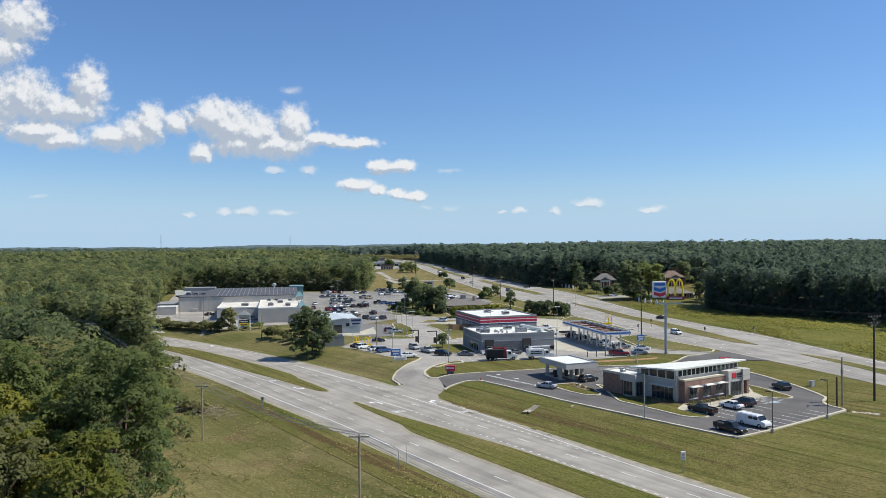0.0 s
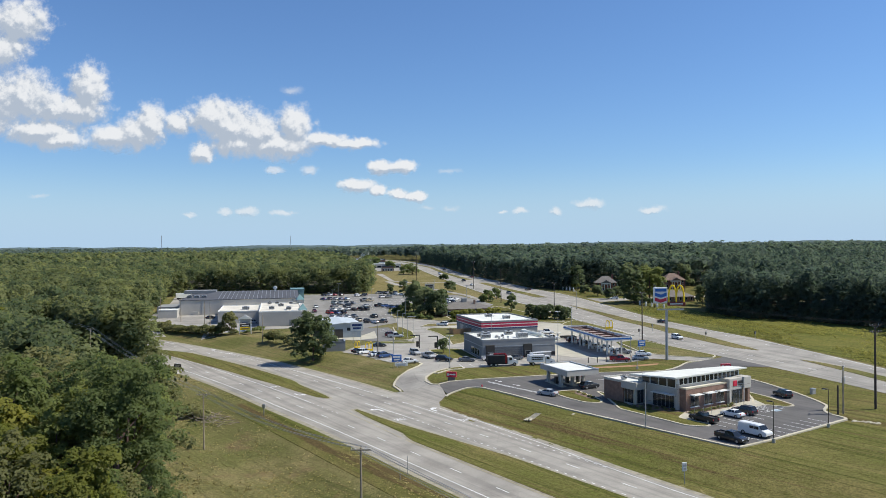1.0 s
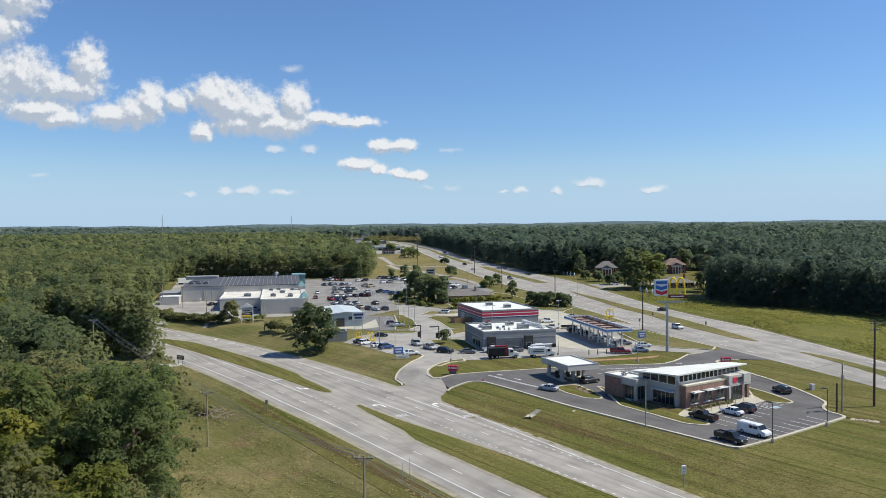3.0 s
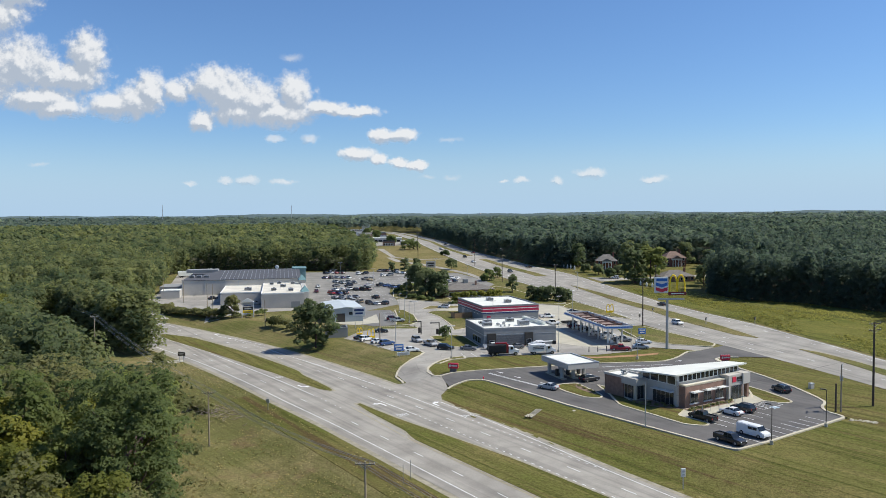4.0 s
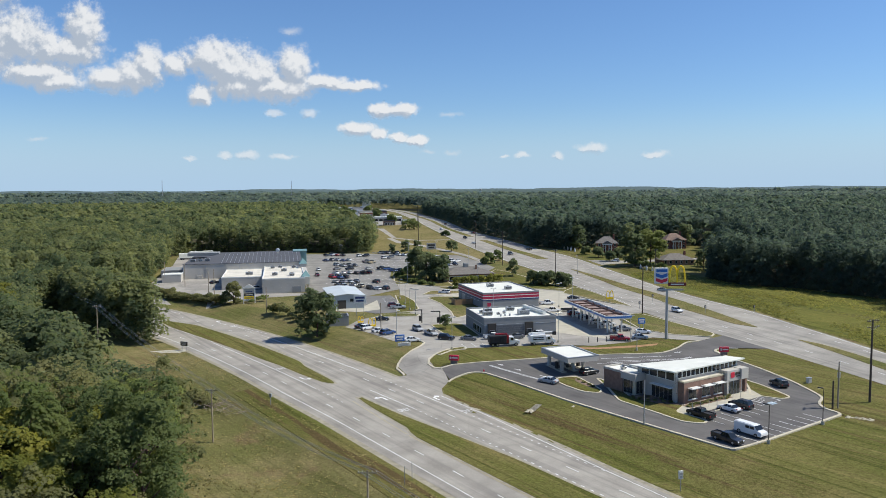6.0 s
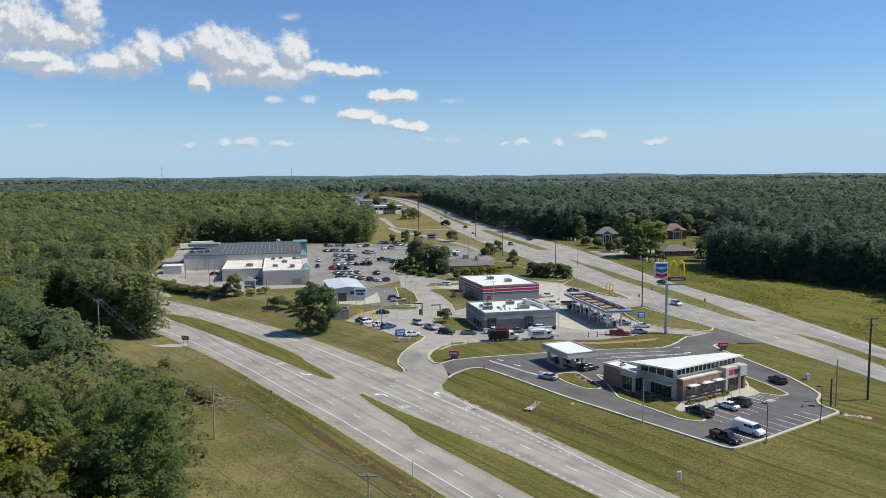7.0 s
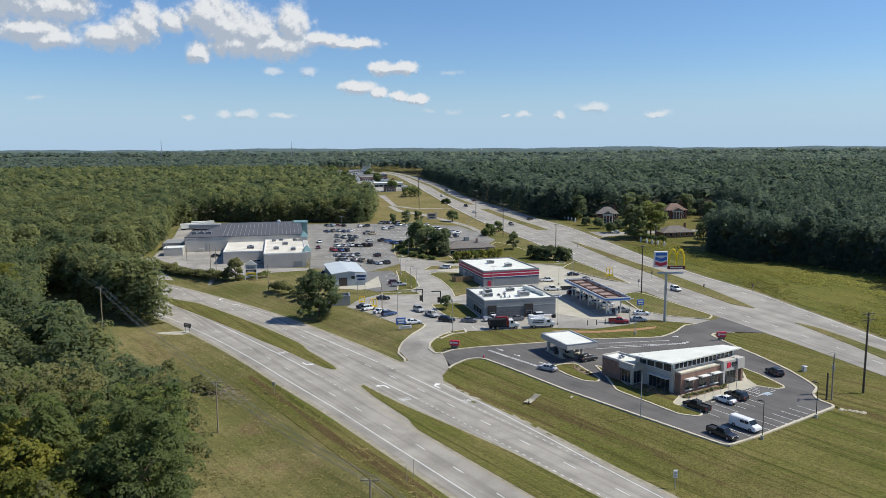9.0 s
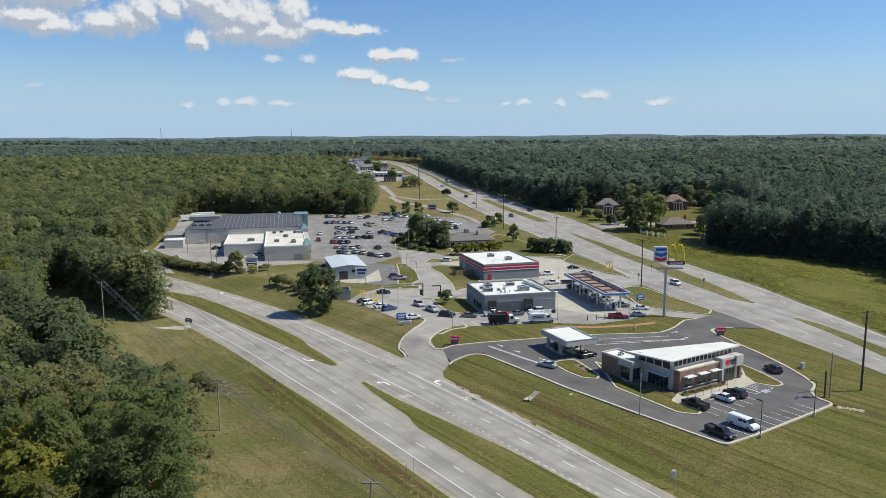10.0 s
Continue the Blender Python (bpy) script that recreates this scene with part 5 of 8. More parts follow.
def roof_unit(t, x, y, z, w, d, h):
    """A rooftop air handler with a louvred side and a fan ring."""
    u = part("air_unit", boxes((x, x + w, y, y + d, z + 0.25, z + h), (x + 0.1, x + w - 0.1, y + 0.1, y + d - 0.1, z, z + 0.25), bevel=0.04), STEEL, t, "grey metal rooftop air unit")
    bm = bmesh.new()
    for i in range(4):
        box(bm, x + 0.15, x + w - 0.15, y - 0.05, y + 0.0, z + 0.4 + i * (h - 0.6) / 4, z + 0.5 + i * (h - 0.6) / 4)
    part("louvre", bm, DARKSTEEL, u)
    bm = bmesh.new()
    tube(bm, (x + w / 2, y + d / 2, z + h), (x + w / 2, y + d / 2, z + h + 0.12), min(w, d) * 0.32, None, 12)
    part("fan_ring", bm, DARKSTEEL, u)


def bank():
    t = thing("bank", 47.3, 153.2, 1.7, 33, "brick and white panel bank with a white shed roof", "bank")
    for q in ((0, 12.88, 0, 2.2, -0.6, 4.5), (-3.4, 1.5, 19.22, 19.6, -0.6, 4.3), (-3.5, -3.22, 13.8, 19.2, -0.6, 4.3)):
        part("wall", boxes(q), BRICK, t, "brown brick")
    for q in ((12.9, 19.4, -0.7, 1.58, 3.0, 5.3), (12.9, 13.5, -0.7, 1.58, -0.6, 3.0), (-3.2, 1.5, 10.6, 19.2, -0.6, 4.2)):
        part("wall", boxes(q), WALLPALE, t, "pale grey metal panel")
    # the shed roof, higher over the front
    bm = bmesh.new()
    low = [bm.verts.new(v) for v in ((-2.3, 0.6, 6.75), (20.6, 0.6, 6.75), (20.2, 5.2, 6.45), (-2.0, 13.4, 5.75))]
    top = [bm.verts.new((v.co.x, v.co.y, v.co.z + 0.28)) for v in low]
    bm.faces.new(low[::-1])
    bm.faces.new(top)
    for i in range(4):
        bm.faces.new((low[i], low[(i + 1) % 4], top[(i + 1) % 4], top[i]))
    bmesh.ops.recalc_face_normals(bm, faces=bm.faces[:])
    part("roof", bm, ROOFWHITE, t, "white membrane shed roof with deep eaves")
    part("hall", prism(bmesh.new(), [(-0.6, 1.6), (19.2, 1.6), (19.2, 4.4), (-0.6, 12.2)], -0.6, 5.4), WALLPALE, t, "pale grey panel hall")
    part("clerestory", prism(bmesh.new(), [(-0.6, 1.6), (19.2, 1.6), (19.2, 3.2), (-0.6, 8.5)], 5.4, 6.4), WHITE, t, "white clerestory wall")
    window_row(t, -0.2, 18.8, 1.63, 5.2, 6.4, 14, -1, 0.3)
    window_row(t, 1.9, 11.0, -0.64, 4.6, 6.2, 4, -1, 0.3, axis="y")
    for x in (1.4, 5.6, 9.4):
        window_row(t, x, x + 2.4, 0.0, 0.9, 3.0, 2, -1, 0.12, STEEL)
        aw = part("awning", boxes((x - 0.4, x + 2.8, -1.3, -0.02, 3.15, 3.3), bevel=0.02), WHITE, t, "white flat metal awning")
        [part("bracket", boxes((x + q, x + q + 0.1, -1.2, -0.02, 3.3, 3.38)), STEEL, aw) for q in (-0.2, 2.5)]
        part("sill", boxes((x - 0.2, x + 2.6, -0.25, -0.0, 0.6, 0.78)), WHITE, t)
    parapet_roof(t, 0, 13, 0.0, 2.3, 4.5, ROOFTAN, KERB, 0.2)
    window_row(t, 13.8, 17.0, -0.72, 0.1, 3.0, 3, -1, 0.12, STEEL)
    [part("column", boxes((18.6, 19.3, q, q + 0.7, -0.3, 3.1), bevel=0.03), BRICK, t) for q in (-0.95, 0.6)]
    part("entrance_canopy", boxes((17.2, 19.6, -1.1, 1.75, 3.05, 5.42), bevel=0.03), WALLPALE, t, "pale panelled entrance canopy")
    s = part("sign", boxes((14.0, 15.3, -0.8, -0.72, 3.7, 4.9), bevel=0.05), SIGNRED, t, "red sign mark with dark lettering bars")
    part("lettering", boxes((15.6, 17.1, -0.82, -0.72, 4.2, 4.75), (15.8, 17.0, -0.82, -0.72, 3.75, 4.0)), DARKSTEEL, s)
    # the low wing
    parapet_roof(t, -3.5, 1.6, 10.5, 19.6, 4.3, ROOFWHITE, WALLPALE, 0.4)
    part("fascia", boxes((-3.9, 2.2, 9.7, 10.5, 3.2, 4.7), (-3.9, -3.5, 10.5, 14, 3.2, 4.7)), WALLPALE, t, "pale panel fascia")
    window_row(t, -2.9, 1.2, 10.6, 0.2, 3.0, 4, -1, 0.12, STEEL)
    window_row(t, 10.8, 13.6, -3.2, 0.2, 3.0, 3, -1, 0.12, STEEL, axis="y")
    window_row(t, 2.4, 8.0, -0.62, 0.2, 2.9, 5, -1, 0.12, STEEL, axis="y")
    part("awning", boxes((-1.8, -0.65, 2.2, 7.8, 3.0, 3.15)), WHITE, t, "white flat metal awning")
    part("pillar", boxes((-3.6, -3.0, 10.2, 10.8, -0.4, 3.2), bevel=0.03), KERB, t)
    roof_unit(t, -1.6, 15.5, 4.36, 1.2, 0.9, 0.6)
    return t


bank()


def drive_canopy():
    t = thing("drive_canopy", 27.0, 176.9, 1.7, 22, "grey drive-through canopy with a white roof", "canopy")
    w, d = 8.6, 13.0
    part("roof", boxes((0.3, w - 0.3, 0.3, d - 0.3, 4.1, 4.2)), ROOFWHITE, t, "white membrane")
    part("fascia", boxes((0, w, 0, 0.3, 3.1, 4.4), (0, w, d - 0.3, d, 3.1, 4.4), (0, 0.3, 0.3, d - 0.3, 3.1, 4.4), (w - 0.3, w, 0.3, d - 0.3, 3.1, 4.4)), WALLPALE, t, "pale grey panel fascia")
    part("soffit", boxes((0.3, w - 0.3, 0.3, d - 0.3, 3.12, 3.25)), WHITE, t)
    part("coping", boxes((-0.06, w + 0.06, -0.06, 0.32, 4.4, 4.46), (-0.06, w + 0.06, d - 0.32, d + 0.06, 4.4, 4.46), (-0.06, 0.32, 0.32, d - 0.32, 4.4, 4.46), (w - 0.32, w + 0.06, 0.32, d - 0.32, 4.4, 4.46)), STEEL, t)
    for y in (4.6, 10.8):
        for x in (0.9, 4.0, 7.0):
            part("column", boxes((x, x + 0.7, y, y + 0.7, -0.3, 3.12), bevel=0.03), WALLPALE, t)
    for x in (0.6, 3.7, 6.7):
        part("teller_island", boxes((x, x + 1.3, 3.6, 12, -0.3, 0.2), bevel=0.05), CONCRETE, t)
        part("teller_unit", boxes((x + 0.35, x + 0.95, 7.0, 7.8, 0.2, 1.9), bevel=0.04), DARKSTEEL, t)
    return t


drive_canopy()


def restaurant():
    t = thing("restaurant", 9.0, 220.8, 2.45, 14, "grey block fast food restaurant with a white roof", "restaurant")
    w, d, h = 22.6, 21.0, 5.2
    part("wall", boxes((0, w, 0, d, -0.6, h)), WALLGREY, t, "dark grey painted block")
    part("band", boxes((-0.05, w + 0.05, -0.06, -0.002, 3.55, 3.7), (-0.06, -0.002, 0, d, 3.55, 3.7)), STEEL, t, "thin steel light band")
    parapet_roof(t, 0, w, 0, d, h, ROOFWHITE, WALLGREY, 0.5)
    for x in (1.0, 12.6):
        part("entrance_frame", boxes((x, x + 2.6, -0.45, -0.004, -0.3, 4.1), bevel=0.03), DARKSTEEL, t, "dark metal doorway tower")
        dr = part("door", boxes((x + 0.5, x + 2.1, -0.5, -0.45, -0.2, 2.1)), STEEL, t)
        part("pane", boxes((x + 0.6, x + 2.0, -0.54, -0.5, 0.0, 2.0)), GLASS, dr)
    bm = bmesh.new()
    for i in range(46):
        for k in range(5):
            x = 3.8 + i * 0.19 + 0.1 * (k % 2)
            if x < 12.2:
                box(bm, x, x + 0.17, -0.03, -0.003, 0.3 + k * 0.62, 0.3 + k * 0.62 + 0.55)
    part("stone_facing", bm, surface("rough_dark_stone", (0.14, 0.145, 0.15), 0.9, vary=0.4, scale=3, fine=9), t, "rough dark stone facing")
    for x, y, a, b, c in ((1.6, 6.5, 3.0, 1.6, 1.3), (3.8, 13.0, 2.6, 1.6, 1.2), (11.4, 13.6, 2.6, 1.5, 1.2), (12.6, 5.0, 3.4, 2.0, 1.6), (6.2, 7.2, 1.0, 0.8, 0.7), (1.8, 11.0, 1.4, 1.2, 0.9), (8.6, 8.8, 0.9, 0.7, 0.7)):
        roof_unit(t, x, y, h + 0.06, a, b, c)
    for x, y in ((6.6, 4.6), (8.0, 4.8), (9.4, 4.6)):
        bm = bmesh.new()
        tube(bm, (x, y, h), (x, y, h + 0.7), 0.28, 0.28, 10)
        tube(bm, (x, y, h + 0.7), (x, y, h + 0.85), 0.42, 0.2, 10)
        part("vent", bm, STEEL, t)
    bm = bmesh.new()
    tube(bm, (18.8, 16.5, h + 0.7), (20.4, 4.0, h + 0.7), 0.55, 0.55, 12)
    box(bm, 18.2, 19.4, 16, 18, h, h + 1.2)
    part("duct", bm, ROOFWHITE, t, "white rooftop duct")
    window_row(t, 3.0, 12, 0.0, 0.6, 2.4, 5, -1, 0.5, STEEL, axis="y")
    return t


restaurant()


def banded_store():
    t = thing("store", 10.8, 273.6, 2.45, 17, "grey store with red and white bands and a white roof", "shop")
    w, d, h = 22.0, 30.0, 5.5
    part("wall", boxes((0, w, 0, d, -0.6, h)), WALLGREY, t, "blue-grey painted block")
    for z0, z1, m, n in ((3.0, 3.35, NAVY, "band"), (3.35, 3.6, WHITE, "band"), (3.6, 4.5, REDPAINT, "band"), (4.5, 4.75, WHITE, "band"), (4.75, 5.3, REDPAINT, "band")):
        part(n, boxes((-0.09, w + 0.09, -0.09, -0.003, z0, z1), (-0.09, -0.003, -0.003, d, z0, z1), (w + 0.003, w + 0.09, -0.003, d, z0, z1)), m, t)
    parapet_roof(t, 0, w, 0, d, h, ROOFWHITE, WALLGREY, 0.45)
    dr = part("door", boxes((1.6, 3.0, -0.08, -0.004, -0.3, 2.2)), REDPAINT, t, "red steel service door")
    part("door_handle", boxes((2.75, 2.85, -0.14, -0.08, 0.9, 1.1)), STEEL, dr)
    roof_unit(t, 8.0, 17.5, h + 0.06, 2.6, 1.8, 1.3)
    roof_unit(t, 12.0, 8.5, h + 0.06, 2.6, 1.8, 1.3)
    for y in (5, 9, 13, 17, 21):
        part("wall_lamp", boxes((-0.3, -0.09, y, y + 0.4, 2.3, 2.6)), WHITE, t)
    part("loading_door", boxes((-0.06, -0.003, 22, 25, -0.3, 2.8)), STEEL, t)
    return t


banded_store()


def fence_pen():
    t = thing("fence", 0.6, 283.0, 2.45, 17, "brown wooden fence round a refuse pen", "fence")
    for i in range(14):
        part("board", boxes((i * 0.5, i * 0.5 + 0.46, 0, 0.06, -0.3, 2.2)), FENCEWOOD, t)
    for i in range(10):
        part("board", boxes((0, 0.06, 0.1 + i * 0.5, 0.56 + i * 0.5, -0.3, 2.2)), FENCEWOOD, t)
    for x in (0.0, 3.4, 6.8):
        part("post", boxes((x, x + 0.14, -0.16, -0.02, -0.3, 2.3)), FENCEWOOD, t)
    return t


fence_pen()


def metal_shed():
    t = thing("metal_shed", SHED[0], SHED[1], 2.45, SHED[2], "grey corrugated metal shed with a pale blue roof", "shed")
    w, d, h, top = SHED[3], SHED[4], 4.8, 5.5
    bm = boxes((0, w, 0, 0.25, -0.6, h), (0, 0.25, 0.25, d, -0.6, h), (w - 0.25, w, 0.25, d, -0.6, h), (0.25, w - 0.25, d - 0.25, d, -0.6, h))
    for y in (0.0, d - 0.25):
        vs = [bm.verts.new(v) for v in ((0, y, h), (w, y, h), (w / 2, y, top), (0, y + 0.25, h), (w, y + 0.25, h), (w / 2, y + 0.25, top))]
        bm.faces.new((vs[0], vs[1], vs[2]))
        bm.faces.new((vs[5], vs[4], vs[3]))
        bm.faces.new((vs[1], vs[4], vs[5], vs[2]))
        bm.faces.new((vs[0], vs[2], vs[5], vs[3]))
    part("wall", bm, METALGREY, t)
    bm = bmesh.new()
    n = int(w / 0.45)
    for i in range(n):
        x = i * w / n
        if not 2.2 < x < 5.6:
            box(bm, x, x + 0.12, -0.05, -0.003, -0.3, h)
    for i in range(int(d / 0.6)):
        box(bm, -0.05, -0.003, i * 0.6, i * 0.6 + 0.14, -0.3, h)
        box(bm, w + 0.003, w + 0.05, i * 0.6, i * 0.6 + 0.14, -0.3, h)
    part("rib", bm, METALGREY, t)
    for side in (0, 1):
        bm = bmesh.new()
        x0, x1 = (-0.5, w / 2) if side == 0 else (w / 2, w + 0.5)
        z0, z1 = (h - 0.05, top) if side == 0 else (top, h - 0.05)
        vs = [bm.verts.new(v) for v in ((x0, -0.5, z0), (x1, -0.5, z1), (x1, d + 0.5, z1), (x0, d + 0.5, z0), (x0, -0.5, z0 + 0.15), (x1, -0.5, z1 + 0.15), (x1, d + 0.5, z1 + 0.15), (x0, d + 0.5, z0 + 0.15))]
        for f in ((3, 2, 1, 0), (4, 5, 6, 7), (0, 1, 5, 4), (1, 2, 6, 5), (2, 3, 7, 6), (3, 0, 4, 7)):
            bm.faces.new([vs[i] for i in f])
        part("roof_sheet", bm, STEELBLUE, t, "pale blue metal roof sheet")
    part("doorway", boxes((2.3, 5.5, -0.02, -0.004, -0.3, 3.2)), DARKSTEEL, t, "dark open vehicle door")
    part("window", boxes((7.0, 8.3, -0.08, -0.004, 2.6, 3.7)), GLASS, t)
    return t


SHED = (-45.2, 274.6, 16, 12.2, 25.0)
metal_shed()


def mall():
    t = thing("shopping_centre", -81.6, 318.0, 2.5, 13, "long pale shopping centre with white and dark roofs", "shopping centre")
    # low front block, side wing, then the tall store behind
    part("wall", boxes((0, 18.0, 0, 52.9, -0.8, 6.0)), WALLPALE, t, "pale ribbed block")
    bm = bmesh.new()
    for i in range(42):
        for k in range(9):
            box(bm, i * 0.425 + 0.02, i * 0.425 + 0.4, -0.05, -0.004, k * 0.62, k * 0.62 + 0.56)
    part("block_facing", bm, WALLPALE, t, "rough split-face block")
    parapet_roof(t, 0, 18.0, 0, 52.8, 6.0, ROOFTAN, WHITE, 0.4)
    part("wall", boxes((-18, -0.02, 17, 52.9, -0.8, 5.2)), WALLPALE, t)
    parapet_roof(t, -18, -0.1, 17, 52.8, 5.2, ROOFTAN, WHITE, 0.35)
    part("wall", boxes((-38.4, 18, 53.0, 123, -0.8, 8.2)), WALLPALE, t, "tall pale panel wall")
    bm = bmesh.new()
    prof = [(52.8, 8.2), (90, 10.2), (123.3, 8.2), (123.3, 8.4), (90, 10.45), (52.8, 8.45)]
    a = [bm.verts.new((-38.7 + max(0.0, y - 52.8) * 0.42, y, z)) for y, z in prof]
    b = [bm.verts.new((18.3, y, z)) for y, z in prof]
    bm.faces.new(a[::-1])
    bm.faces.new(b)
    for i in range(6):
        bm.faces.new((a[i], a[(i + 1) % 6], b[(i + 1) % 6], b[i]))
    bmesh.ops.recalc_face_normals(bm, faces=bm.faces[:])
    part("roof", bm, ROOFGREY, t, "dark grey standing seam metal roof")
    bm = prism(bmesh.new(), [(-38.4, 53.4), (-9.5, 122.8), (-38.4, 122.8)], 8.2, 8.34)
    part("roof", bm, ROOFGREY, t, "flat dark membrane roof behind the seamed roof")
    for i in range(27):
        if i > 7:
            part("seam", _seam(-37 + i * 2.05), STEEL, t)
    part("wall", boxes((-47, -38.5, 44.5, 52.95, -0.8, 4.4)), WALLPALE, t, "pale back annex")
    parapet_roof(t, -47, -38.5, 44.5, 52.9, 4.4, ROOFWHITE, WHITE, 0.25)
    part("wall", boxes((-50, -38.45, 62, 80, -0.8, 4.8)), WALLGREY, t, "shaded loading bay")
    for x in (-32, -20.5):
        part("back_door", boxes((x, x + 2.4, 52.2, 52.98, -0.5, 2.8)), WALLPALE, t)
    for x in (-28, -12, 2):
        part("downpipe", boxes((x, x + 0.25, 52.85, 52.99, 2, 7.8)), STEEL, t)
    for x, y, a, b, c in ((4, 14, 2.4, 1.6, 1.3), (8, 30, 2.6, 1.8, 1.3), (11.5, 9.5, 2.2, 3.6, 1.3), (3, 45, 2, 1.5, 1.2), (13, 44, 2, 1.5, 1.2), (6.5, 47, 2, 1.5, 1.2)):
        roof_unit(t, x, y, 6.06, a, b, c)
    roof_unit(t, -8, 26, 5.26, 3.2, 2.2, 1.4)
    for x in (-36, -32.5, -29):
        roof_unit(t, x, 62, 8.7, 2.4, 2.0, 1.4)
    part("roof_house", boxes((-40, -24, 86, 94, 9.6, 11.2), bevel=0.05), WALLGREY, t, "metal rooftop penthouse")
    bm = bmesh.new()
    bmesh.ops.create_cone(bm, cap_ends=True, segments=16, radius1=1.1, radius2=0.5, depth=0.25, matrix=pose(6.5, 84, 12.0, 100, 0, 0))
    tube(bm, (6.5, 84, 9.8), (6.5, 84, 12.0), 0.12)
    part("satellite_dish", bm, WHITE, t, "white dish aerial")
    # the front arcade with its gables
    part("arcade", boxes((18.02, 20.0, 2, 70, 3.2, 6.4), bevel=0.05), WALLPALE, t, "pale front arcade")
    for i in range(16):
        part("column", boxes((19.2, 19.8, 2.4 + i * 4.4, 3.0 + i * 4.4, -0.6, 3.2), bevel=0.03), KERB, t)
    for y, w2, z in ((5.5, 2.8, 6.4), (48, 3.6, 8.0)):
        bm = bmesh.new()
        vs = [bm.verts.new(v) for v in ((16.6, y - w2, z), (20.4, y - w2, z), (20.4, y + w2, z), (16.6, y + w2, z))]
        ap = bm.verts.new((18.5, y, z + 2.6))
        bm.faces.new(vs[::-1])
        for i in range(4):
            bm.faces.new((vs[i], vs[(i + 1) % 4], ap))
        part("gable_roof", bm, TEAL, t, "teal pyramid roof")
        part("tower", boxes((16.9, 20.1, y - w2 + 0.3, y + w2 - 0.3, 3.0, z)), WALLPALE, t)
    part("entrance_tower", boxes((15, 21.8, 90, 102, -0.6, 10.4), bevel=0.05), TEAL, t, "teal entrance tower")
    part("entrance_tower_cap", boxes((14.6, 22.2, 89.6, 102.4, 10.4, 10.9), bevel=0.05), TEAL, t)
    part("side_door", boxes((12.5, 16.2, -0.14, -0.06, -0.4, 2.6)), WALLGREY, t)
    return t


def _seam(x):
    bm = bmesh.new()
    vs = [bm.verts.new(v) for v in ((x, 52.9, 8.46), (x + 0.12, 52.9, 8.46), (x + 0.12, 90, 10.46), (x, 90, 10.46), (x, 52.9, 8.58), (x + 0.12, 52.9, 8.58), (x + 0.12, 90, 10.58), (x, 90, 10.58))]
    for f in ((3, 2, 1, 0), (4, 5, 6, 7), (0, 1, 5, 4), (1, 2, 6, 5), (2, 3, 7, 6), (3, 0, 4, 7)):
        bm.faces.new([vs[i] for i in f])
    return bm


mall()


def filling_station():
    t = thing("fuel_canopy", 45.4, 223.2, 2.45, 12, "white and blue fuel station canopy over pumps", "canopy")
    w, d = 8.4, 35.0
    part("fascia", boxes((0, w, 0, 0.25, 4.8, 5.8), (0, w, d - 0.25, d, 4.8, 5.8), (0, 0.25, 0.25, d - 0.25, 4.8, 5.8), (w - 0.25, w, 0.25, d - 0.25, 4.8, 5.8)), WHITE, t, "white canopy fascia")
    part("stripe", boxes((-0.03, w + 0.03, -0.03, -0.003, 5.1, 5.5), (-0.03, -0.003, 0, d, 5.1, 5.5), (w + 0.003, w + 0.03, 0, d, 5.1, 5.5)), SIGNBLUE, t, "blue stripe")
    part("deck", boxes((0.25, w - 0.25, 0.25, d - 0.25, 4.8, 5.1)), surface("rusty_deck", (0.27, 0.2, 0.17), 0.8, vary=0.3, scale=0.4, fine=3), t, "rusty brown canopy deck")
    bm = bmesh.new()
    for i in range(7):
        box(bm, 0.25, w - 0.25, 0.9 + i * 5.5, 1.2 + i * 5.5, 5.1, 5.45)
    for x in (1.6, w - 1.9):
        box(bm, x, x + 0.3, 0.25, d - 0.25, 5.11, 5.5)
    part("purlin", bm, surface("rust_red_steel", (0.13, 0.075, 0.06), 0.8, vary=0.3), t, "rust red steel beams")
    for i in range(5):
        for x in (1.7, w - 2.1):
            y = 3 + i * 7.2
            part("column", boxes((x, x + 0.4, y, y + 0.4, -0.2, 4.8), bevel=0.03), WHITE, t)
        y = 3 + i * 7.2
        isl = part("pump_island", boxes((1.2, w - 1.2, y - 0.4, y + 0.8, -0.3, 0.15), bevel=0.05), CONCRETE, t)
        for x in (2.8, w - 3.6):
            p = part("pump", boxes((x, x + 0.8, y - 0.1, y + 0.5, 0.15, 2.1), bevel=0.04), WHITE, t, "white and blue fuel pump")
            part("display", boxes((x + 0.15, x + 0.65, y - 0.13, y - 0.1, 1.2, 1.6)), GLASS, p)
    return t


filling_station()


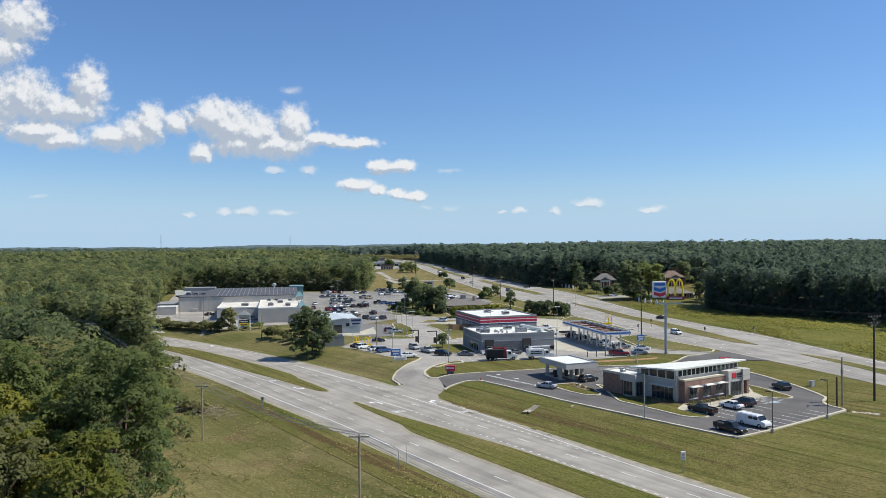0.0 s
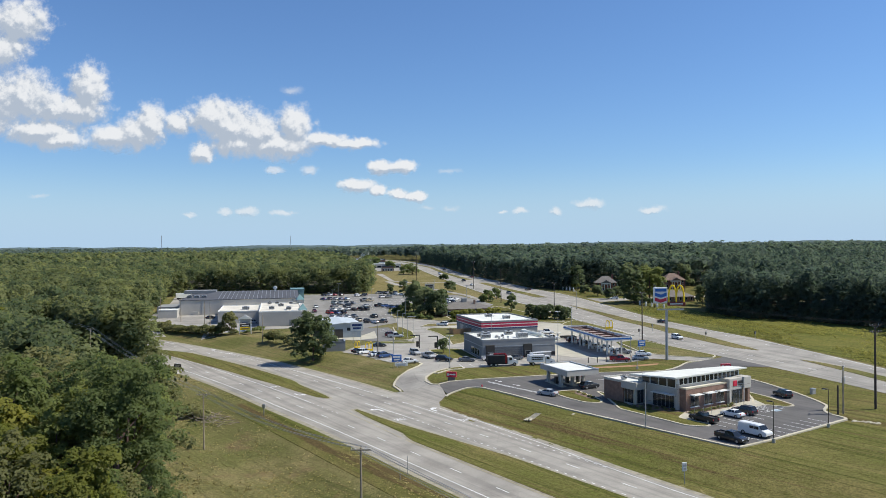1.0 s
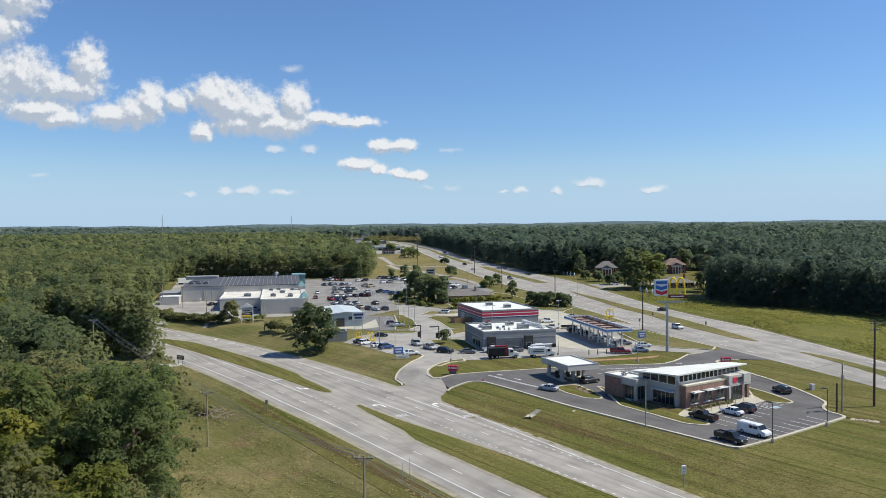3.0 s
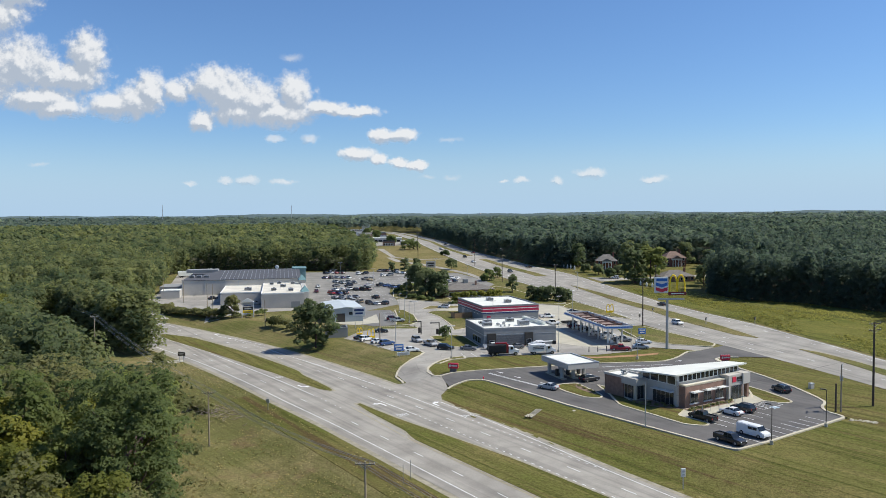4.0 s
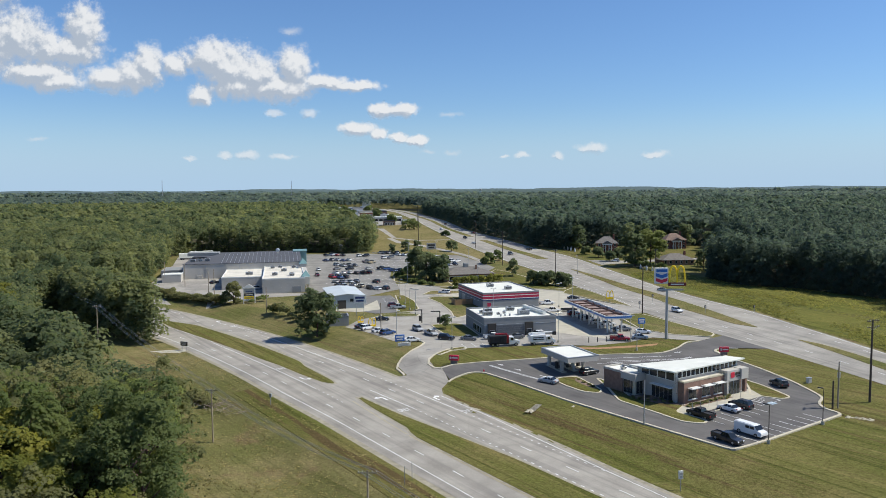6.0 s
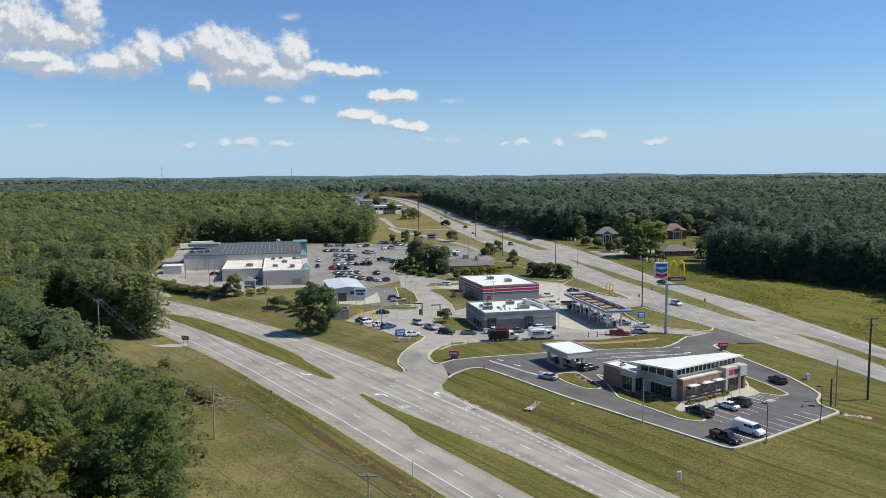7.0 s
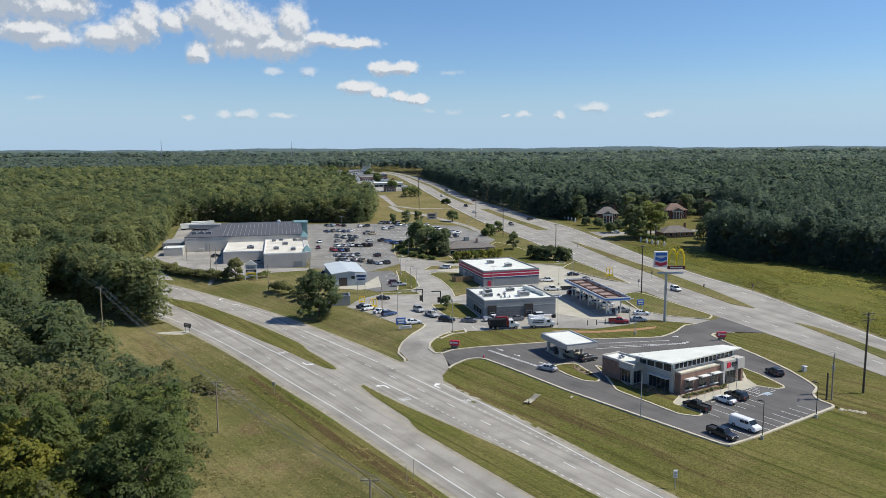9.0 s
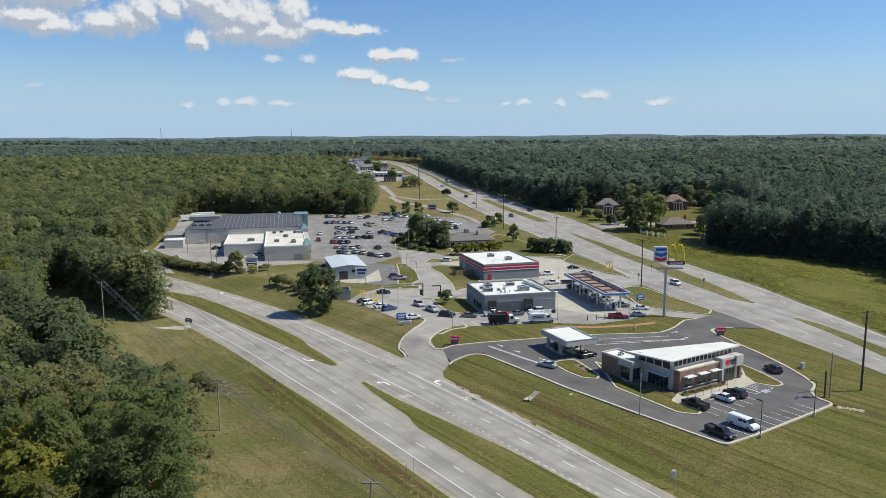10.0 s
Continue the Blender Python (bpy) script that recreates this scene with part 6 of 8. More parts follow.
def house(x, y, turn, w, d, h, rise, wall, roof, label, columns=True, z=None):
    """A hipped-roof house with windows and a white portico."""
    t = thing("house", x, y, z, turn, label, "house")
    part("wall", boxes((0, w, 0, d, -1.5, h)), wall, t)
    bm = bmesh.new()
    o = 0.6
    base = [bm.verts.new(v) for v in ((-o, -o, h), (w + o, -o, h), (w + o, d + o, h), (-o, d + o, h))]
    r = [bm.verts.new((w * 0.35, d / 2, h + rise)), bm.verts.new((w * 0.65, d / 2, h + rise))]
    bm.faces.new(base[::-1])
    bm.faces.new((base[0], base[1], r[1], r[0]))
    bm.faces.new((base[2], base[3], r[0], r[1]))
    bm.faces.new((base[1], base[2], r[1]))
    bm.faces.new((base[3], base[0], r[0]))
    part("roof", bm, roof, t, "hipped shingle roof")
    n = max(3, int(w / 3))
    rows = (1.0, 4.0) if h > 5 else (1.0,)
    for z0 in rows:
        for i in range(n):
            a = (i + 0.5) * w / n
            win = part("window", boxes((a - 0.6, a + 0.6, -0.1, -0.004, z0 - 0.1, z0 + 1.6)), WHITE, t)
            part("pane", boxes((a - 0.5, a + 0.5, -0.14, -0.1, z0, z0 + 1.5)), GLASS, win)
    if columns:
        part("portico", boxes((w / 2 - 3, w / 2 + 3, -2.6, -0.02, h - 0.9, h - 0.1), bevel=0.04), WHITE, t, "white portico")
        bm = bmesh.new()
        vs = [bm.verts.new(v) for v in ((w / 2 - 3.3, -2.8, h - 0.1), (w / 2 + 3.3, -2.8, h - 0.1), (w / 2, -2.8, h + 1.8), (w / 2 - 3.3, d / 2, h - 0.1), (w / 2 + 3.3, d / 2, h - 0.1), (w / 2, d / 2, h + 1.8))]
        for f in ((0, 1, 2), (5, 4, 3), (1, 4, 5, 2), (0, 2, 5, 3)):
            bm.faces.new([vs[i] for i in f])
        part("gable", bm, roof, t)
        for x2 in (-2.6, -1.0, 1.0, 2.6):
            bm = bmesh.new()
            tube(bm, (w / 2 + x2, -2.3, -0.8), (w / 2 + x2, -2.3, h - 0.9), 0.22, 0.2, 10)
            part("column", bm, WHITE, t)
        part("steps", boxes((w / 2 - 1.4, w / 2 + 1.4, -4.2, -2.7, -1.2, -0.2), (w / 2 - 1.4, w / 2 + 1.4, -5.2, -4.2, -1.2, -0.7)), CONCRETE, t)
    bm = boxes((w * 0.8, w * 0.8 + 1, d * 0.5, d * 0.5 + 0.8, h, h + rise + 1.2), bevel=0.03)
    part("chimney", bm, BRICKRED, t)
    return t


house(88.6, 464, -8, 12.5, 11, 5.7, 3.9, BRICKRED, SHINGLE, "two-storey brick house with a white columned portico")
house(136, 482, 4, 13.5, 11, 5.5, 4.2, BRICKRED, SHINGLEBROWN, "two-storey brick house with a white porch and brown roof")
house(111.5, 400, 10, 18, 10, 2.9, 3.2, BRICK, SHINGLE, "low brick house with a wide grey roof", False)
house(176, 455, -10, 15, 11, 6.0, 7.0, WHITE, SHINGLE, "pale house with a steep gable among pines", False)
house(215, 520, -20, 15, 11, 6.0, 7.0, WALLPALE, SHINGLE, "pale grey house half hidden among pines", False)


def diner():
    t = thing("diner", -4, 350, None, 14, "low restaurant with a hipped grey roof", "restaurant")
    part("wall", boxes((0, 24, 0, 15, -1, 3.4)), BRICK, t)
    bm = bmesh.new()
    base = [bm.verts.new(v) for v in ((-1, -1, 3.4), (25, -1, 3.4), (25, 16, 3.4), (-1, 16, 3.4))]
    r = [bm.verts.new((8, 7.5, 6.3)), bm.verts.new((17, 7.5, 6.3))]
    bm.faces.new(base[::-1])
    bm.faces.new((base[0], base[1], r[1], r[0]))
    bm.faces.new((base[2], base[3], r[0], r[1]))
    bm.faces.new((base[1], base[2], r[1]))
    bm.faces.new((base[3], base[0], r[0]))
    part("roof", bm, SHINGLE, t, "grey shingle hipped roof")
    part("cupola", boxes((11, 13.2, 6.4, 8.4, 5.6, 7.8), bevel=0.05), WALLGREY, t, "small grey roof tower")
    part("chimney", boxes((16, 16.8, 4, 4.8, 4, 7.2)), BRICK, t)
    window_row(t, 2, 22, 0.0, 0.6, 2.3, 7, -1, 0.6, WHITE)
    return t


diner()


def shop(x, y, turn, w, d, h, wall, roof, label):
    t = thing("shop_building", x, y, None, turn, label, "shop")
    part("wall", boxes((0, w, 0, d, -2, h)), wall, t)
    parapet_roof(t, 0, w, 0, d, h, roof, roof, 0.5)
    window_row(t, 1, w - 1, 0.0, 0.5, 2.4, 6, -1, 0.5, WHITE)
    window_row(t, 1, d - 1, w, 0.5, 2.4, 4, 1, 0.5, WHITE, axis="y")
    return t


draped("field", [(-52, 471), (-36, 466), (-10, 466), (8, 452), (16.5, 424), (29, 421), (15.5, 473), (-2.5, 556), (-16, 625), (-29, 696), (-38, 704), (-62, 689), (-80, 690), (-104, 698), (-68, 600), (-55, 548)], 0.045, DRYGRASS, None, "dry straw-coloured grass beside the highway", 10)
shop(-79, 742, 4, 29, 26, 4.0, WALLPALE, ROOFWHITE, "low far shop with a white roof")
far_trees = ((-128, 800, 13), (-120, 830, 14), (-134, 850, 15), (-140, 880, 15), (-126, 790, 12), (-150, 930, 15), (-152, 960, 15), (-160, 1000, 15), (-172, 1060, 15), (-112, 770, 12), (-108, 800, 10), (-84, 846, 7), (-92, 905, 8), (-112, 990, 9), (-118, 1060, 9), (-60, 735, 6))
shop(-64, 690, 6, 11, 10, 4.2, BRICK, ROOFGREY, "dark brick far shop")
shop(-48.5, 704, 6, 9, 8, 3.6, WALLPALE, ROOFWHITE, "small far shop with a white roof")
far_walls = ((WHITE, ROOFWHITE, "white"), (WALLPALE, ROOFTAN, "pale"), (BRICK, ROOFGREY, "brick"), (STEELBLUE, STEELBLUE, "pale blue"), (WALLGREY, ROOFWHITE, "grey"), (WALLPALE, ROOFGREY, "pale"), (BRICKRED, ROOFTAN, "red brick"))
for i in range(17):
    y = 832 + 24 * i
    wall, roof, word = far_walls[(i * 3) % 7]
    shop(b_at(B_LEFT, y) - 32 - 20 * ((i * 5) % 3), y, 6 + (i % 3) * 4, 9 + (i * 7) % 9, 9 + (i * 5) % 8, 3.4 + (i % 4) * 0.5, wall, roof, f"low {word} shop far off beside the highway")
shop(-150, 1244, 6, 14, 12, 12.0, WHITE, ROOFTAN, "tall white far building")

# ---- vehicles ----
PAINTS = {
    "white": (0.75, 0.75, 0.74), "silver": (0.42, 0.43, 0.44), "grey": (0.16, 0.165, 0.17), "black": (0.02, 0.02, 0.023),
    "red": (0.3, 0.02, 0.025), "blue": (0.035, 0.075, 0.19), "maroon": (0.11, 0.02, 0.025), "tan": (0.36, 0.3, 0.2),
}
PAINT = {k: surface("car_paint_" + k, v, 0.25, 0.0, 0.06, 0.8, 5.0, spec=0.6) for k, v in PAINTS.items()}
PLASTIC = surface("dark_trim_plastic", (0.03, 0.03, 0.032), 0.6)


def side_hull(bm, outline, half, taper=None):
    """A solid from a side outline (x, z); taper gives the half width at each outline point."""
    w = taper or [half] * len(outline)
    left = [bm.verts.new((x, k, z)) for (x, z), k in zip(outline, w)]
    right = [bm.verts.new((x, -k, z)) for (x, z), k in zip(outline, w)]
    bm.faces.new(left)
    bm.faces.new(right[::-1])
    n = len(outline)
    for i in range(n):
        bm.faces.new((left[i], right[i], right[(i + 1) % n], left[(i + 1) % n]))
    bmesh.ops.recalc_face_normals(bm, faces=bm.faces[:])
    return bm


KINDS = {
    # length, half width, wheel x, wheel radius, body outline, cabin outline, roof (x0, x1, z)
    "sedan": (2.35, 0.9, 1.38, 0.33,
              [(-2.35, 0.45), (-2.38, 0.78), (-2.25, 0.98), (-1.5, 1.02), (0.9, 0.98), (2.0, 0.86), (2.33, 0.68), (2.36, 0.4), (2.2, 0.22), (-2.2, 0.24)],
              [(-1.75, 0.98), (-1.0, 1.4), (0.2, 1.43), (1.15, 0.95)], (-0.95, 0.2, 1.43), "sedan"),
    "suv": (2.4, 0.95, 1.42, 0.37,
            [(-2.38, 0.5), (-2.4, 1.0), (-2.3, 1.12), (0.9, 1.1), (2.1, 1.0), (2.38, 0.8), (2.4, 0.45), (2.25, 0.28), (-2.25, 0.3)],
            [(-2.25, 1.1), (-1.95, 1.68), (0.25, 1.72), (1.05, 1.08)], (-1.95, 0.25, 1.72), "suv"),
    "pickup": (2.85, 0.97, 1.8, 0.39,
               [(-2.85, 0.6), (-2.85, 1.1), (-0.75, 1.1), (-0.75, 1.08), (1.4, 1.08), (2.55, 1.02), (2.83, 0.85), (2.85, 0.5), (2.7, 0.35), (-2.7, 0.4)],
               [(-0.8, 1.06), (-0.6, 1.75), (0.75, 1.78), (1.4, 1.05)], (-0.6, 0.75, 1.78), "pickup truck"),
    "van": (2.9, 1.0, 1.75, 0.38,
            [(-2.9, 0.45), (-2.92, 1.3), (-2.85, 2.0), (1.3, 2.02), (1.95, 1.3), (2.8, 1.08), (2.9, 0.8), (2.9, 0.4), (2.75, 0.3), (-2.75, 0.3)],
            [(0.75, 1.25), (0.75, 1.85), (1.25, 1.88), (1.98, 1.24)], (-2.8, 1.2, 2.06), "van"),
}
_cars = {}


def car_at(x, y, turn, kind="sedan", paint="silver", note="parked on asphalt", group="parked vehicles", z=None):
    """A vehicle: body, glasshouse, roof panel, wheels with rims, lamps."""
    m = pose(x, y, (height(x, y) + 0.11) if z is None else z, 0, 0, turn)
    key = (kind, paint)
    word = KINDS[kind][7]
    label = f"{paint} {word} {note}"
    if key in _cars:
        ob = copy_thing(_cars[key], m)
        return tagged(ob, label, "car", group)
    half, w, wx, wr, body, cabin, roof, _ = KINDS[kind]
    t = new({"sedan": "sedan_car", "suv": "suv_car", "pickup": "pickup_truck", "van": "van"}[kind])
    t.matrix_basis = m
    tagged(t, label, "car", group)
    bm = side_hull(bmesh.new(), body, w, [w * (0.93 if z2 > 0.9 else 1.0) for _, z2 in body])
    bmesh.ops.bevel(bm, geom=bm.edges[:], offset=0.05, segments=1, affect="EDGES")
    b = part("body", bm, PAINT[paint], t)
    if kind == "pickup":
        part("cargo_bed", boxes((-2.75, -0.85, -w * 0.8, w * 0.8, 1.0, 1.12)), PLASTIC, t, "dark open cargo bed")
        part("bed_wall", boxes((-2.85, -0.75, w * 0.82, w * 0.95, 1.05, 1.3), (-2.85, -0.75, -w * 0.95, -w * 0.82, 1.05, 1.3), (-2.88, -2.78, -w * 0.82, w * 0.82, 1.05, 1.3)), PAINT[paint], t)
    bm = side_hull(bmesh.new(), cabin, w * 0.8, [w * (0.9 if z2 < 1.3 else 0.74) for _, z2 in cabin])
    part("glasshouse", bm, CARGLASS, t, "dark tinted glass cabin")
    x0, x1, zr = roof
    part("roof", boxes((x0, x1, -w * 0.74, w * 0.74, zr - 0.05, zr + 0.035), bevel=0.03), PAINT[paint], t)
    bm = bmesh.new()
    for s in (-1, 1):
        for px in ([-1.0, -0.25] if kind == "sedan" else [-1.2, -0.3] if kind == "suv" else [0.1] if kind == "pickup" else []):
            tube(bm, (px, s * w * 0.9, cabin[0][1]), (px + 0.05, s * w * 0.755, zr), 0.05, 0.05, 4)
    if bm.verts:
        part("pillar", bm, PAINT[paint], t)
    else:
        bm.free()
    if kind == "van":
        part("windscreen", side_hull(bmesh.new(), [(1.36, 1.97), (1.94, 1.33), (2.02, 1.37), (1.44, 2.0)], 0.84), CARGLASS, t)
        part("side_window", boxes((0.55, 1.35, -w * 0.965 - 0.03, -w * 0.93, 1.35, 1.82)), CARGLASS, t)
        for px in (-0.4,):
            part("side_window", boxes((px, px + 0.8, -w * 0.965 - 0.03, -w * 0.93, 1.35, 1.8)), CARGLASS, t)
    for sx in (-wx, wx):
        for sy in (-1, 1):
            bm = bmesh.new()
            tube(bm, (sx, sy * (w - 0.2), wr), (sx, sy * (w + 0.015), wr), wr, wr, 14)
            tyre = part("wheel", bm, RUBBER, t, "black rubber tyre")
            bm = bmesh.new()
            tube(bm, (sx, sy * (w + 0.0), wr), (sx, sy * (w + 0.03), wr), wr * 0.62, wr * 0.55, 10)
            part("rim", bm, RIM, tyre)
    zl = body[6][1] if kind != "van" else 0.85
    for sy in (-1, 1):
        part("headlight", boxes((half - 0.12, half + 0.02, sy * w * 0.72 - 0.16, sy * w * 0.72 + 0.16, zl - 0.16, zl + 0.02)), LAMPCLEAR, t)
        part("tail_light", boxes((-half - 0.05, -half + 0.06, sy * w * 0.82 - 0.1, sy * w * 0.82 + 0.1, 0.75, 0.98)), LAMPRED, t)
    part("bumper", boxes((half - 0.05, half + 0.05, -w * 0.8, w * 0.8, 0.32, 0.5), (-half - 0.07, -half + 0.05, -w * 0.8, w * 0.8, 0.36, 0.54)), PLASTIC, t)
    _cars[key] = t
    return t


car_at(48.1, 144.9, 122, "pickup", "black", "parked before the bank")
car_at(55.1, 148.9, 122, "sedan", "white", "parked before the bank")
car_at(58.3, 151.2, 124, "suv", "black", "parked before the bank")
car_at(53.6, 134.3, -58, "van", "white", "parked at the lot's edge")
car_at(48.0, 130.4, -58, "pickup", "black", "parked at the lot's edge")
car_at(73.1, 167.6, 100, "suv", "black", "in the bank drive")
car_at(21.7, 171.3, 140, "sedan", "silver", "driving round the bank drive")
car_at(32.5, 179.1, 30, "suv", "black", "leaving the drive-through canopy")
for x, y, a, k, p in ((-11.3, 231.8, -62, "suv", "silver"), (-7.0, 224.8, -58, "pickup", "silver"), (-2.3, 217.7, -20, "suv", "black"), (4.3, 216.9, -8, "sedan", "grey"),
                      (-29.3, 237.0, 40, "sedan", "black"), (-27.3, 234.2, 40, "suv", "white"), (-23.0, 229.4, 36, "sedan", "white"), (-20.2, 226.0, 36, "suv", "blue"),
                      (-24.2, 250.6, 10, "sedan", "black"), (-12.1, 214.9, 20, "sedan", "white")):
    car_at(x, y, a, k, p, "queueing at the restaurant" if x > -12 else "parked beside the restaurant")
for x, y, a, k, p in ((11.5, 218.5, 12, "pickup", "white"), (18.3, 219.2, 192, "sedan", "grey"), (24.6, 222.2, 192, "suv", "white"), (35.4, 283.8, 16, "pickup", "white"), (35.0, 266.0, 12, "pickup", "white"),
                      (47.5, 297.2, 10, "sedan", "black"), (-3.9, 315.5, 160, "suv", "white"), (51.0, 286.2, 20, "sedan", "black")):
    car_at(x, y, a, k, p, "parked near the shops")
for x, y, a, k, p in ((41.6, 258.2, 14, "suv", "maroon"), (44.2, 250.6, 14, "suv", "black"), (46.6, 243.0, 14, "sedan", "white"), (48.6, 238.2, 14, "pickup", "white"), (51.6, 229.6, 10, "pickup", "grey"),
                      (47.8, 215.0, -8, "pickup", "red"), (57.2, 226.0, -6, "sedan", "white"), (54.2, 217.6, -10, "sedan", "silver")):
    car_at(x, y, a, k, p, "at the filling station")
for x, y, a, k, p in ((-93.0, 339.0, 10, "suv", "black"), (-87.6, 332.0, 30, "suv", "silver"), (-112.3, 349.2, 60, "sedan", "black"), (-22.5, 279.6, 10, "suv", "maroon"), (-20.6, 275.4, 10, "pickup", "silver"), (-53.0, 300.4, 15, "pickup", "blue"), (-70.2, 388.9, -70, "sedan", "white"), (-67.6, 370.6, -70, "sedan", "maroon"), (90, 418, 170, "suv", "white")):
    car_at(x, y, a, k, p, "parked on asphalt")
# the shopping centre's rows
AISLES = (
    (-77, 453, -66, 452), (-59, 449, -50, 449), (-73, 428, -57, 428), (-52, 418, -45, 418), (-63, 405, -50, 405), (-61, 392, -32, 391), (-59, 377, -41, 376), (-34, 383, -24, 383), (-59, 362, -45, 362), (-55, 349, -38, 349), (-52, 337, -39, 337), (-37, 330, -28, 330), (-45, 462, -34, 462), (-33, 453, -15, 453), (-16, 436, -3, 436), (-14, 421, 3, 421), (-6, 407, 3, 407), (-40, 439, -34, 438), (-36, 349, -34, 349),
)
for x0, y0, x1, y1 in AISLES:
    way = Vector((x1 - x0, y1 - y0, 0))
    slant = float(rng.choice((52, 232, 128, 308)))
    for i in range(int(way.length / 3.3) + 1):
        if rng.random() < 0.88:
            k = ("sedan", "suv", "pickup")[int(rng.choice(3, p=(0.45, 0.38, 0.17)))]
            p = list(PAINTS)[int(rng.choice(8, p=(0.24, 0.2, 0.16, 0.2, 0.05, 0.07, 0.05, 0.03)))]
            q = Vector((x0, y0, 0)) + way * min(1.0, i * 3.3 / max(way.length, 1))
            car_at(q.x + rng.uniform(-0.3, 0.3), q.y + rng.uniform(-1.6, 1.6), slant + rng.choice((0, 0, 180)) + rng.uniform(-5, 5), k, p, "parked in a full lot", "cars in the shopping centre lot")
for i in range(46):
    y = 760 + 9.6 * i
    car_at(b_at(B_LEFT, y) - 12 - 14 * (i % 3) - rng.uniform(0, 8), y, rng.uniform(0, 360), ("sedan", "suv")[i % 2], ("white", "silver", "black", "red", "blue", "grey")[(i * 5) % 6], "parked before far shops", "cars before the far shops")
for y, u, p, k in ((455, 0.3, "grey", "suv"), (520, 0.2, "white", "sedan"), (560, 0.3, "black", "suv"), (600, 0.8, "maroon", "sedan"), (640, 0.25, "white", "suv"), (700, 0.75, "black", "sedan"), (480, 0.8, "black", "pickup"), (320, 0.85, "black", "sedan"), (265, 0.3, "white", "suv")):
    car_at(b_mix(u)(y), y, 108 if u > 0.5 else 288, k, p, "driving on the highway", "cars on the highway")


def dump_truck():
    t = thing("dump_truck", 13.5, 209.2, None, 10, "dump truck with a black bed and red frame", "truck", "parked vehicles")
    part("dump_bed", boxes((-3.9, 1.0, -1.25, 1.25, 1.1, 3.1), bevel=0.05), PLASTIC, t, "black high-sided dump bed")
    part("bed_rib", boxes(*[(-3.7 + i * 0.8, -3.6 + i * 0.8, -1.32, -1.25, 1.1, 3.1) for i in range(6)]), PLASTIC, t)
    part("crane", boxes((1.1, 1.7, -0.9, 0.9, 0.9, 3.2), (-2.0, 1.4, -0.25, 0.25, 3.2, 3.6), bevel=0.04), PAINT["red"], t, "red folded loader crane")
    part("cab", side_hull(bmesh.new(), [(1.8, 0.7), (1.8, 2.6), (3.1, 2.65), (3.5, 1.7), (4.7, 1.55), (4.75, 0.6), (1.8, 0.6)], 1.1), PAINT["white"], t, "white cab")
    part("windscreen", boxes((3.12, 3.4, -0.95, 0.95, 1.75, 2.45)), CARGLASS, t)
    part("side_window", boxes((2.2, 3.0, -1.13, -1.1, 1.7, 2.4)), CARGLASS, t)
    part("chassis", boxes((-3.8, 4.6, -0.5, 0.5, 0.55, 1.0)), PLASTIC, t)
    for x in (-2.9, -1.6, 3.7):
        for s in (-1, 1):
            bm = bmesh.new()
            tube(bm, (x, s * 0.8, 0.52), (x, s * 1.15, 0.52), 0.52, None, 14)
            wh = part("wheel", bm, RUBBER, t)
            bm = bmesh.new()
            tube(bm, (x, s * 1.13, 0.52), (x, s * 1.18, 0.52), 0.28, None, 10)
            part("rim", bm, RIM, wh)
    return t


def bucket_truck():
    t = thing("bucket_truck", 24.5, 210.7, None, 10, "white utility truck with a folded boom", "truck", "parked vehicles")
    part("box_body", boxes((-3.3, 1.2, -1.2, 1.2, 0.9, 2.9), bevel=0.05), PAINT["white"], t, "white utility box body")
    part("lettering", boxes((-2.6, 0.6, -1.24, -1.2, 2.1, 2.35), (-2.6, 0.6, -1.24, -1.2, 1.6, 1.85)), PLASTIC, t, "two dark bars of lettering")
    part("cab", side_hull(bmesh.new(), [(1.4, 0.7), (1.4, 2.5), (2.6, 2.55), (3.0, 1.7), (4.0, 1.5), (4.05, 0.6), (1.4, 0.6)], 1.1), PAINT["white"], t, "white cab")
    part("windscreen", boxes((2.62, 2.92, -0.95, 0.95, 1.7, 2.35)), CARGLASS, t)
    part("side_window", boxes((1.7, 2.5, -1.13, -1.1, 1.65, 2.3)), CARGLASS, t)
    bm = bmesh.new()
    tube(bm, (-2.4, 0, 3.4), (3.6, 0, 3.6), 0.2, 0.16, 8)
    box(bm, -2.8, -2.0, -0.4, 0.4, 2.9, 3.5)
    part("boom", bm, PAINT["white"], t, "white folded boom")
    part("bucket", boxes((3.4, 4.4, -0.5, 0.5, 2.7, 3.7), bevel=0.06), PLASTIC, t, "dark lift bucket")
    for x in (-2.2, 3.0):
        for s in (-1, 1):
            bm = bmesh.new()
            tube(bm, (x, s * 0.8, 0.5), (x, s * 1.15, 0.5), 0.5, None, 14)
            wh = part("wheel", bm, RUBBER, t)
            bm = bmesh.new()
            tube(bm, (x, s * 1.13, 0.5), (x, s * 1.18, 0.5), 0.27, None, 10)
            part("rim", bm, RIM, wh)
    return t


dump_truck()
bucket_truck()


def trailer(x, y, turn, length, w, h, paint, label):
    t = thing("trailer", x, y, None, turn, label, "trailer")
    part("box_body", boxes((0, length, -w / 2, w / 2, 1.0, 1.0 + h), bevel=0.05), paint, t)
    part("chassis", boxes((0.5, length - 0.5, -0.5, 0.5, 0.6, 1.0)), PLASTIC, t)
    part("landing_leg", boxes((length - 2.2, length - 2.0, -0.7, -0.5, 0.0, 0.7), (length - 2.2, length - 2.0, 0.5, 0.7, 0.0, 0.7)), STEEL, t)
    for k in (1.2, 2.4):
        for s in (-1, 1):
            bm = bmesh.new()
            tube(bm, (k, s * (w / 2 - 0.35), 0.48), (k, s * (w / 2 - 0.02), 0.48), 0.48, None, 12)
            part("wheel", bm, RUBBER, t)
    return t


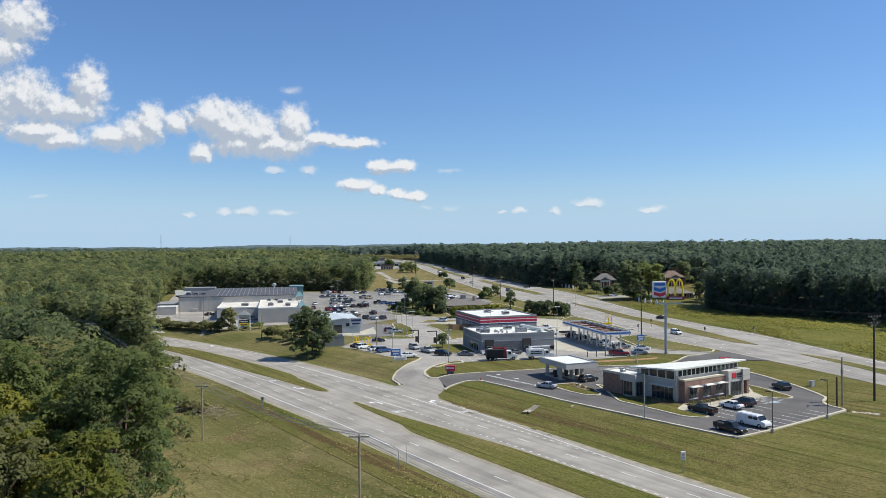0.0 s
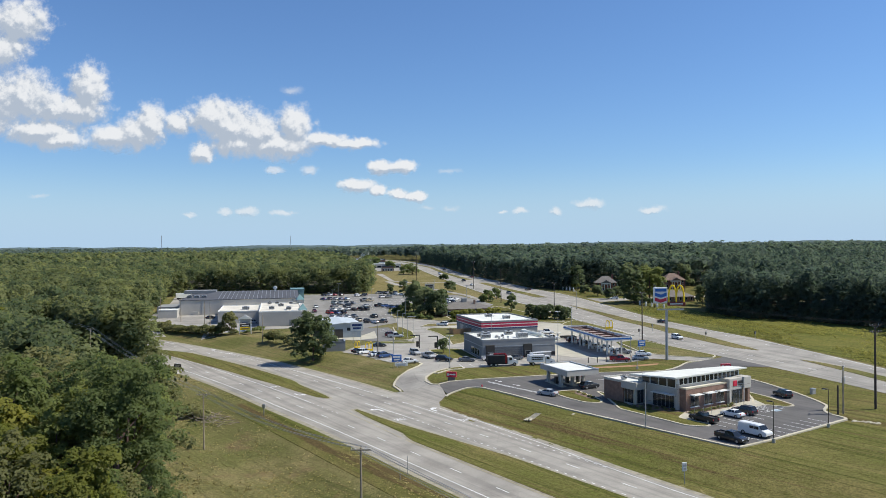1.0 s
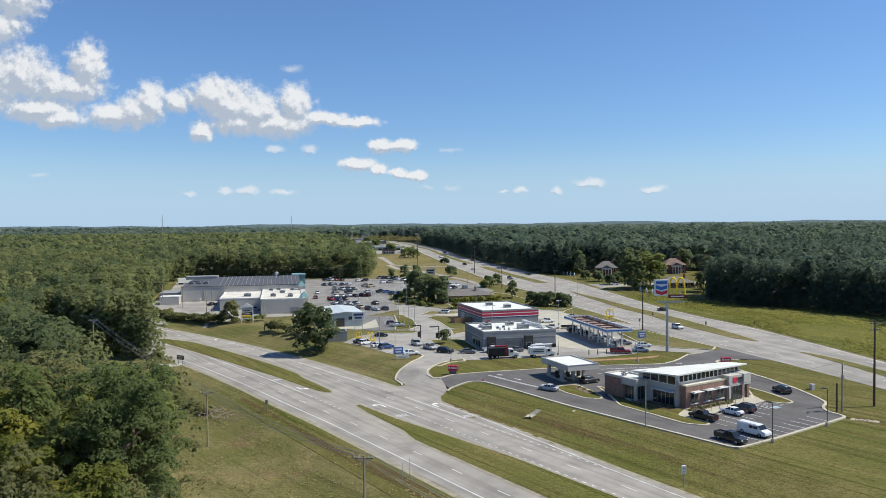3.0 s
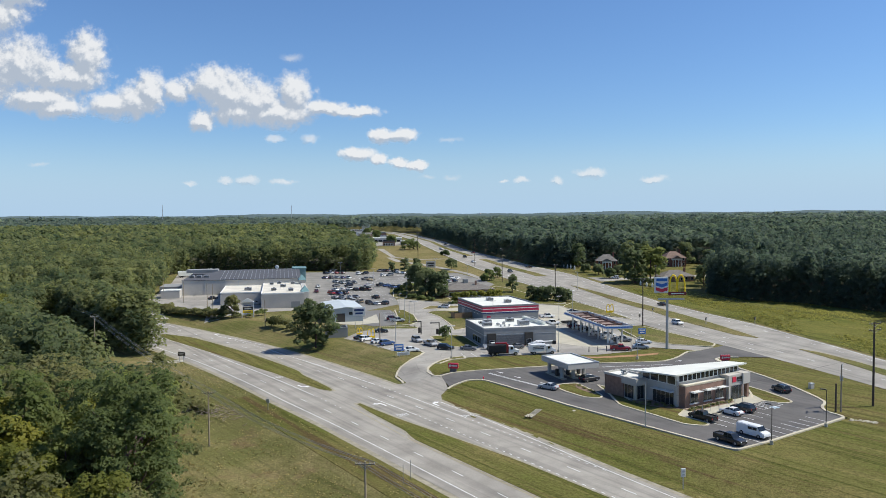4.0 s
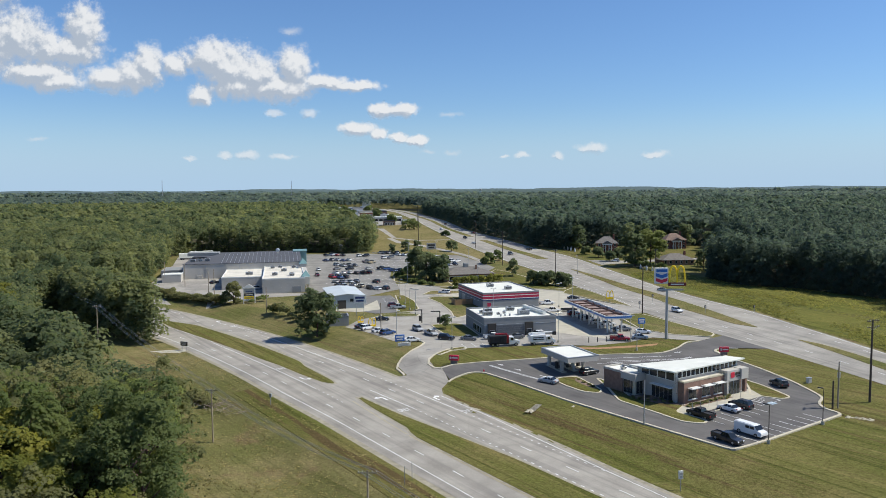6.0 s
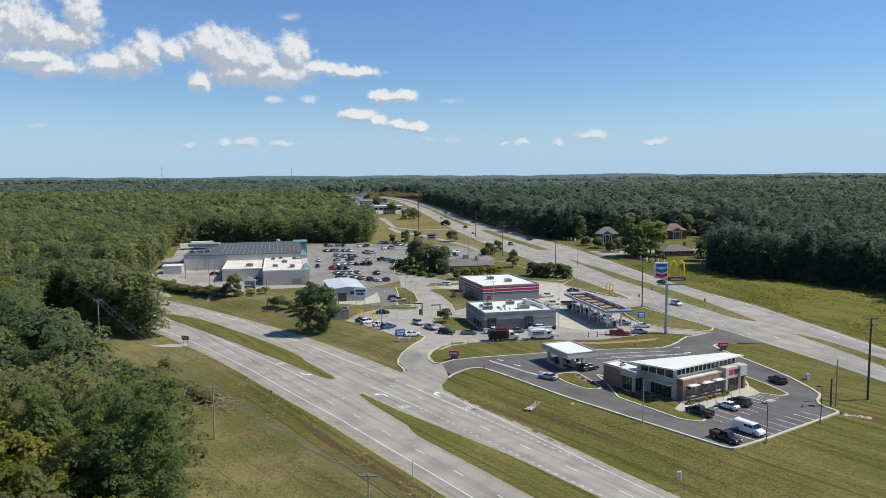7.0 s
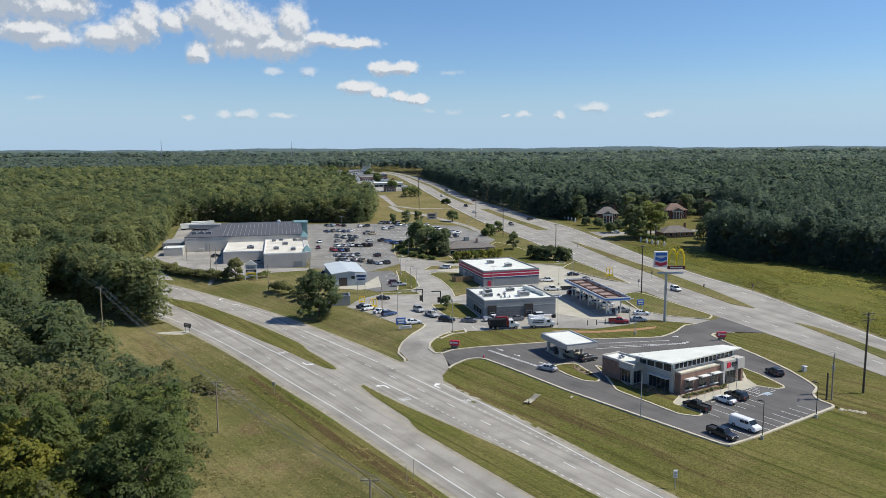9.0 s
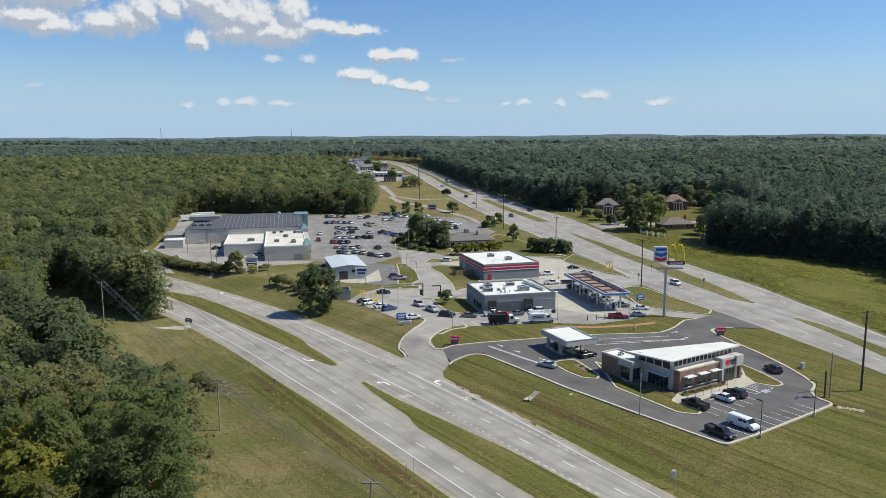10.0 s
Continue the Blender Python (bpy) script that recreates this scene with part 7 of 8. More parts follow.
trailer(-161, 438, 28, 13.5, 2.5, 2.8, ROOFWHITE, "white box trailer behind the shopping centre")
trailer(-158, 448, 28, 13.5, 2.5, 2.8, ROOFWHITE, "white box trailer beside another")


def flat_trailer():
    t = thing("flat_trailer", 38.6, 267.4, None, 10, "dark flat utility trailer behind a pickup", "trailer")
    part("deck", boxes((0, 5.5, -1.0, 1.0, 0.55, 0.75)), PLASTIC, t)
    part("rail", boxes((0, 5.5, -1.05, -1.0, 0.75, 1.15), (0, 5.5, 1.0, 1.05, 0.75, 1.15)), DARKSTEEL, t)
    for s in (-1, 1):
        bm = bmesh.new()
        tube(bm, (2.8, s * 1.05, 0.35), (2.8, s * 1.3, 0.35), 0.35, None, 12)
        part("wheel", bm, RUBBER, t)
    return t


flat_trailer()

# ---- poles, lamps and wires ----
def utility_pole(x, y, h, arms=1, wood=POLEWOOD, label="weathered wooden utility pole with a crossarm", arm_turn=0.0, r=0.17, arm=1.25):
    t = thing("utility_pole", x, y, None, arm_turn, label, "pole", "utility poles")
    bm = bmesh.new()
    tube(bm, (0, 0, -0.5), (0, 0, h), r, r * 0.7, 8)
    part("pole", bm, wood, t)
    for i in range(arms):
        z = h - 0.35 - 1.3 * i
        a = part("crossarm", boxes((-arm, arm, -0.2, -0.08, z, z + 0.14)), wood, t)
        bm = bmesh.new()
        for k in (-0.92, -0.5, 0.5, 0.92):
            tube(bm, (k * arm, -0.14, z + 0.14), (k * arm, -0.14, z + 0.34), 0.06, 0.04, 6)
        part("insulator", bm, WHITE, a)
        part("brace", tube(tube(bmesh.new(), (-0.6 * arm, -0.14, z), (0, -0.1, z - 0.6), 0.03), (0.6 * arm, -0.14, z), (0, -0.1, z - 0.6), 0.03), STEEL, a)
    return t


utility_pole(-47.3, 143.1, 10.7, 1, label="weathered wooden pole with a crossarm in the field")
utility_pole(-11.2, 92.7, 13.6, 1, label="weathered wooden pole with a crossarm beside the road")
utility_pole(-107.0, 222.0, 12.4, 1, label="wooden utility pole at the edge of the woods")
utility_pole(86.1, 154.4, 17.4, 2, DARKWOOD, "tall dark wooden utility pole beside the highway", 20, 0.24, 1.6)
utility_pole(77.6, 150.6, 9.6, 1, label="grey wooden pole with transformer in the verge", arm_turn=60)
utility_pole(65.6, 260.2, 17.0, 1, DARKWOOD, "tall wooden utility pole beside the highway", 20, 0.22, 1.1)
utility_pole(45.8, 336.4, 16.6, 1, DARKWOOD, "tall wooden utility pole beside the clipped trees", 20, 0.22, 1.1)
utility_pole(26.6, 404.9, 18.4, 1, DARKWOOD, "tall wooden utility pole beside the highway", 20, 0.22, 1.1)
utility_pole(14.6, 495.2, 18.0, 1, DARKWOOD, "far wooden utility pole beside the highway", 20, 0.22, 1.1)
utility_pole(-25.1, 545.0, 20.0, 1, DARKWOOD, "far wooden utility pole in dry grass", 20, 0.22, 1.1)
utility_pole(-30, 640.0, 20.0, 1, DARKWOOD, "far wooden utility pole beside the service road", 20, 0.22, 1.1)
utility_pole(100, 372, 12.0, 1, DARKWOOD, "wooden utility pole beside the meadow", 40)
utility_pole(-67.5, 268.0, 9.5, 0, label="thin wooden pole among shrubs on the bank")
utility_pole(-104.5, 317.5, 11.0, 0, label="wooden pole at the shopping centre's edge")
utility_pole(-101.4, 315.2, 11.0, 0, label="wooden pole at the shopping centre's edge")
utility_pole(-122.5, 339.5, 10.5, 0, label="wooden lamp pole in the service yard")
utility_pole(-136.5, 352.0, 10.0, 0, label="wooden lamp pole in the service yard")
utility_pole(-22.4, 228.0, 9.5, 0, label="thin wooden pole on the grass bank")

stub = thing("pole_stub", 76.4, 150.3, None, 0, "short dark wooden pole beside a taller one", "pole")
part("pole", tube(bmesh.new(), (0, 0, -0.4), (0, 0, 5.8), 0.2, 0.17, 8), DARKWOOD, stub)
trf = [o for o in scene.objects if o.get("label", "").startswith("grey wooden pole with transformer")][0]
part("transformer", tube(bmesh.new(), (0.45, 0, 6.2), (0.45, 0, 7.3), 0.28, 0.28, 10), STEEL, trf, "grey pole transformer")


def wire(points, sag, label, r=0.014, material=DARKSTEEL):
    """A hanging cable over some points."""
    cu = bpy.data.curves.new("cable", "CURVE")
    cu.dimensions, cu.bevel_depth, cu.bevel_resolution = "3D", r, 0
    for a, b in zip(points, points[1:]):
        sp = cu.splines.new("POLY")
        sp.points.add(12)
        for i in range(13):
            u = i / 12
            p = Vector(a).lerp(Vector(b), u)
            sp.points[i].co = (p.x, p.y, p.z - sag * 4 * u * (1 - u), 1)
    cu.materials.append(material)
    return tagged(new("cable", cu), label, "cable", "overhead cables")


for k in (-1.15, -0.6, 0.6, 1.15):
    wire([(-107.0 + k, 222.0, 12.6), (-47.3 + k, 143.1, 8.3), (-11.2 + k, 92.7, 11.0), (32 + k, 42, 9.0)], 1.2, "thin overhead cable between wooden poles", 0.03, STEEL)
for k in (-1.4, 0.0, 1.4):
    wire([(118 + k, 40, 20), (85.0 + k, 152.4, 19.6), (65.6 + k, 260.2, 19.2), (45.8 + k, 336.4, 19.0), (26.6 + k, 404.9, 23.4), (14.6 + k, 495.2, 25.6)], 1.6, "thin overhead cable along the highway")
wire([(77.6, 150.6, 11.6), (35.8, 140.1, 6.6), (46.7, 154.4, 6.4)], 0.4, "thin service cable to the lamp post")


def lamp_post(x, y, h, label, heads=1, material=DARKSTEEL, turn=0.0, base=True, arm=0.6, r=0.08):
    t = thing("lamp_post", x, y, None, turn, label, "street lamp", "lamp posts")
    if base:
        part("footing", tube(bmesh.new(), (0, 0, -0.3), (0, 0, 0.75), 0.3, 0.3, 12), CONCRETE, t, "round concrete footing")
    part("post", tube(bmesh.new(), (0, 0, 0), (0, 0, h), r, r * 0.75, 8), material, t)
    for i in range(heads):
        s = 1 if i == 0 else -1
        hd = part("lamp_head", boxes((s * 0.1 if s > 0 else -arm - 0.5, arm + 0.5 if s > 0 else -0.1, -0.18, 0.18, h - 0.05, h + 0.13), bevel=0.04), material, t)
        part("lens", boxes((s * (arm + 0.1) - 0.25, s * (arm + 0.1) + 0.25, -0.13, 0.13, h - 0.09, h - 0.05)), WHITE, hd)
    return t


lamp_post(54.8, 129.4, 7.0, "dark lamp post at the edge of the bank lot", 1, DARKSTEEL, 140)
lamp_post(69.4, 140.0, 7.0, "dark lamp post at the edge of the bank lot", 1, DARKSTEEL, 140)
pb = lamp_post(35.8, 140.1, 8.6, "slim grey lamp post beside the bank drive", 0, STEEL, 0, False, r=0.12)
for x, y, h, n, a in ((-0.6, 205.1, 9.0, 2, 20), (29.8, 213.0, 8.5, 2, 20), (39.0, 277.0, 9.0, 2, 20), (14.4, 271.6, 8.0, 2, 20), (-16.9, 218.7, 8.5, 1, 30), (-13.4, 262.0, 9.0, 2, 20), (-16.0, 272.0, 8, 1, 0), (-18.6, 286.0, 8, 1, 0), (-21.6, 300.0, 8, 1, 0), (47.0, 296.0, 9, 2, 20), (50.6, 213.8, 7.6, 1, 0), (49.8, 203.2, 6.0, 1, 0), (-40.7, 323.8, 9, 2, 10), (-21.6, 352.0, 9, 2, 10), (-40.7, 384.0, 10, 2, 10), (-25.8, 432.0, 10, 2, 10), (-63.0, 420.0, 10, 2, 10), (-60.0, 380.0, 10, 2, 10), (-10.0, 440.0, 10, 2, 10), (8.0, 400.0, 10, 2, 10), (11.0, 343.0, 8, 1, 10), (61.7, 372.7, 9, 1, 190)):
    lamp_post(x, y, h, "grey steel lamp post with flat heads" if n > 1 else "grey steel lamp post with one head", n, STEEL, a)


# ---- signs ----
def high_sign():
    t = thing("high_sign", 61.8, 217.4, None, 0, "tall pole with a blue and white sign and yellow arches", "sign")
    part("pole", tube(bmesh.new(), (0, 0, -0.4), (0, 0, 14.4), 0.42, 0.36, 12), STEEL, t)
    part("platform", boxes((-2.6, 4.9, -0.35, 0.35, 14.3, 14.7), bevel=0.03), STEEL, t, "steel sign platform")
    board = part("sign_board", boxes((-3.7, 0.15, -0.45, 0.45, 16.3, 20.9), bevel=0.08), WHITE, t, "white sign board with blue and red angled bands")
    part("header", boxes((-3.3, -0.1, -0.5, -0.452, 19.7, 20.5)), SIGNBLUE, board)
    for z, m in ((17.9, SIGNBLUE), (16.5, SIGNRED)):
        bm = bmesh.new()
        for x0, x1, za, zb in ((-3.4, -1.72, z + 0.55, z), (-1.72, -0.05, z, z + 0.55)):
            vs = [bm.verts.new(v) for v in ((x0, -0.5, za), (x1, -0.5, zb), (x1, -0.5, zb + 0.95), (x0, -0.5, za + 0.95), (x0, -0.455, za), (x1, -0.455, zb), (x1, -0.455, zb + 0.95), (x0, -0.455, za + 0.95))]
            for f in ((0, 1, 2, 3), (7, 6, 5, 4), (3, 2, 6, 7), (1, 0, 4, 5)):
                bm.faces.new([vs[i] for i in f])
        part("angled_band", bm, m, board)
    for cx in (1.75, 3.95):
        bm = swept([(cx - 1.1 * math.cos(math.pi * i / 20), 0, 16.4 + 5.0 * max(0.0, math.sin(math.pi * i / 20)) ** 0.62) for i in range(21)], 0.24)
        part("arch", bm, YELLOW, t, "yellow plastic arch")
    rb = part("base_board", boxes((0.3, 5.4, -0.3, 0.3, 15.6, 16.6), bevel=0.04), surface("dark_red_board", (0.16, 0.03, 0.03), 0.6), t, "dark red board below the arches")
    part("lettering", boxes((1.0, 4.7, -0.34, -0.3, 15.95, 16.25)), WHITE, rb)
    return t


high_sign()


def arch_sign(x, y, turn, k, label):
    t = thing("arch_sign", x, y, None, turn, label, "sign")
    for cx in (-0.55, 0.55):
        bm = swept([(k * (cx - 0.55 * math.cos(math.pi * i / 16)), 0, k * (1.3 + 2.2 * max(0.0, math.sin(math.pi * i / 16)) ** 0.62)) for i in range(17)], 0.12 * k, 6)
        part("arch", bm, YELLOW, t, "yellow plastic arch")
    part("board", boxes((-1.2 * k, 1.2 * k, -0.12, 0.12, 0.9 * k, 1.5 * k), bevel=0.03), YELLOW, t)
    part("post", tube(bmesh.new(), (0, 0, -0.3), (0, 0, 0.9 * k), 0.12 * k, None, 8), STEEL, t)
    return t


arch_sign(60.5, 290.0, 10, 1.25, "small yellow arch sign on the verge")
arch_sign(-25.8, 234.5, 20, 1.05, "yellow arch sign on the grass bank")
arch_sign(-30.5, 243.0, 20, 0.8, "small yellow playground arch beside the bin store")


def monument_sign(x, y, turn, label):
    t = thing("monument_sign", x, y, None, turn, label, "sign")
    t.scale = (0.67, 0.67, 0.67)
    part("plinth", boxes((-1.3, 1.3, -0.35, 0.35, -0.3, 1.4), bevel=0.03), surface("dark_stone_plinth", (0.15, 0.14, 0.13), 0.9, vary=0.3, scale=2), t, "dark stone plinth")
    b = part("sign_box", boxes((-1.9, 1.9, -0.45, 0.45, 1.4, 3.4), bevel=0.06), SIGNRED, t, "red sign box with white lettering bars")
    part("lettering", boxes((-0.7, 1.5, -0.5, -0.452, 2.2, 2.7), (-1.6, -0.95, -0.5, -0.452, 2.0, 2.9)), WHITE, b)
    return t


monument_sign(-0.1, 190.1, -10, "red monument sign on a dark plinth by the entrance")
monument_sign(70.9, 196.1, 5, "red monument sign on a dark plinth by the highway")


def board_sign(x, y, turn, w, z0, h, material, label, posts=2, face=WHITE):
    t = thing("board_sign", x, y, None, turn, label, "sign")
    b = part("board", boxes((-w / 2, w / 2, -0.12, 0.12, z0, z0 + h), bevel=0.03), material, t)
    part("lettering", boxes((-w * 0.38, w * 0.38, -0.16, -0.122, z0 + h * 0.55, z0 + h * 0.8), (-w * 0.3, w * 0.3, -0.16, -0.122, z0 + h * 0.2, z0 + h * 0.4)), face, b)
    for i in range(posts):
        px = (-w * 0.3 + i * w * 0.6 / max(1, posts - 1)) if posts > 1 else 0
        part("post", tube(bmesh.new(), (px, 0.0, -0.3), (px, 0.0, z0 + 0.05), 0.08, None, 8), STEEL, t)
    return t


board_sign(-15.3, 208.8, 15, 2.7, 1.5, 1.9, SIGNBLUE, "blue and white board sign by the entrance")
board_sign(-14.0, 208.1, 15, 3.6, 0.4, 0.9, WHITE, "small white notice board by the entrance", 2, STEEL)
board_sign(-33.0, 262.0, 10, 4.4, 4.2, 3.0, WHITE, "white sign with dark bars on two posts", 2, NAVY)
board_sign(57.6, 229.4, 10, 2.3, 2.4, 1.8, SIGNBLUE, "blue price sign of the filling station")
board_sign(40.5, 343.0, 10, 4.6, 3.4, 1.6, WHITE, "white sign before clipped trees", 2, STEEL)
board_sign(-14.0, 478.0, 10, 6.0, 1.0, 4.0, WALLPALE, "pale sign in dry grass", 2, DARKSTEEL)
board_sign(-78.6, 215.2, -25, 2.6, 1.5, 1.2, DARKSTEEL, "road sign seen from behind on posts", 2, STEEL)
board_sign(34.6, 113.1, 10, 0.7, 1.9, 1.3, WHITE, "small white route sign on a post", 1, STEEL)
board_sign(-40.2, 160.6, 150, 0.8, 1.7, 0.8, STEEL, "small road sign seen from behind", 1, STEEL)
board_sign(-12.1, 93.5, 150, 0.9, 0.9, 0.6, SIGNRED, "small red sign beside a pole", 1, WHITE)
for x, y in ((77, 290), (67.5, 272), (88, 262), (105, 262)):
    board_sign(x, y, 45, 1.0, 1.9, 1.0, DARKSTEEL, "dark diamond road sign on a post", 1, STEEL)


def shop_sign():
    t = thing("shop_sign", -80.0, 291.0, None, 14, "white gabled shopping centre sign with yellow panels", "sign")
    for x in (-2.3, 2.0):
        part("post", boxes((x, x + 0.35, -0.25, 0.25, -0.4, 6.0), bevel=0.03), WHITE, t)
    bm = bmesh.new()
    vs = [bm.verts.new(v) for v in ((-2.7, -0.35, 5.9), (2.7, -0.35, 5.9), (0, -0.35, 7.6), (-2.7, 0.35, 5.9), (2.7, 0.35, 5.9), (0, 0.35, 7.6))]
    for f in ((0, 1, 2), (5, 4, 3), (1, 4, 5, 2), (0, 2, 5, 3), (0, 3, 4, 1)):
        bm.faces.new([vs[i] for i in f])
    part("gable", bm, WHITE, t, "white gable top")
    for z0, z1, m in ((4.2, 5.8, WALLPALE), (2.9, 4.0, DARKSTEEL), (1.7, 2.8, YELLOW), (0.9, 1.6, WHITE)):
        p = part("panel", boxes((-1.9, 1.95, -0.15, 0.15, z0, z1), bevel=0.02), m, t)
        part("lettering", boxes((-1.3, 1.3, -0.2, -0.152, z0 + 0.35, z0 + 0.6)), NAVY if m is not DARKSTEEL else WHITE, p)
    return t


shop_sign()

# bin store, drive-through boards, bollards, small fittings
bs = thing("bin_store", -41.0, 240.0, None, 12, "grey walled bin store with an open top", "enclosure")
part("wall", boxes((0, 7.0, 0, 0.3, -0.5, 3.2), (0, 0.3, 0.3, 6.0, -0.5, 3.2), (6.7, 7.0, 0.3, 6.0, -0.5, 3.2), (0.3, 6.7, 5.7, 6.0, -0.5, 3.2)), WALLGREY, bs)
part("coping", boxes((-0.08, 7.08, -0.08, 0.35, 3.2, 3.3), (-0.08, 0.35, 0.35, 6.08, 3.2, 3.3), (6.65, 7.08, 0.35, 6.08, 3.2, 3.3)), STEEL, bs)
part("bin", boxes((1.2, 4.2, 1.5, 3.4, -0.2, 1.8), bevel=0.06), DARKSTEEL, bs)
for x, y, a in ((-10.6, 246.0, 10), (-4.6, 243.0, 10)):
    mb = thing("menu_board", x, y, None, a, "dark drive-through menu board with an arm", "sign", "drive-through boards")
    part("post", boxes((-0.15, 0.15, -0.15, 0.15, -0.2, 4.4), bevel=0.03), DARKSTEEL, mb)
    part("arm", boxes((-3.0, 0.15, -0.2, 0.2, 4.2, 4.5), bevel=0.03), DARKSTEEL, mb)
    part("board", boxes((-1.0, -0.2, -0.2, 0.2, 0.6, 2.4), bevel=0.04), DARKSTEEL, mb)
for i in range(7):
    b = thing("bollard", 45.9 + 2.6 * i * 0.829 + 1.6, 147.3 + 2.6 * i * 0.559 + 1.0, 1.85, 0, "slim white pavement bollard post", "bollard", "bollards before the bank")
    part("post", tube(bmesh.new(), (0, 0, -0.3), (0, 0, 1.5), 0.05, 0.05, 8), STEEL, b)
for i in range(3):
    b = thing("bollard", 38.4 + 2.6 * i, 212.6 + 0.5 * i, None, 0, "dark squat bollard on asphalt", "bollard", "bollards at the station")
    part("post", tube(bmesh.new(), (0, 0, -0.2), (0, 0, 1.6), 0.14, 0.12, 8), DARKSTEEL, b)
for i in range(3):
    ws = thing("wheel_stop", 48.3 + 2.75 * 0.829 * (i + 0.5) * 1.3, 145.9 + 2.75 * 0.559 * (i + 0.5) * 1.3, 1.7, 33, "pale concrete wheel stop", "wheel stop", "wheel stops")
    part("block", boxes((-0.9, 0.9, -0.08, 0.08, -0.1, 0.14), bevel=0.03), KERB, ws)
hyd = thing("fire_hydrant", 7.2, 181.6, None, 0, "small red fire hydrant at the kerb", "hydrant")
bm = bmesh.new()
tube(bm, (0, 0, -0.1), (0, 0, 0.65), 0.13, 0.12, 10)
tube(bm, (0, 0, 0.65), (0, 0, 0.82), 0.15, 0.05, 10)
part("barrel", bm, SIGNRED, hyd)
part("nozzle", tube(bmesh.new(), (-0.24, 0, 0.48), (0.24, 0, 0.48), 0.07, 0.07, 8), SIGNRED, hyd)
cab = thing("utility_cabinet", 80.6, 169.4, None, 20, "pale green utility cabinet on the verge", "cabinet")
part("body", boxes((-0.5, 0.5, -0.4, 0.4, -0.2, 1.2), bevel=0.05), WALLPALE, cab)
part("lid", boxes((-0.55, 0.55, -0.45, 0.45, 1.2, 1.28), bevel=0.02), STEEL, cab)

# riprap and drainage pads on the bank
rip = thing("rock_pad", 15.6, 152.9, None, 55, "pale stone drainage pad in the grass", "stones")
bm = bmesh.new()
rm, rz = pose(15.6, 152.9, 0, 0, 0, 55), height(15.6, 152.9)
grid = [[rm @ Vector((0.95 * i, 1.5 * j - 0.75, 0)) for j in range(2)] for i in range(5)]
grid = [[bm.verts.new((0.95 * i, 1.5 * j - 0.75, height(v.x, v.y) - rz + 0.14)) for j, v in enumerate(row)] for i, row in enumerate(grid)]
for a, b in zip(grid, grid[1:]):
    bm.faces.new((a[0], b[0], b[1], a[1]))
bmesh.ops.solidify(bm, geom=bm.faces[:], thickness=0.3)
bmesh.ops.recalc_face_normals(bm, faces=bm.faces[:])
part("pad", bm, CONCRETE, rip)
for i in range(60):
    r = rng.uniform(0.12, 0.28)
    bm = bmesh.new()
    bmesh.ops.create_icosphere(bm, subdivisions=1, radius=r, matrix=pose(rng.uniform(-1.0, 1.6), rng.uniform(-0.8, 0.8), 0.2, 0, 0, rng.uniform(0, 90)) @ Matrix.Diagonal((1.2, 0.9, 0.6, 1)))
    part("stone", bm, KERB, rip)
rip2 = thing("rock_pad", 77.2, 144.2, None, -30, "pale stone spillway below the lot corner", "stones")
for i in range(50):
    r = rng.uniform(0.12, 0.3)
    bm = bmesh.new()
    bmesh.ops.create_icosphere(bm, subdivisions=1, radius=r, matrix=pose(rng.uniform(-1.0, 3.6), rng.uniform(-0.7, 0.7), 0.05, 0, 0, rng.uniform(0, 90)) @ Matrix.Diagonal((1.2, 0.9, 0.6, 1)))
    part("stone", bm, KERB, rip2)
draped("concrete_swale", [(24.0, 152.6), (27.0, 157.2), (27.5, 156.8), (24.4, 152.2)], 0.08, CONCRETE, None, "short concrete drainage swale")

# ---- single trees, hedges and shrubs ----
def shrub(x, y, r, h, label, material=None, n=260, size=0.16, group=""):
    t = thing("shrub", x, y, None, rng.uniform(0, 360), label, "shrub", group)
    part("stem", tube(bmesh.new(), (0, 0, -0.2), (0, 0, h * 0.5), 0.05, 0.03, 5), BARK, t)
    c = [(0, 0, h * 0.5)] + [(r * 0.5 * math.cos(a), r * 0.5 * math.sin(a), h * rng.uniform(0.35, 0.7)) for a in (0, 1.6, 3.1, 4.7)]
    f = new("foliage", sheet_mesh("foliage", cards(c, [min(r, h) * 0.5] * 5, n, size), material or SHRUB))
    f.parent = t
    return t


single_tree("tree", -42.6, 231.0, 13.5, 6.9, 6000, 0.27, "round grey-green tree on the grass bank", None, 26, 0.1, 0.3)
single_tree("tree", -13.0, 356.0, 13.0, 5.4, 2600, 0.38, "leafy green tree in the lot's island", None, 16, 0.08, 0.3)
single_tree("tree", -7.0, 352.0, 12.0, 5.6, 2600, 0.38, "leafy green tree in the lot's island", None, 16, 0.08, 0.3)
single_tree("tree", -18.5, 366.0, 15.0, 5.0, 2600, 0.38, "tall leafy tree in the lot's island", None, 16, 0.08, 0.3)
single_tree("tree", 96.5, 399.0, 18.0, 7.0, 3200, 0.42, "great green tree before the houses", None, 18, 0.08, 0.5)
single_tree("tree", 106, 404.0, 19.0, 7.5, 2600, 0.45, "yellow-green tree before the houses", SHRUBLIGHT, 14, 0.2, 0.5)
single_tree("tree", 29.0, 366.0, 9.0, 2.8, 900, 0.35, "slim green tree on the clipped lawn", None, 10, 0.2, 0.2)
for x, y, h in ((36.5, 342, 6.0), (40, 339.5, 6.2), (44, 337.5, 6.4), (48, 338.5, 6.0), (50.5, 336.5, 5.4)):
    single_tree("tree", x, y, h, 3.3, 1000, 0.32, "clipped dark green tree on the lawn", None, 11, 0.08, 0.16, group="clipped trees")
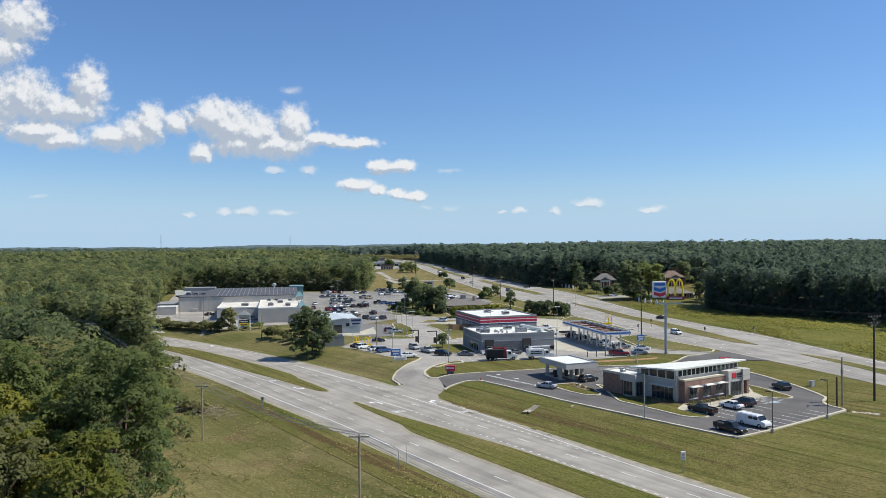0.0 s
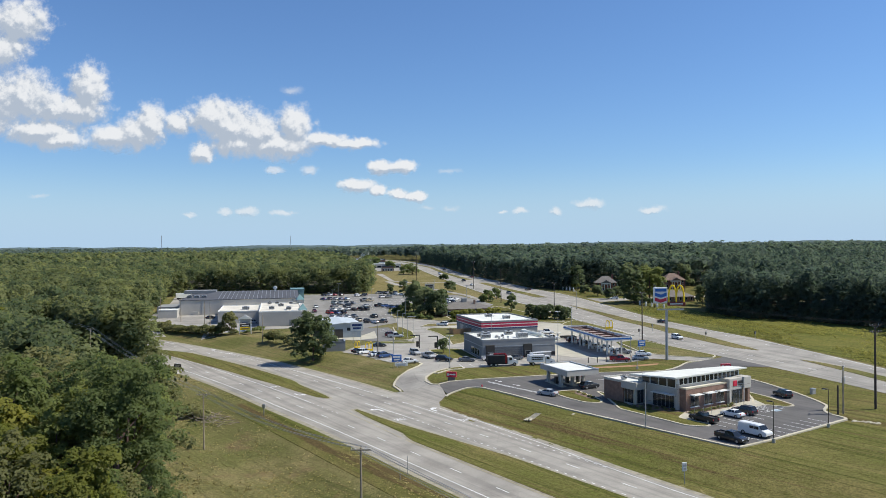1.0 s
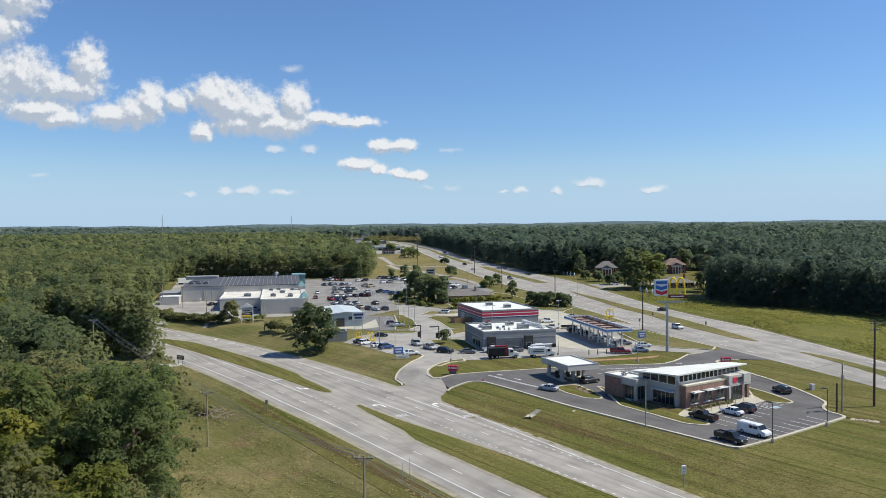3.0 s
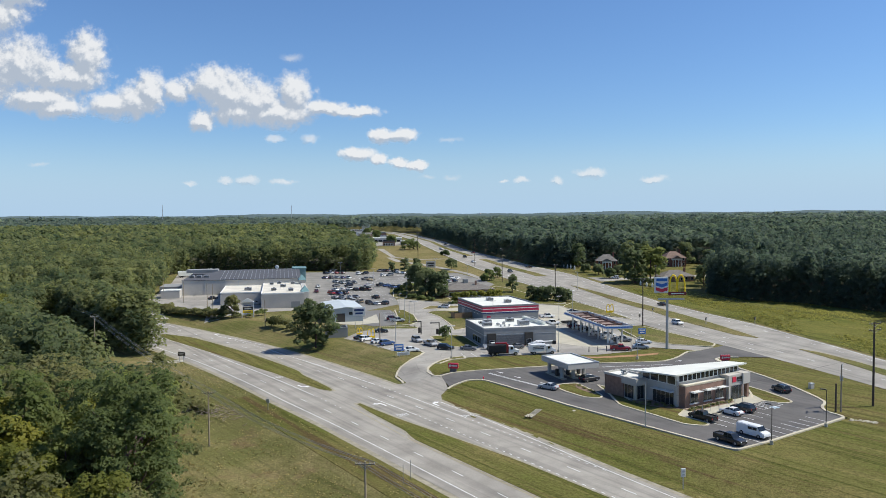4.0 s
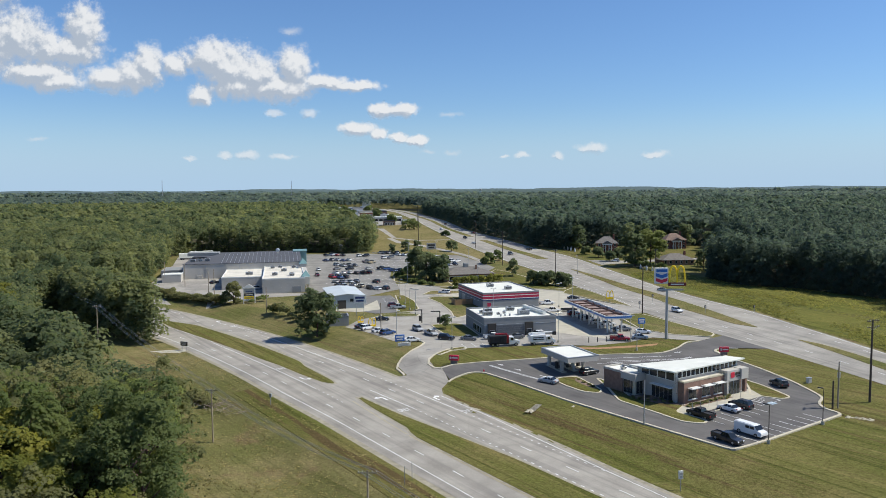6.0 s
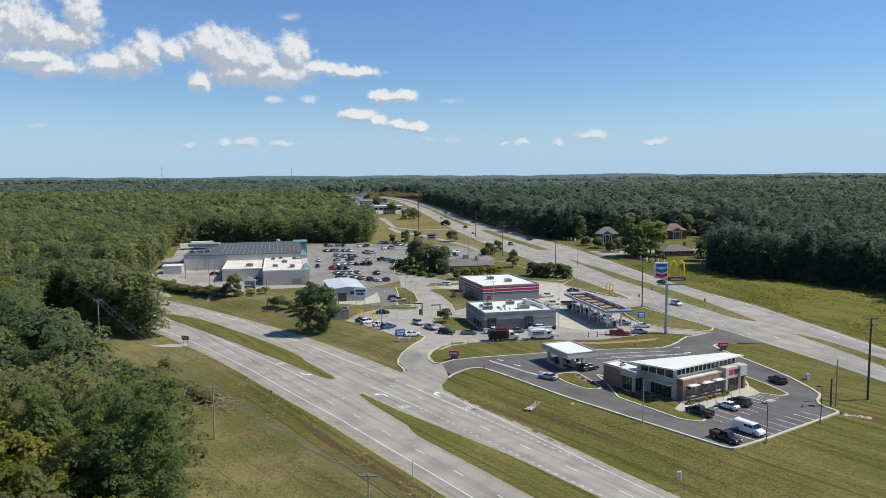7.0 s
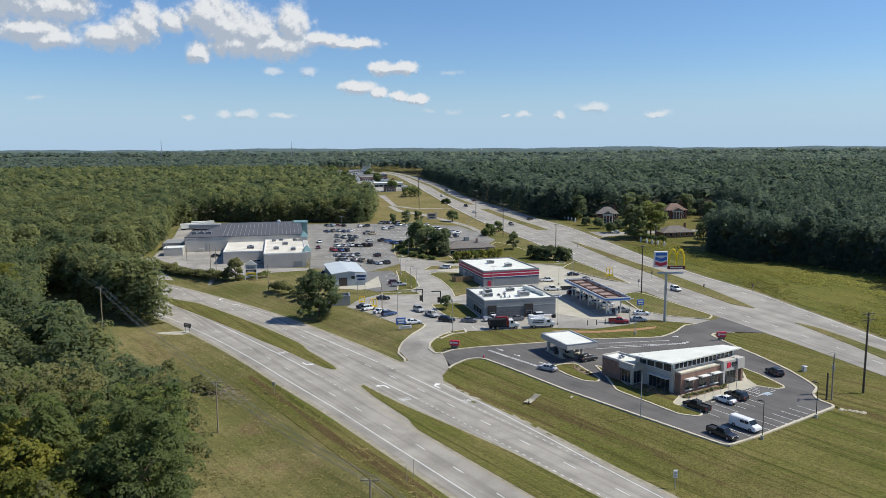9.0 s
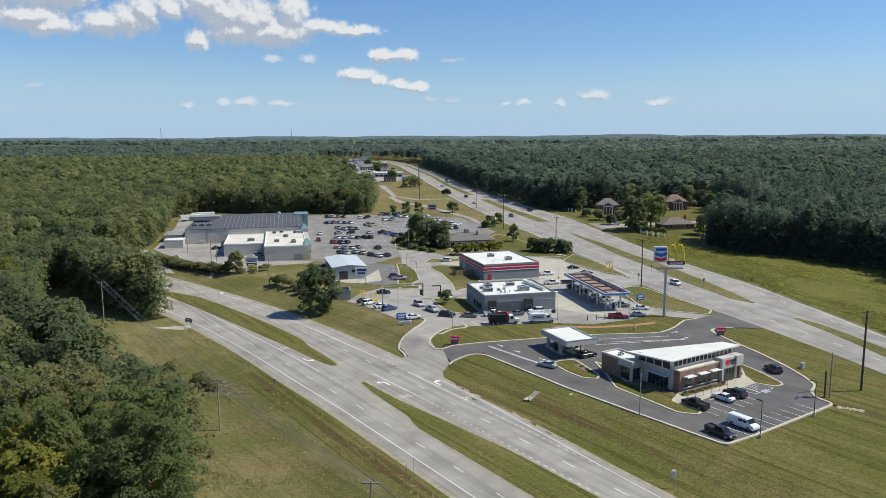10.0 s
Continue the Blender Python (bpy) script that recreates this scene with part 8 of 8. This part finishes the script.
for x, y, h in ((-37.8, 464, 6.0), (-29.4, 459, 9.0), (-21.7, 459, 9.0)):
    single_tree("tree", x, y, h, h * 0.34, 1100, 0.3, "conical dark green tree at the lot's end", None, 8, 0.15, 0.16, group="conical trees")
single_tree("tree", -1.0, 474, 6.5, 4.0, 500, 0.45, "low round tree in dry grass", None, 8, 0.25, 0.2)
single_tree("tree", -2.6, 234.5, 4.6, 2.2, 500, 0.24, "small thin-leaved tree on the lawn", None, 7, 0.3, 0.1)
single_tree("tree", -86.0, 290.0, 9.0, 3.4, 1600, 0.28, "young pine beside the centre's sign", SHRUB, 12, 0.08, 0.16)
for x, y, h in ((5, 335, 4.0), (9, 337, 4.2), (13, 338.5, 4.0), (17, 340, 4.2), (1.5, 334, 4.0), (20.5, 342, 3.8)):
    single_tree("tree", x, y, h + 0.8, 2.5, 420, 0.32, "low clipped tree with yellowing leaves by the diner", YELLOWLEAVES, 8, 0.2, 0.14, group="trees by the diner")
for i in range(16):
    shrub(0 + 1.6 * i, 330.6 + 0.55 * i, 1.1, 1.2, "clipped dark hedge by the diner", NEARLEAVES, 160, 0.22, "hedge by the diner")
for x, y, r, h in ((-24, 378, 3.2, 2.6), (-26.5, 366, 3.4, 2.8), (-24, 357, 3.0, 2.4), (-19, 348, 2.8, 2.2), (-14.5, 343.5, 2.6, 2.0), (-10, 340, 2.4, 1.8), (-22, 388, 3, 2.4)):
    shrub(x, y, r, h, "spreading dark shrub on the lot's island", NEARLEAVES, 420, 0.3, "island shrubs")
for x, y, r, h in ((-89.6, 288.5, 1.6, 3.0), (-83.5, 290.0, 1.2, 1.8), (-81.5, 293.5, 1.0, 1.5), (-76.8, 294.5, 1.7, 3.4), (-79.0, 290.0, 1.2, 2.0), (-75.3, 296.5, 1.6, 3.2)):
    shrub(x, y, r, h, "clipped evergreen shrub beside the sign", NEARLEAVES, 380, 0.2, "shrubs by the sign")
hx = [(-135, 322), (-126, 316), (-118.8, 309.5), (-110.5, 303), (-102.5, 296.5), (-95, 290.5), (-91, 288.4)]
for i in range(34):
    u = i / 33 * (len(hx) - 1)
    k = min(int(u), len(hx) - 2)
    x, y = [hx[k][j] + (hx[k + 1][j] - hx[k][j]) * (u - k) for j in (0, 1)]
    shrub(x + rng.uniform(-1, 1) - 0.6, y + rng.uniform(-1, 1) + 3.5, rng.uniform(1.9, 2.8), rng.uniform(2.4, 4.2), "overgrown roadside hedge bush", SHRUB, 360, 0.26, "overgrown hedge")
for x, y, r, h in ((-62.0, 264, 3.2, 4.4), (-58.5, 261, 2.8, 3.4), (-65, 267, 2.4, 3.0), (-55.5, 257, 2.4, 2.6), (-53, 252, 2.0, 2.0)):
    shrub(x, y, r, h, "straggling brown-green shrub on the bank", SHRUB, 380, 0.26, "bank shrubs")
for x, y, r, h in ((-58.6, 169.5, 2.6, 2.2), (-55.4, 166.6, 2.2, 1.8), (-61.2, 172.9, 2.2, 1.8)):
    shrub(x, y, r, h, "pile of dark brush in the field", SHRUB, 380, 0.24, "brush piles")
for i in range(20):
    a = i / 19
    shrub(47.9 + 10.8 * a + rng.uniform(-0.4, 0.4), 151.6 + 7.1 * a + rng.uniform(-0.5, 0.5), 0.45, 0.7, "small round shrub in mulch", SHRUB, 70, 0.12, "bank bed shrubs")
for x, y in ((38.0, 158.1), (39.2, 156.9), (40.6, 155.9), (42.0, 155.4), (43.5, 154.6), (44.9, 154.0), (29.8, 170.7), (30.7, 168.7), (31.1, 167.1), (29.0, 173.4), (41.2, 157.9), (43.7, 156.5)):
    shrub(x, y, 0.5, 0.8, "small round shrub in mulch", SHRUB, 80, 0.12, "bank bed shrubs")
for i in range(9):
    shrub(94.5 + 1.5 * i, 396 - 2.0 * i, 1.7, 5.4, "tall dark evergreen in a row beside the lawn", OAKLEAVES, 260, 0.3, "evergreens by the houses")
for x, y in ((75, 487), (77, 483), (78.5, 479), (80, 475), (73, 491), (71, 495)):
    shrub(x, y, 1.3, 6.0, "columnar dark evergreen beside the lawn", NEARLEAVES, 260, 0.34, "columnar evergreens")
for x, y, h, r in ((84.7, 438, 6, 3.4), (87.6, 420, 5.5, 3.2), (80, 452, 5, 3), (96, 438, 5, 3.4), (103, 440, 6, 3.4), (110, 440, 6, 3.5), (124, 452, 9, 4), (160, 470, 12, 5), (152, 492, 16, 5), (80, 480, 16, 5), (112, 486, 17, 5), (122, 490, 16, 5), (165, 440, 14, 5), (138, 396, 13, 5), (148, 405, 15, 5), (160, 415, 15, 5), (128, 385, 11, 4.5)):
    single_tree("tree", x, y, h, r, 900, 0.42, "leafy green tree among the houses", None, 10, 0.2, 0.25, group="trees among the houses")

# thin posts on the verge, pale garden cones, brush and small far trees
gp = thing("verge_posts", -7.5, 116.4, None, 64, "pair of thin steel posts on the verge", "posts")
for x in (-1.2, 1.2):
    part("post", tube(bmesh.new(), (x, 0, -0.3), (x, 0, 3.0), 0.05, 0.045, 6), STEEL, gp)
for x, y in ((71.0, 480.5), (72.9, 478), (74.5, 475), (76, 469.5), (97.0, 389), (98.8, 384), (100.8, 380.4), (103, 378.4), (105.3, 374.8)):
    gc = thing("garden_cone", x, y, None, 0, "pale pointed garden marker before dark evergreens", "garden ornament", "garden markers")
    bm = bmesh.new()
    tube(bm, (0, 0, -0.2), (0, 0, 1.5), 0.45, 0.5, 8)
    tube(bm, (0, 0, 1.5), (0, 0, 2.5), 0.5, 0.05, 8)
    part("cone", bm, WHITE, gc)
for x, y, h, r in ((-40.6, 640, 8, 4.5), (-33.0, 641, 7, 5), (-37, 646, 9, 5), (-5.6, 584, 3, 3.5), (20.3, 414, 6, 3), (25.4, 427, 6, 2.6), (17.5, 410, 4, 2.4)):
    single_tree("tree", x, y, h, r, 420, 0.45, "dark leafy tree on the dry verge", OAKLEAVES, 8, 0.15, 0.16, group="verge trees")
for i in range(150):
    u, v = rng.normal() * 5.2, rng.normal() * 2.6
    x, y = -49.5 + u * 0.75 + v * 0.5, 156.5 - u * 0.6 + v * 0.6
    if i == 0:
        brush = thing("brush_pile", -51.9, 164.0, None, 0, "pile of cut grey-brown branches in the field", "brush pile")
    a, l, e = rng.uniform(0, 6.283), rng.uniform(0.8, 2.4), rng.uniform(-0.1, 0.5)
    part("branch", tube(bmesh.new(), (x + 49.5, y - 156.5, rng.uniform(0.05, 0.7)), (x + 49.5 + l * math.cos(a), y - 156.5 + l * math.sin(a), 0.2 + l * e), 0.05, 0.02, 5), BRUSHWOOD, brush)


# masts and a water tower on the horizon
def mast(x, y, h, z):
    t = thing("radio_mast", x, y, z, 0, "thin steel radio mast on the horizon", "mast", "radio masts")
    for k in range(3):
        a = 2.094 * k
        part("leg", tube(bmesh.new(), (1.4 * math.cos(a), 1.4 * math.sin(a), 0), (0.5 * math.cos(a), 0.5 * math.sin(a), h), 0.45, 0.3, 5), STEEL, t)
    part("lattice", boxes(*[(-1.2, 1.2, -0.2, 0.2, i * h / 12, i * h / 12 + 0.5) for i in range(12)]), STEEL, t)


mast(-1005, 2600, 84, 0)
mast(-556, 2600, 78, 0)
wt_ = thing("water_tower", 100, 2700, 8, 0, "far pale water tower above the woods", "water tower")
for k in range(4):
    a = 1.571 * k
    part("leg", tube(bmesh.new(), (7 * math.cos(a), 7 * math.sin(a), 0), (2.5 * math.cos(a), 2.5 * math.sin(a), 36), 0.4, 0.35, 6), STEEL, wt_)
bm = bmesh.new()
bmesh.ops.create_uvsphere(bm, u_segments=16, v_segments=10, radius=4.2, matrix=Matrix.Translation((0, 0, 37.5)) @ Matrix.Diagonal((1, 1, 0.55, 1)))
part("tank", bm, WALLPALE, wt_, "pale rounded tank")

for x, y, h in far_trees:
    single_tree("tree", x, y, h, 5.0, 160, 1.1, "far green tree behind the roadside shops", OAKLEAVES, 8, 0.2, 0.3, group="trees behind the far shops")
for k in (-0.9, 0.9):
    wire([(-107.0 + k, 222.0, 12.6), (-178 + k, 320, 13.5)], 1.4, "thin overhead cable through the woods' gap", 0.03, STEEL)


# rough weeds of the meadow and tufts of cut straw in the field
def tufts(name, spots, radius, n, size, material, label, flat):
    ob = new(name, sheet_mesh(name, cards(spots, [radius * rng.uniform(0.6, 1.4) for _ in spots], n, size, flat, 0.5, 0.3, 1.6), material))
    return tagged(ob, label, "grass", kind="stuff")


spots = []
while len(spots) < 6500:
    x, y = rng.uniform(88, 176), rng.uniform(165, 385)
    if inside(x, y, MEADOW_EDGE) and noise.noise(Vector((x * 0.09, y * 0.03, 1.7))) + rng.uniform(-0.35, 0.35) > 0.0:
        spots.append((x, y, height(x, y) + 0.2))
tufts("meadow_weeds", spots, 0.8, 30000, 0.17, WEEDS, "tall rough yellow-green weeds of the meadow", 0.35)
spots = []
while len(spots) < 9000:
    x, y = rng.uniform(-85, 30), rng.uniform(50, 215)
    if road_sc(x, y)[1] < 61 and not inside(x, y, LEFT_WOOD) and x > -0.62 * y - 5 and noise.noise(Vector((x * 0.12, y * 0.12, 5.1))) + rng.uniform(-0.4, 0.4) > 0.0:
        spots.append((x, y, height(x, y) + 0.05))
tufts("straw_tufts", spots, 0.4, 20000, 0.1, STRAW, "tufts of cut straw and grass in the field", 0.12)
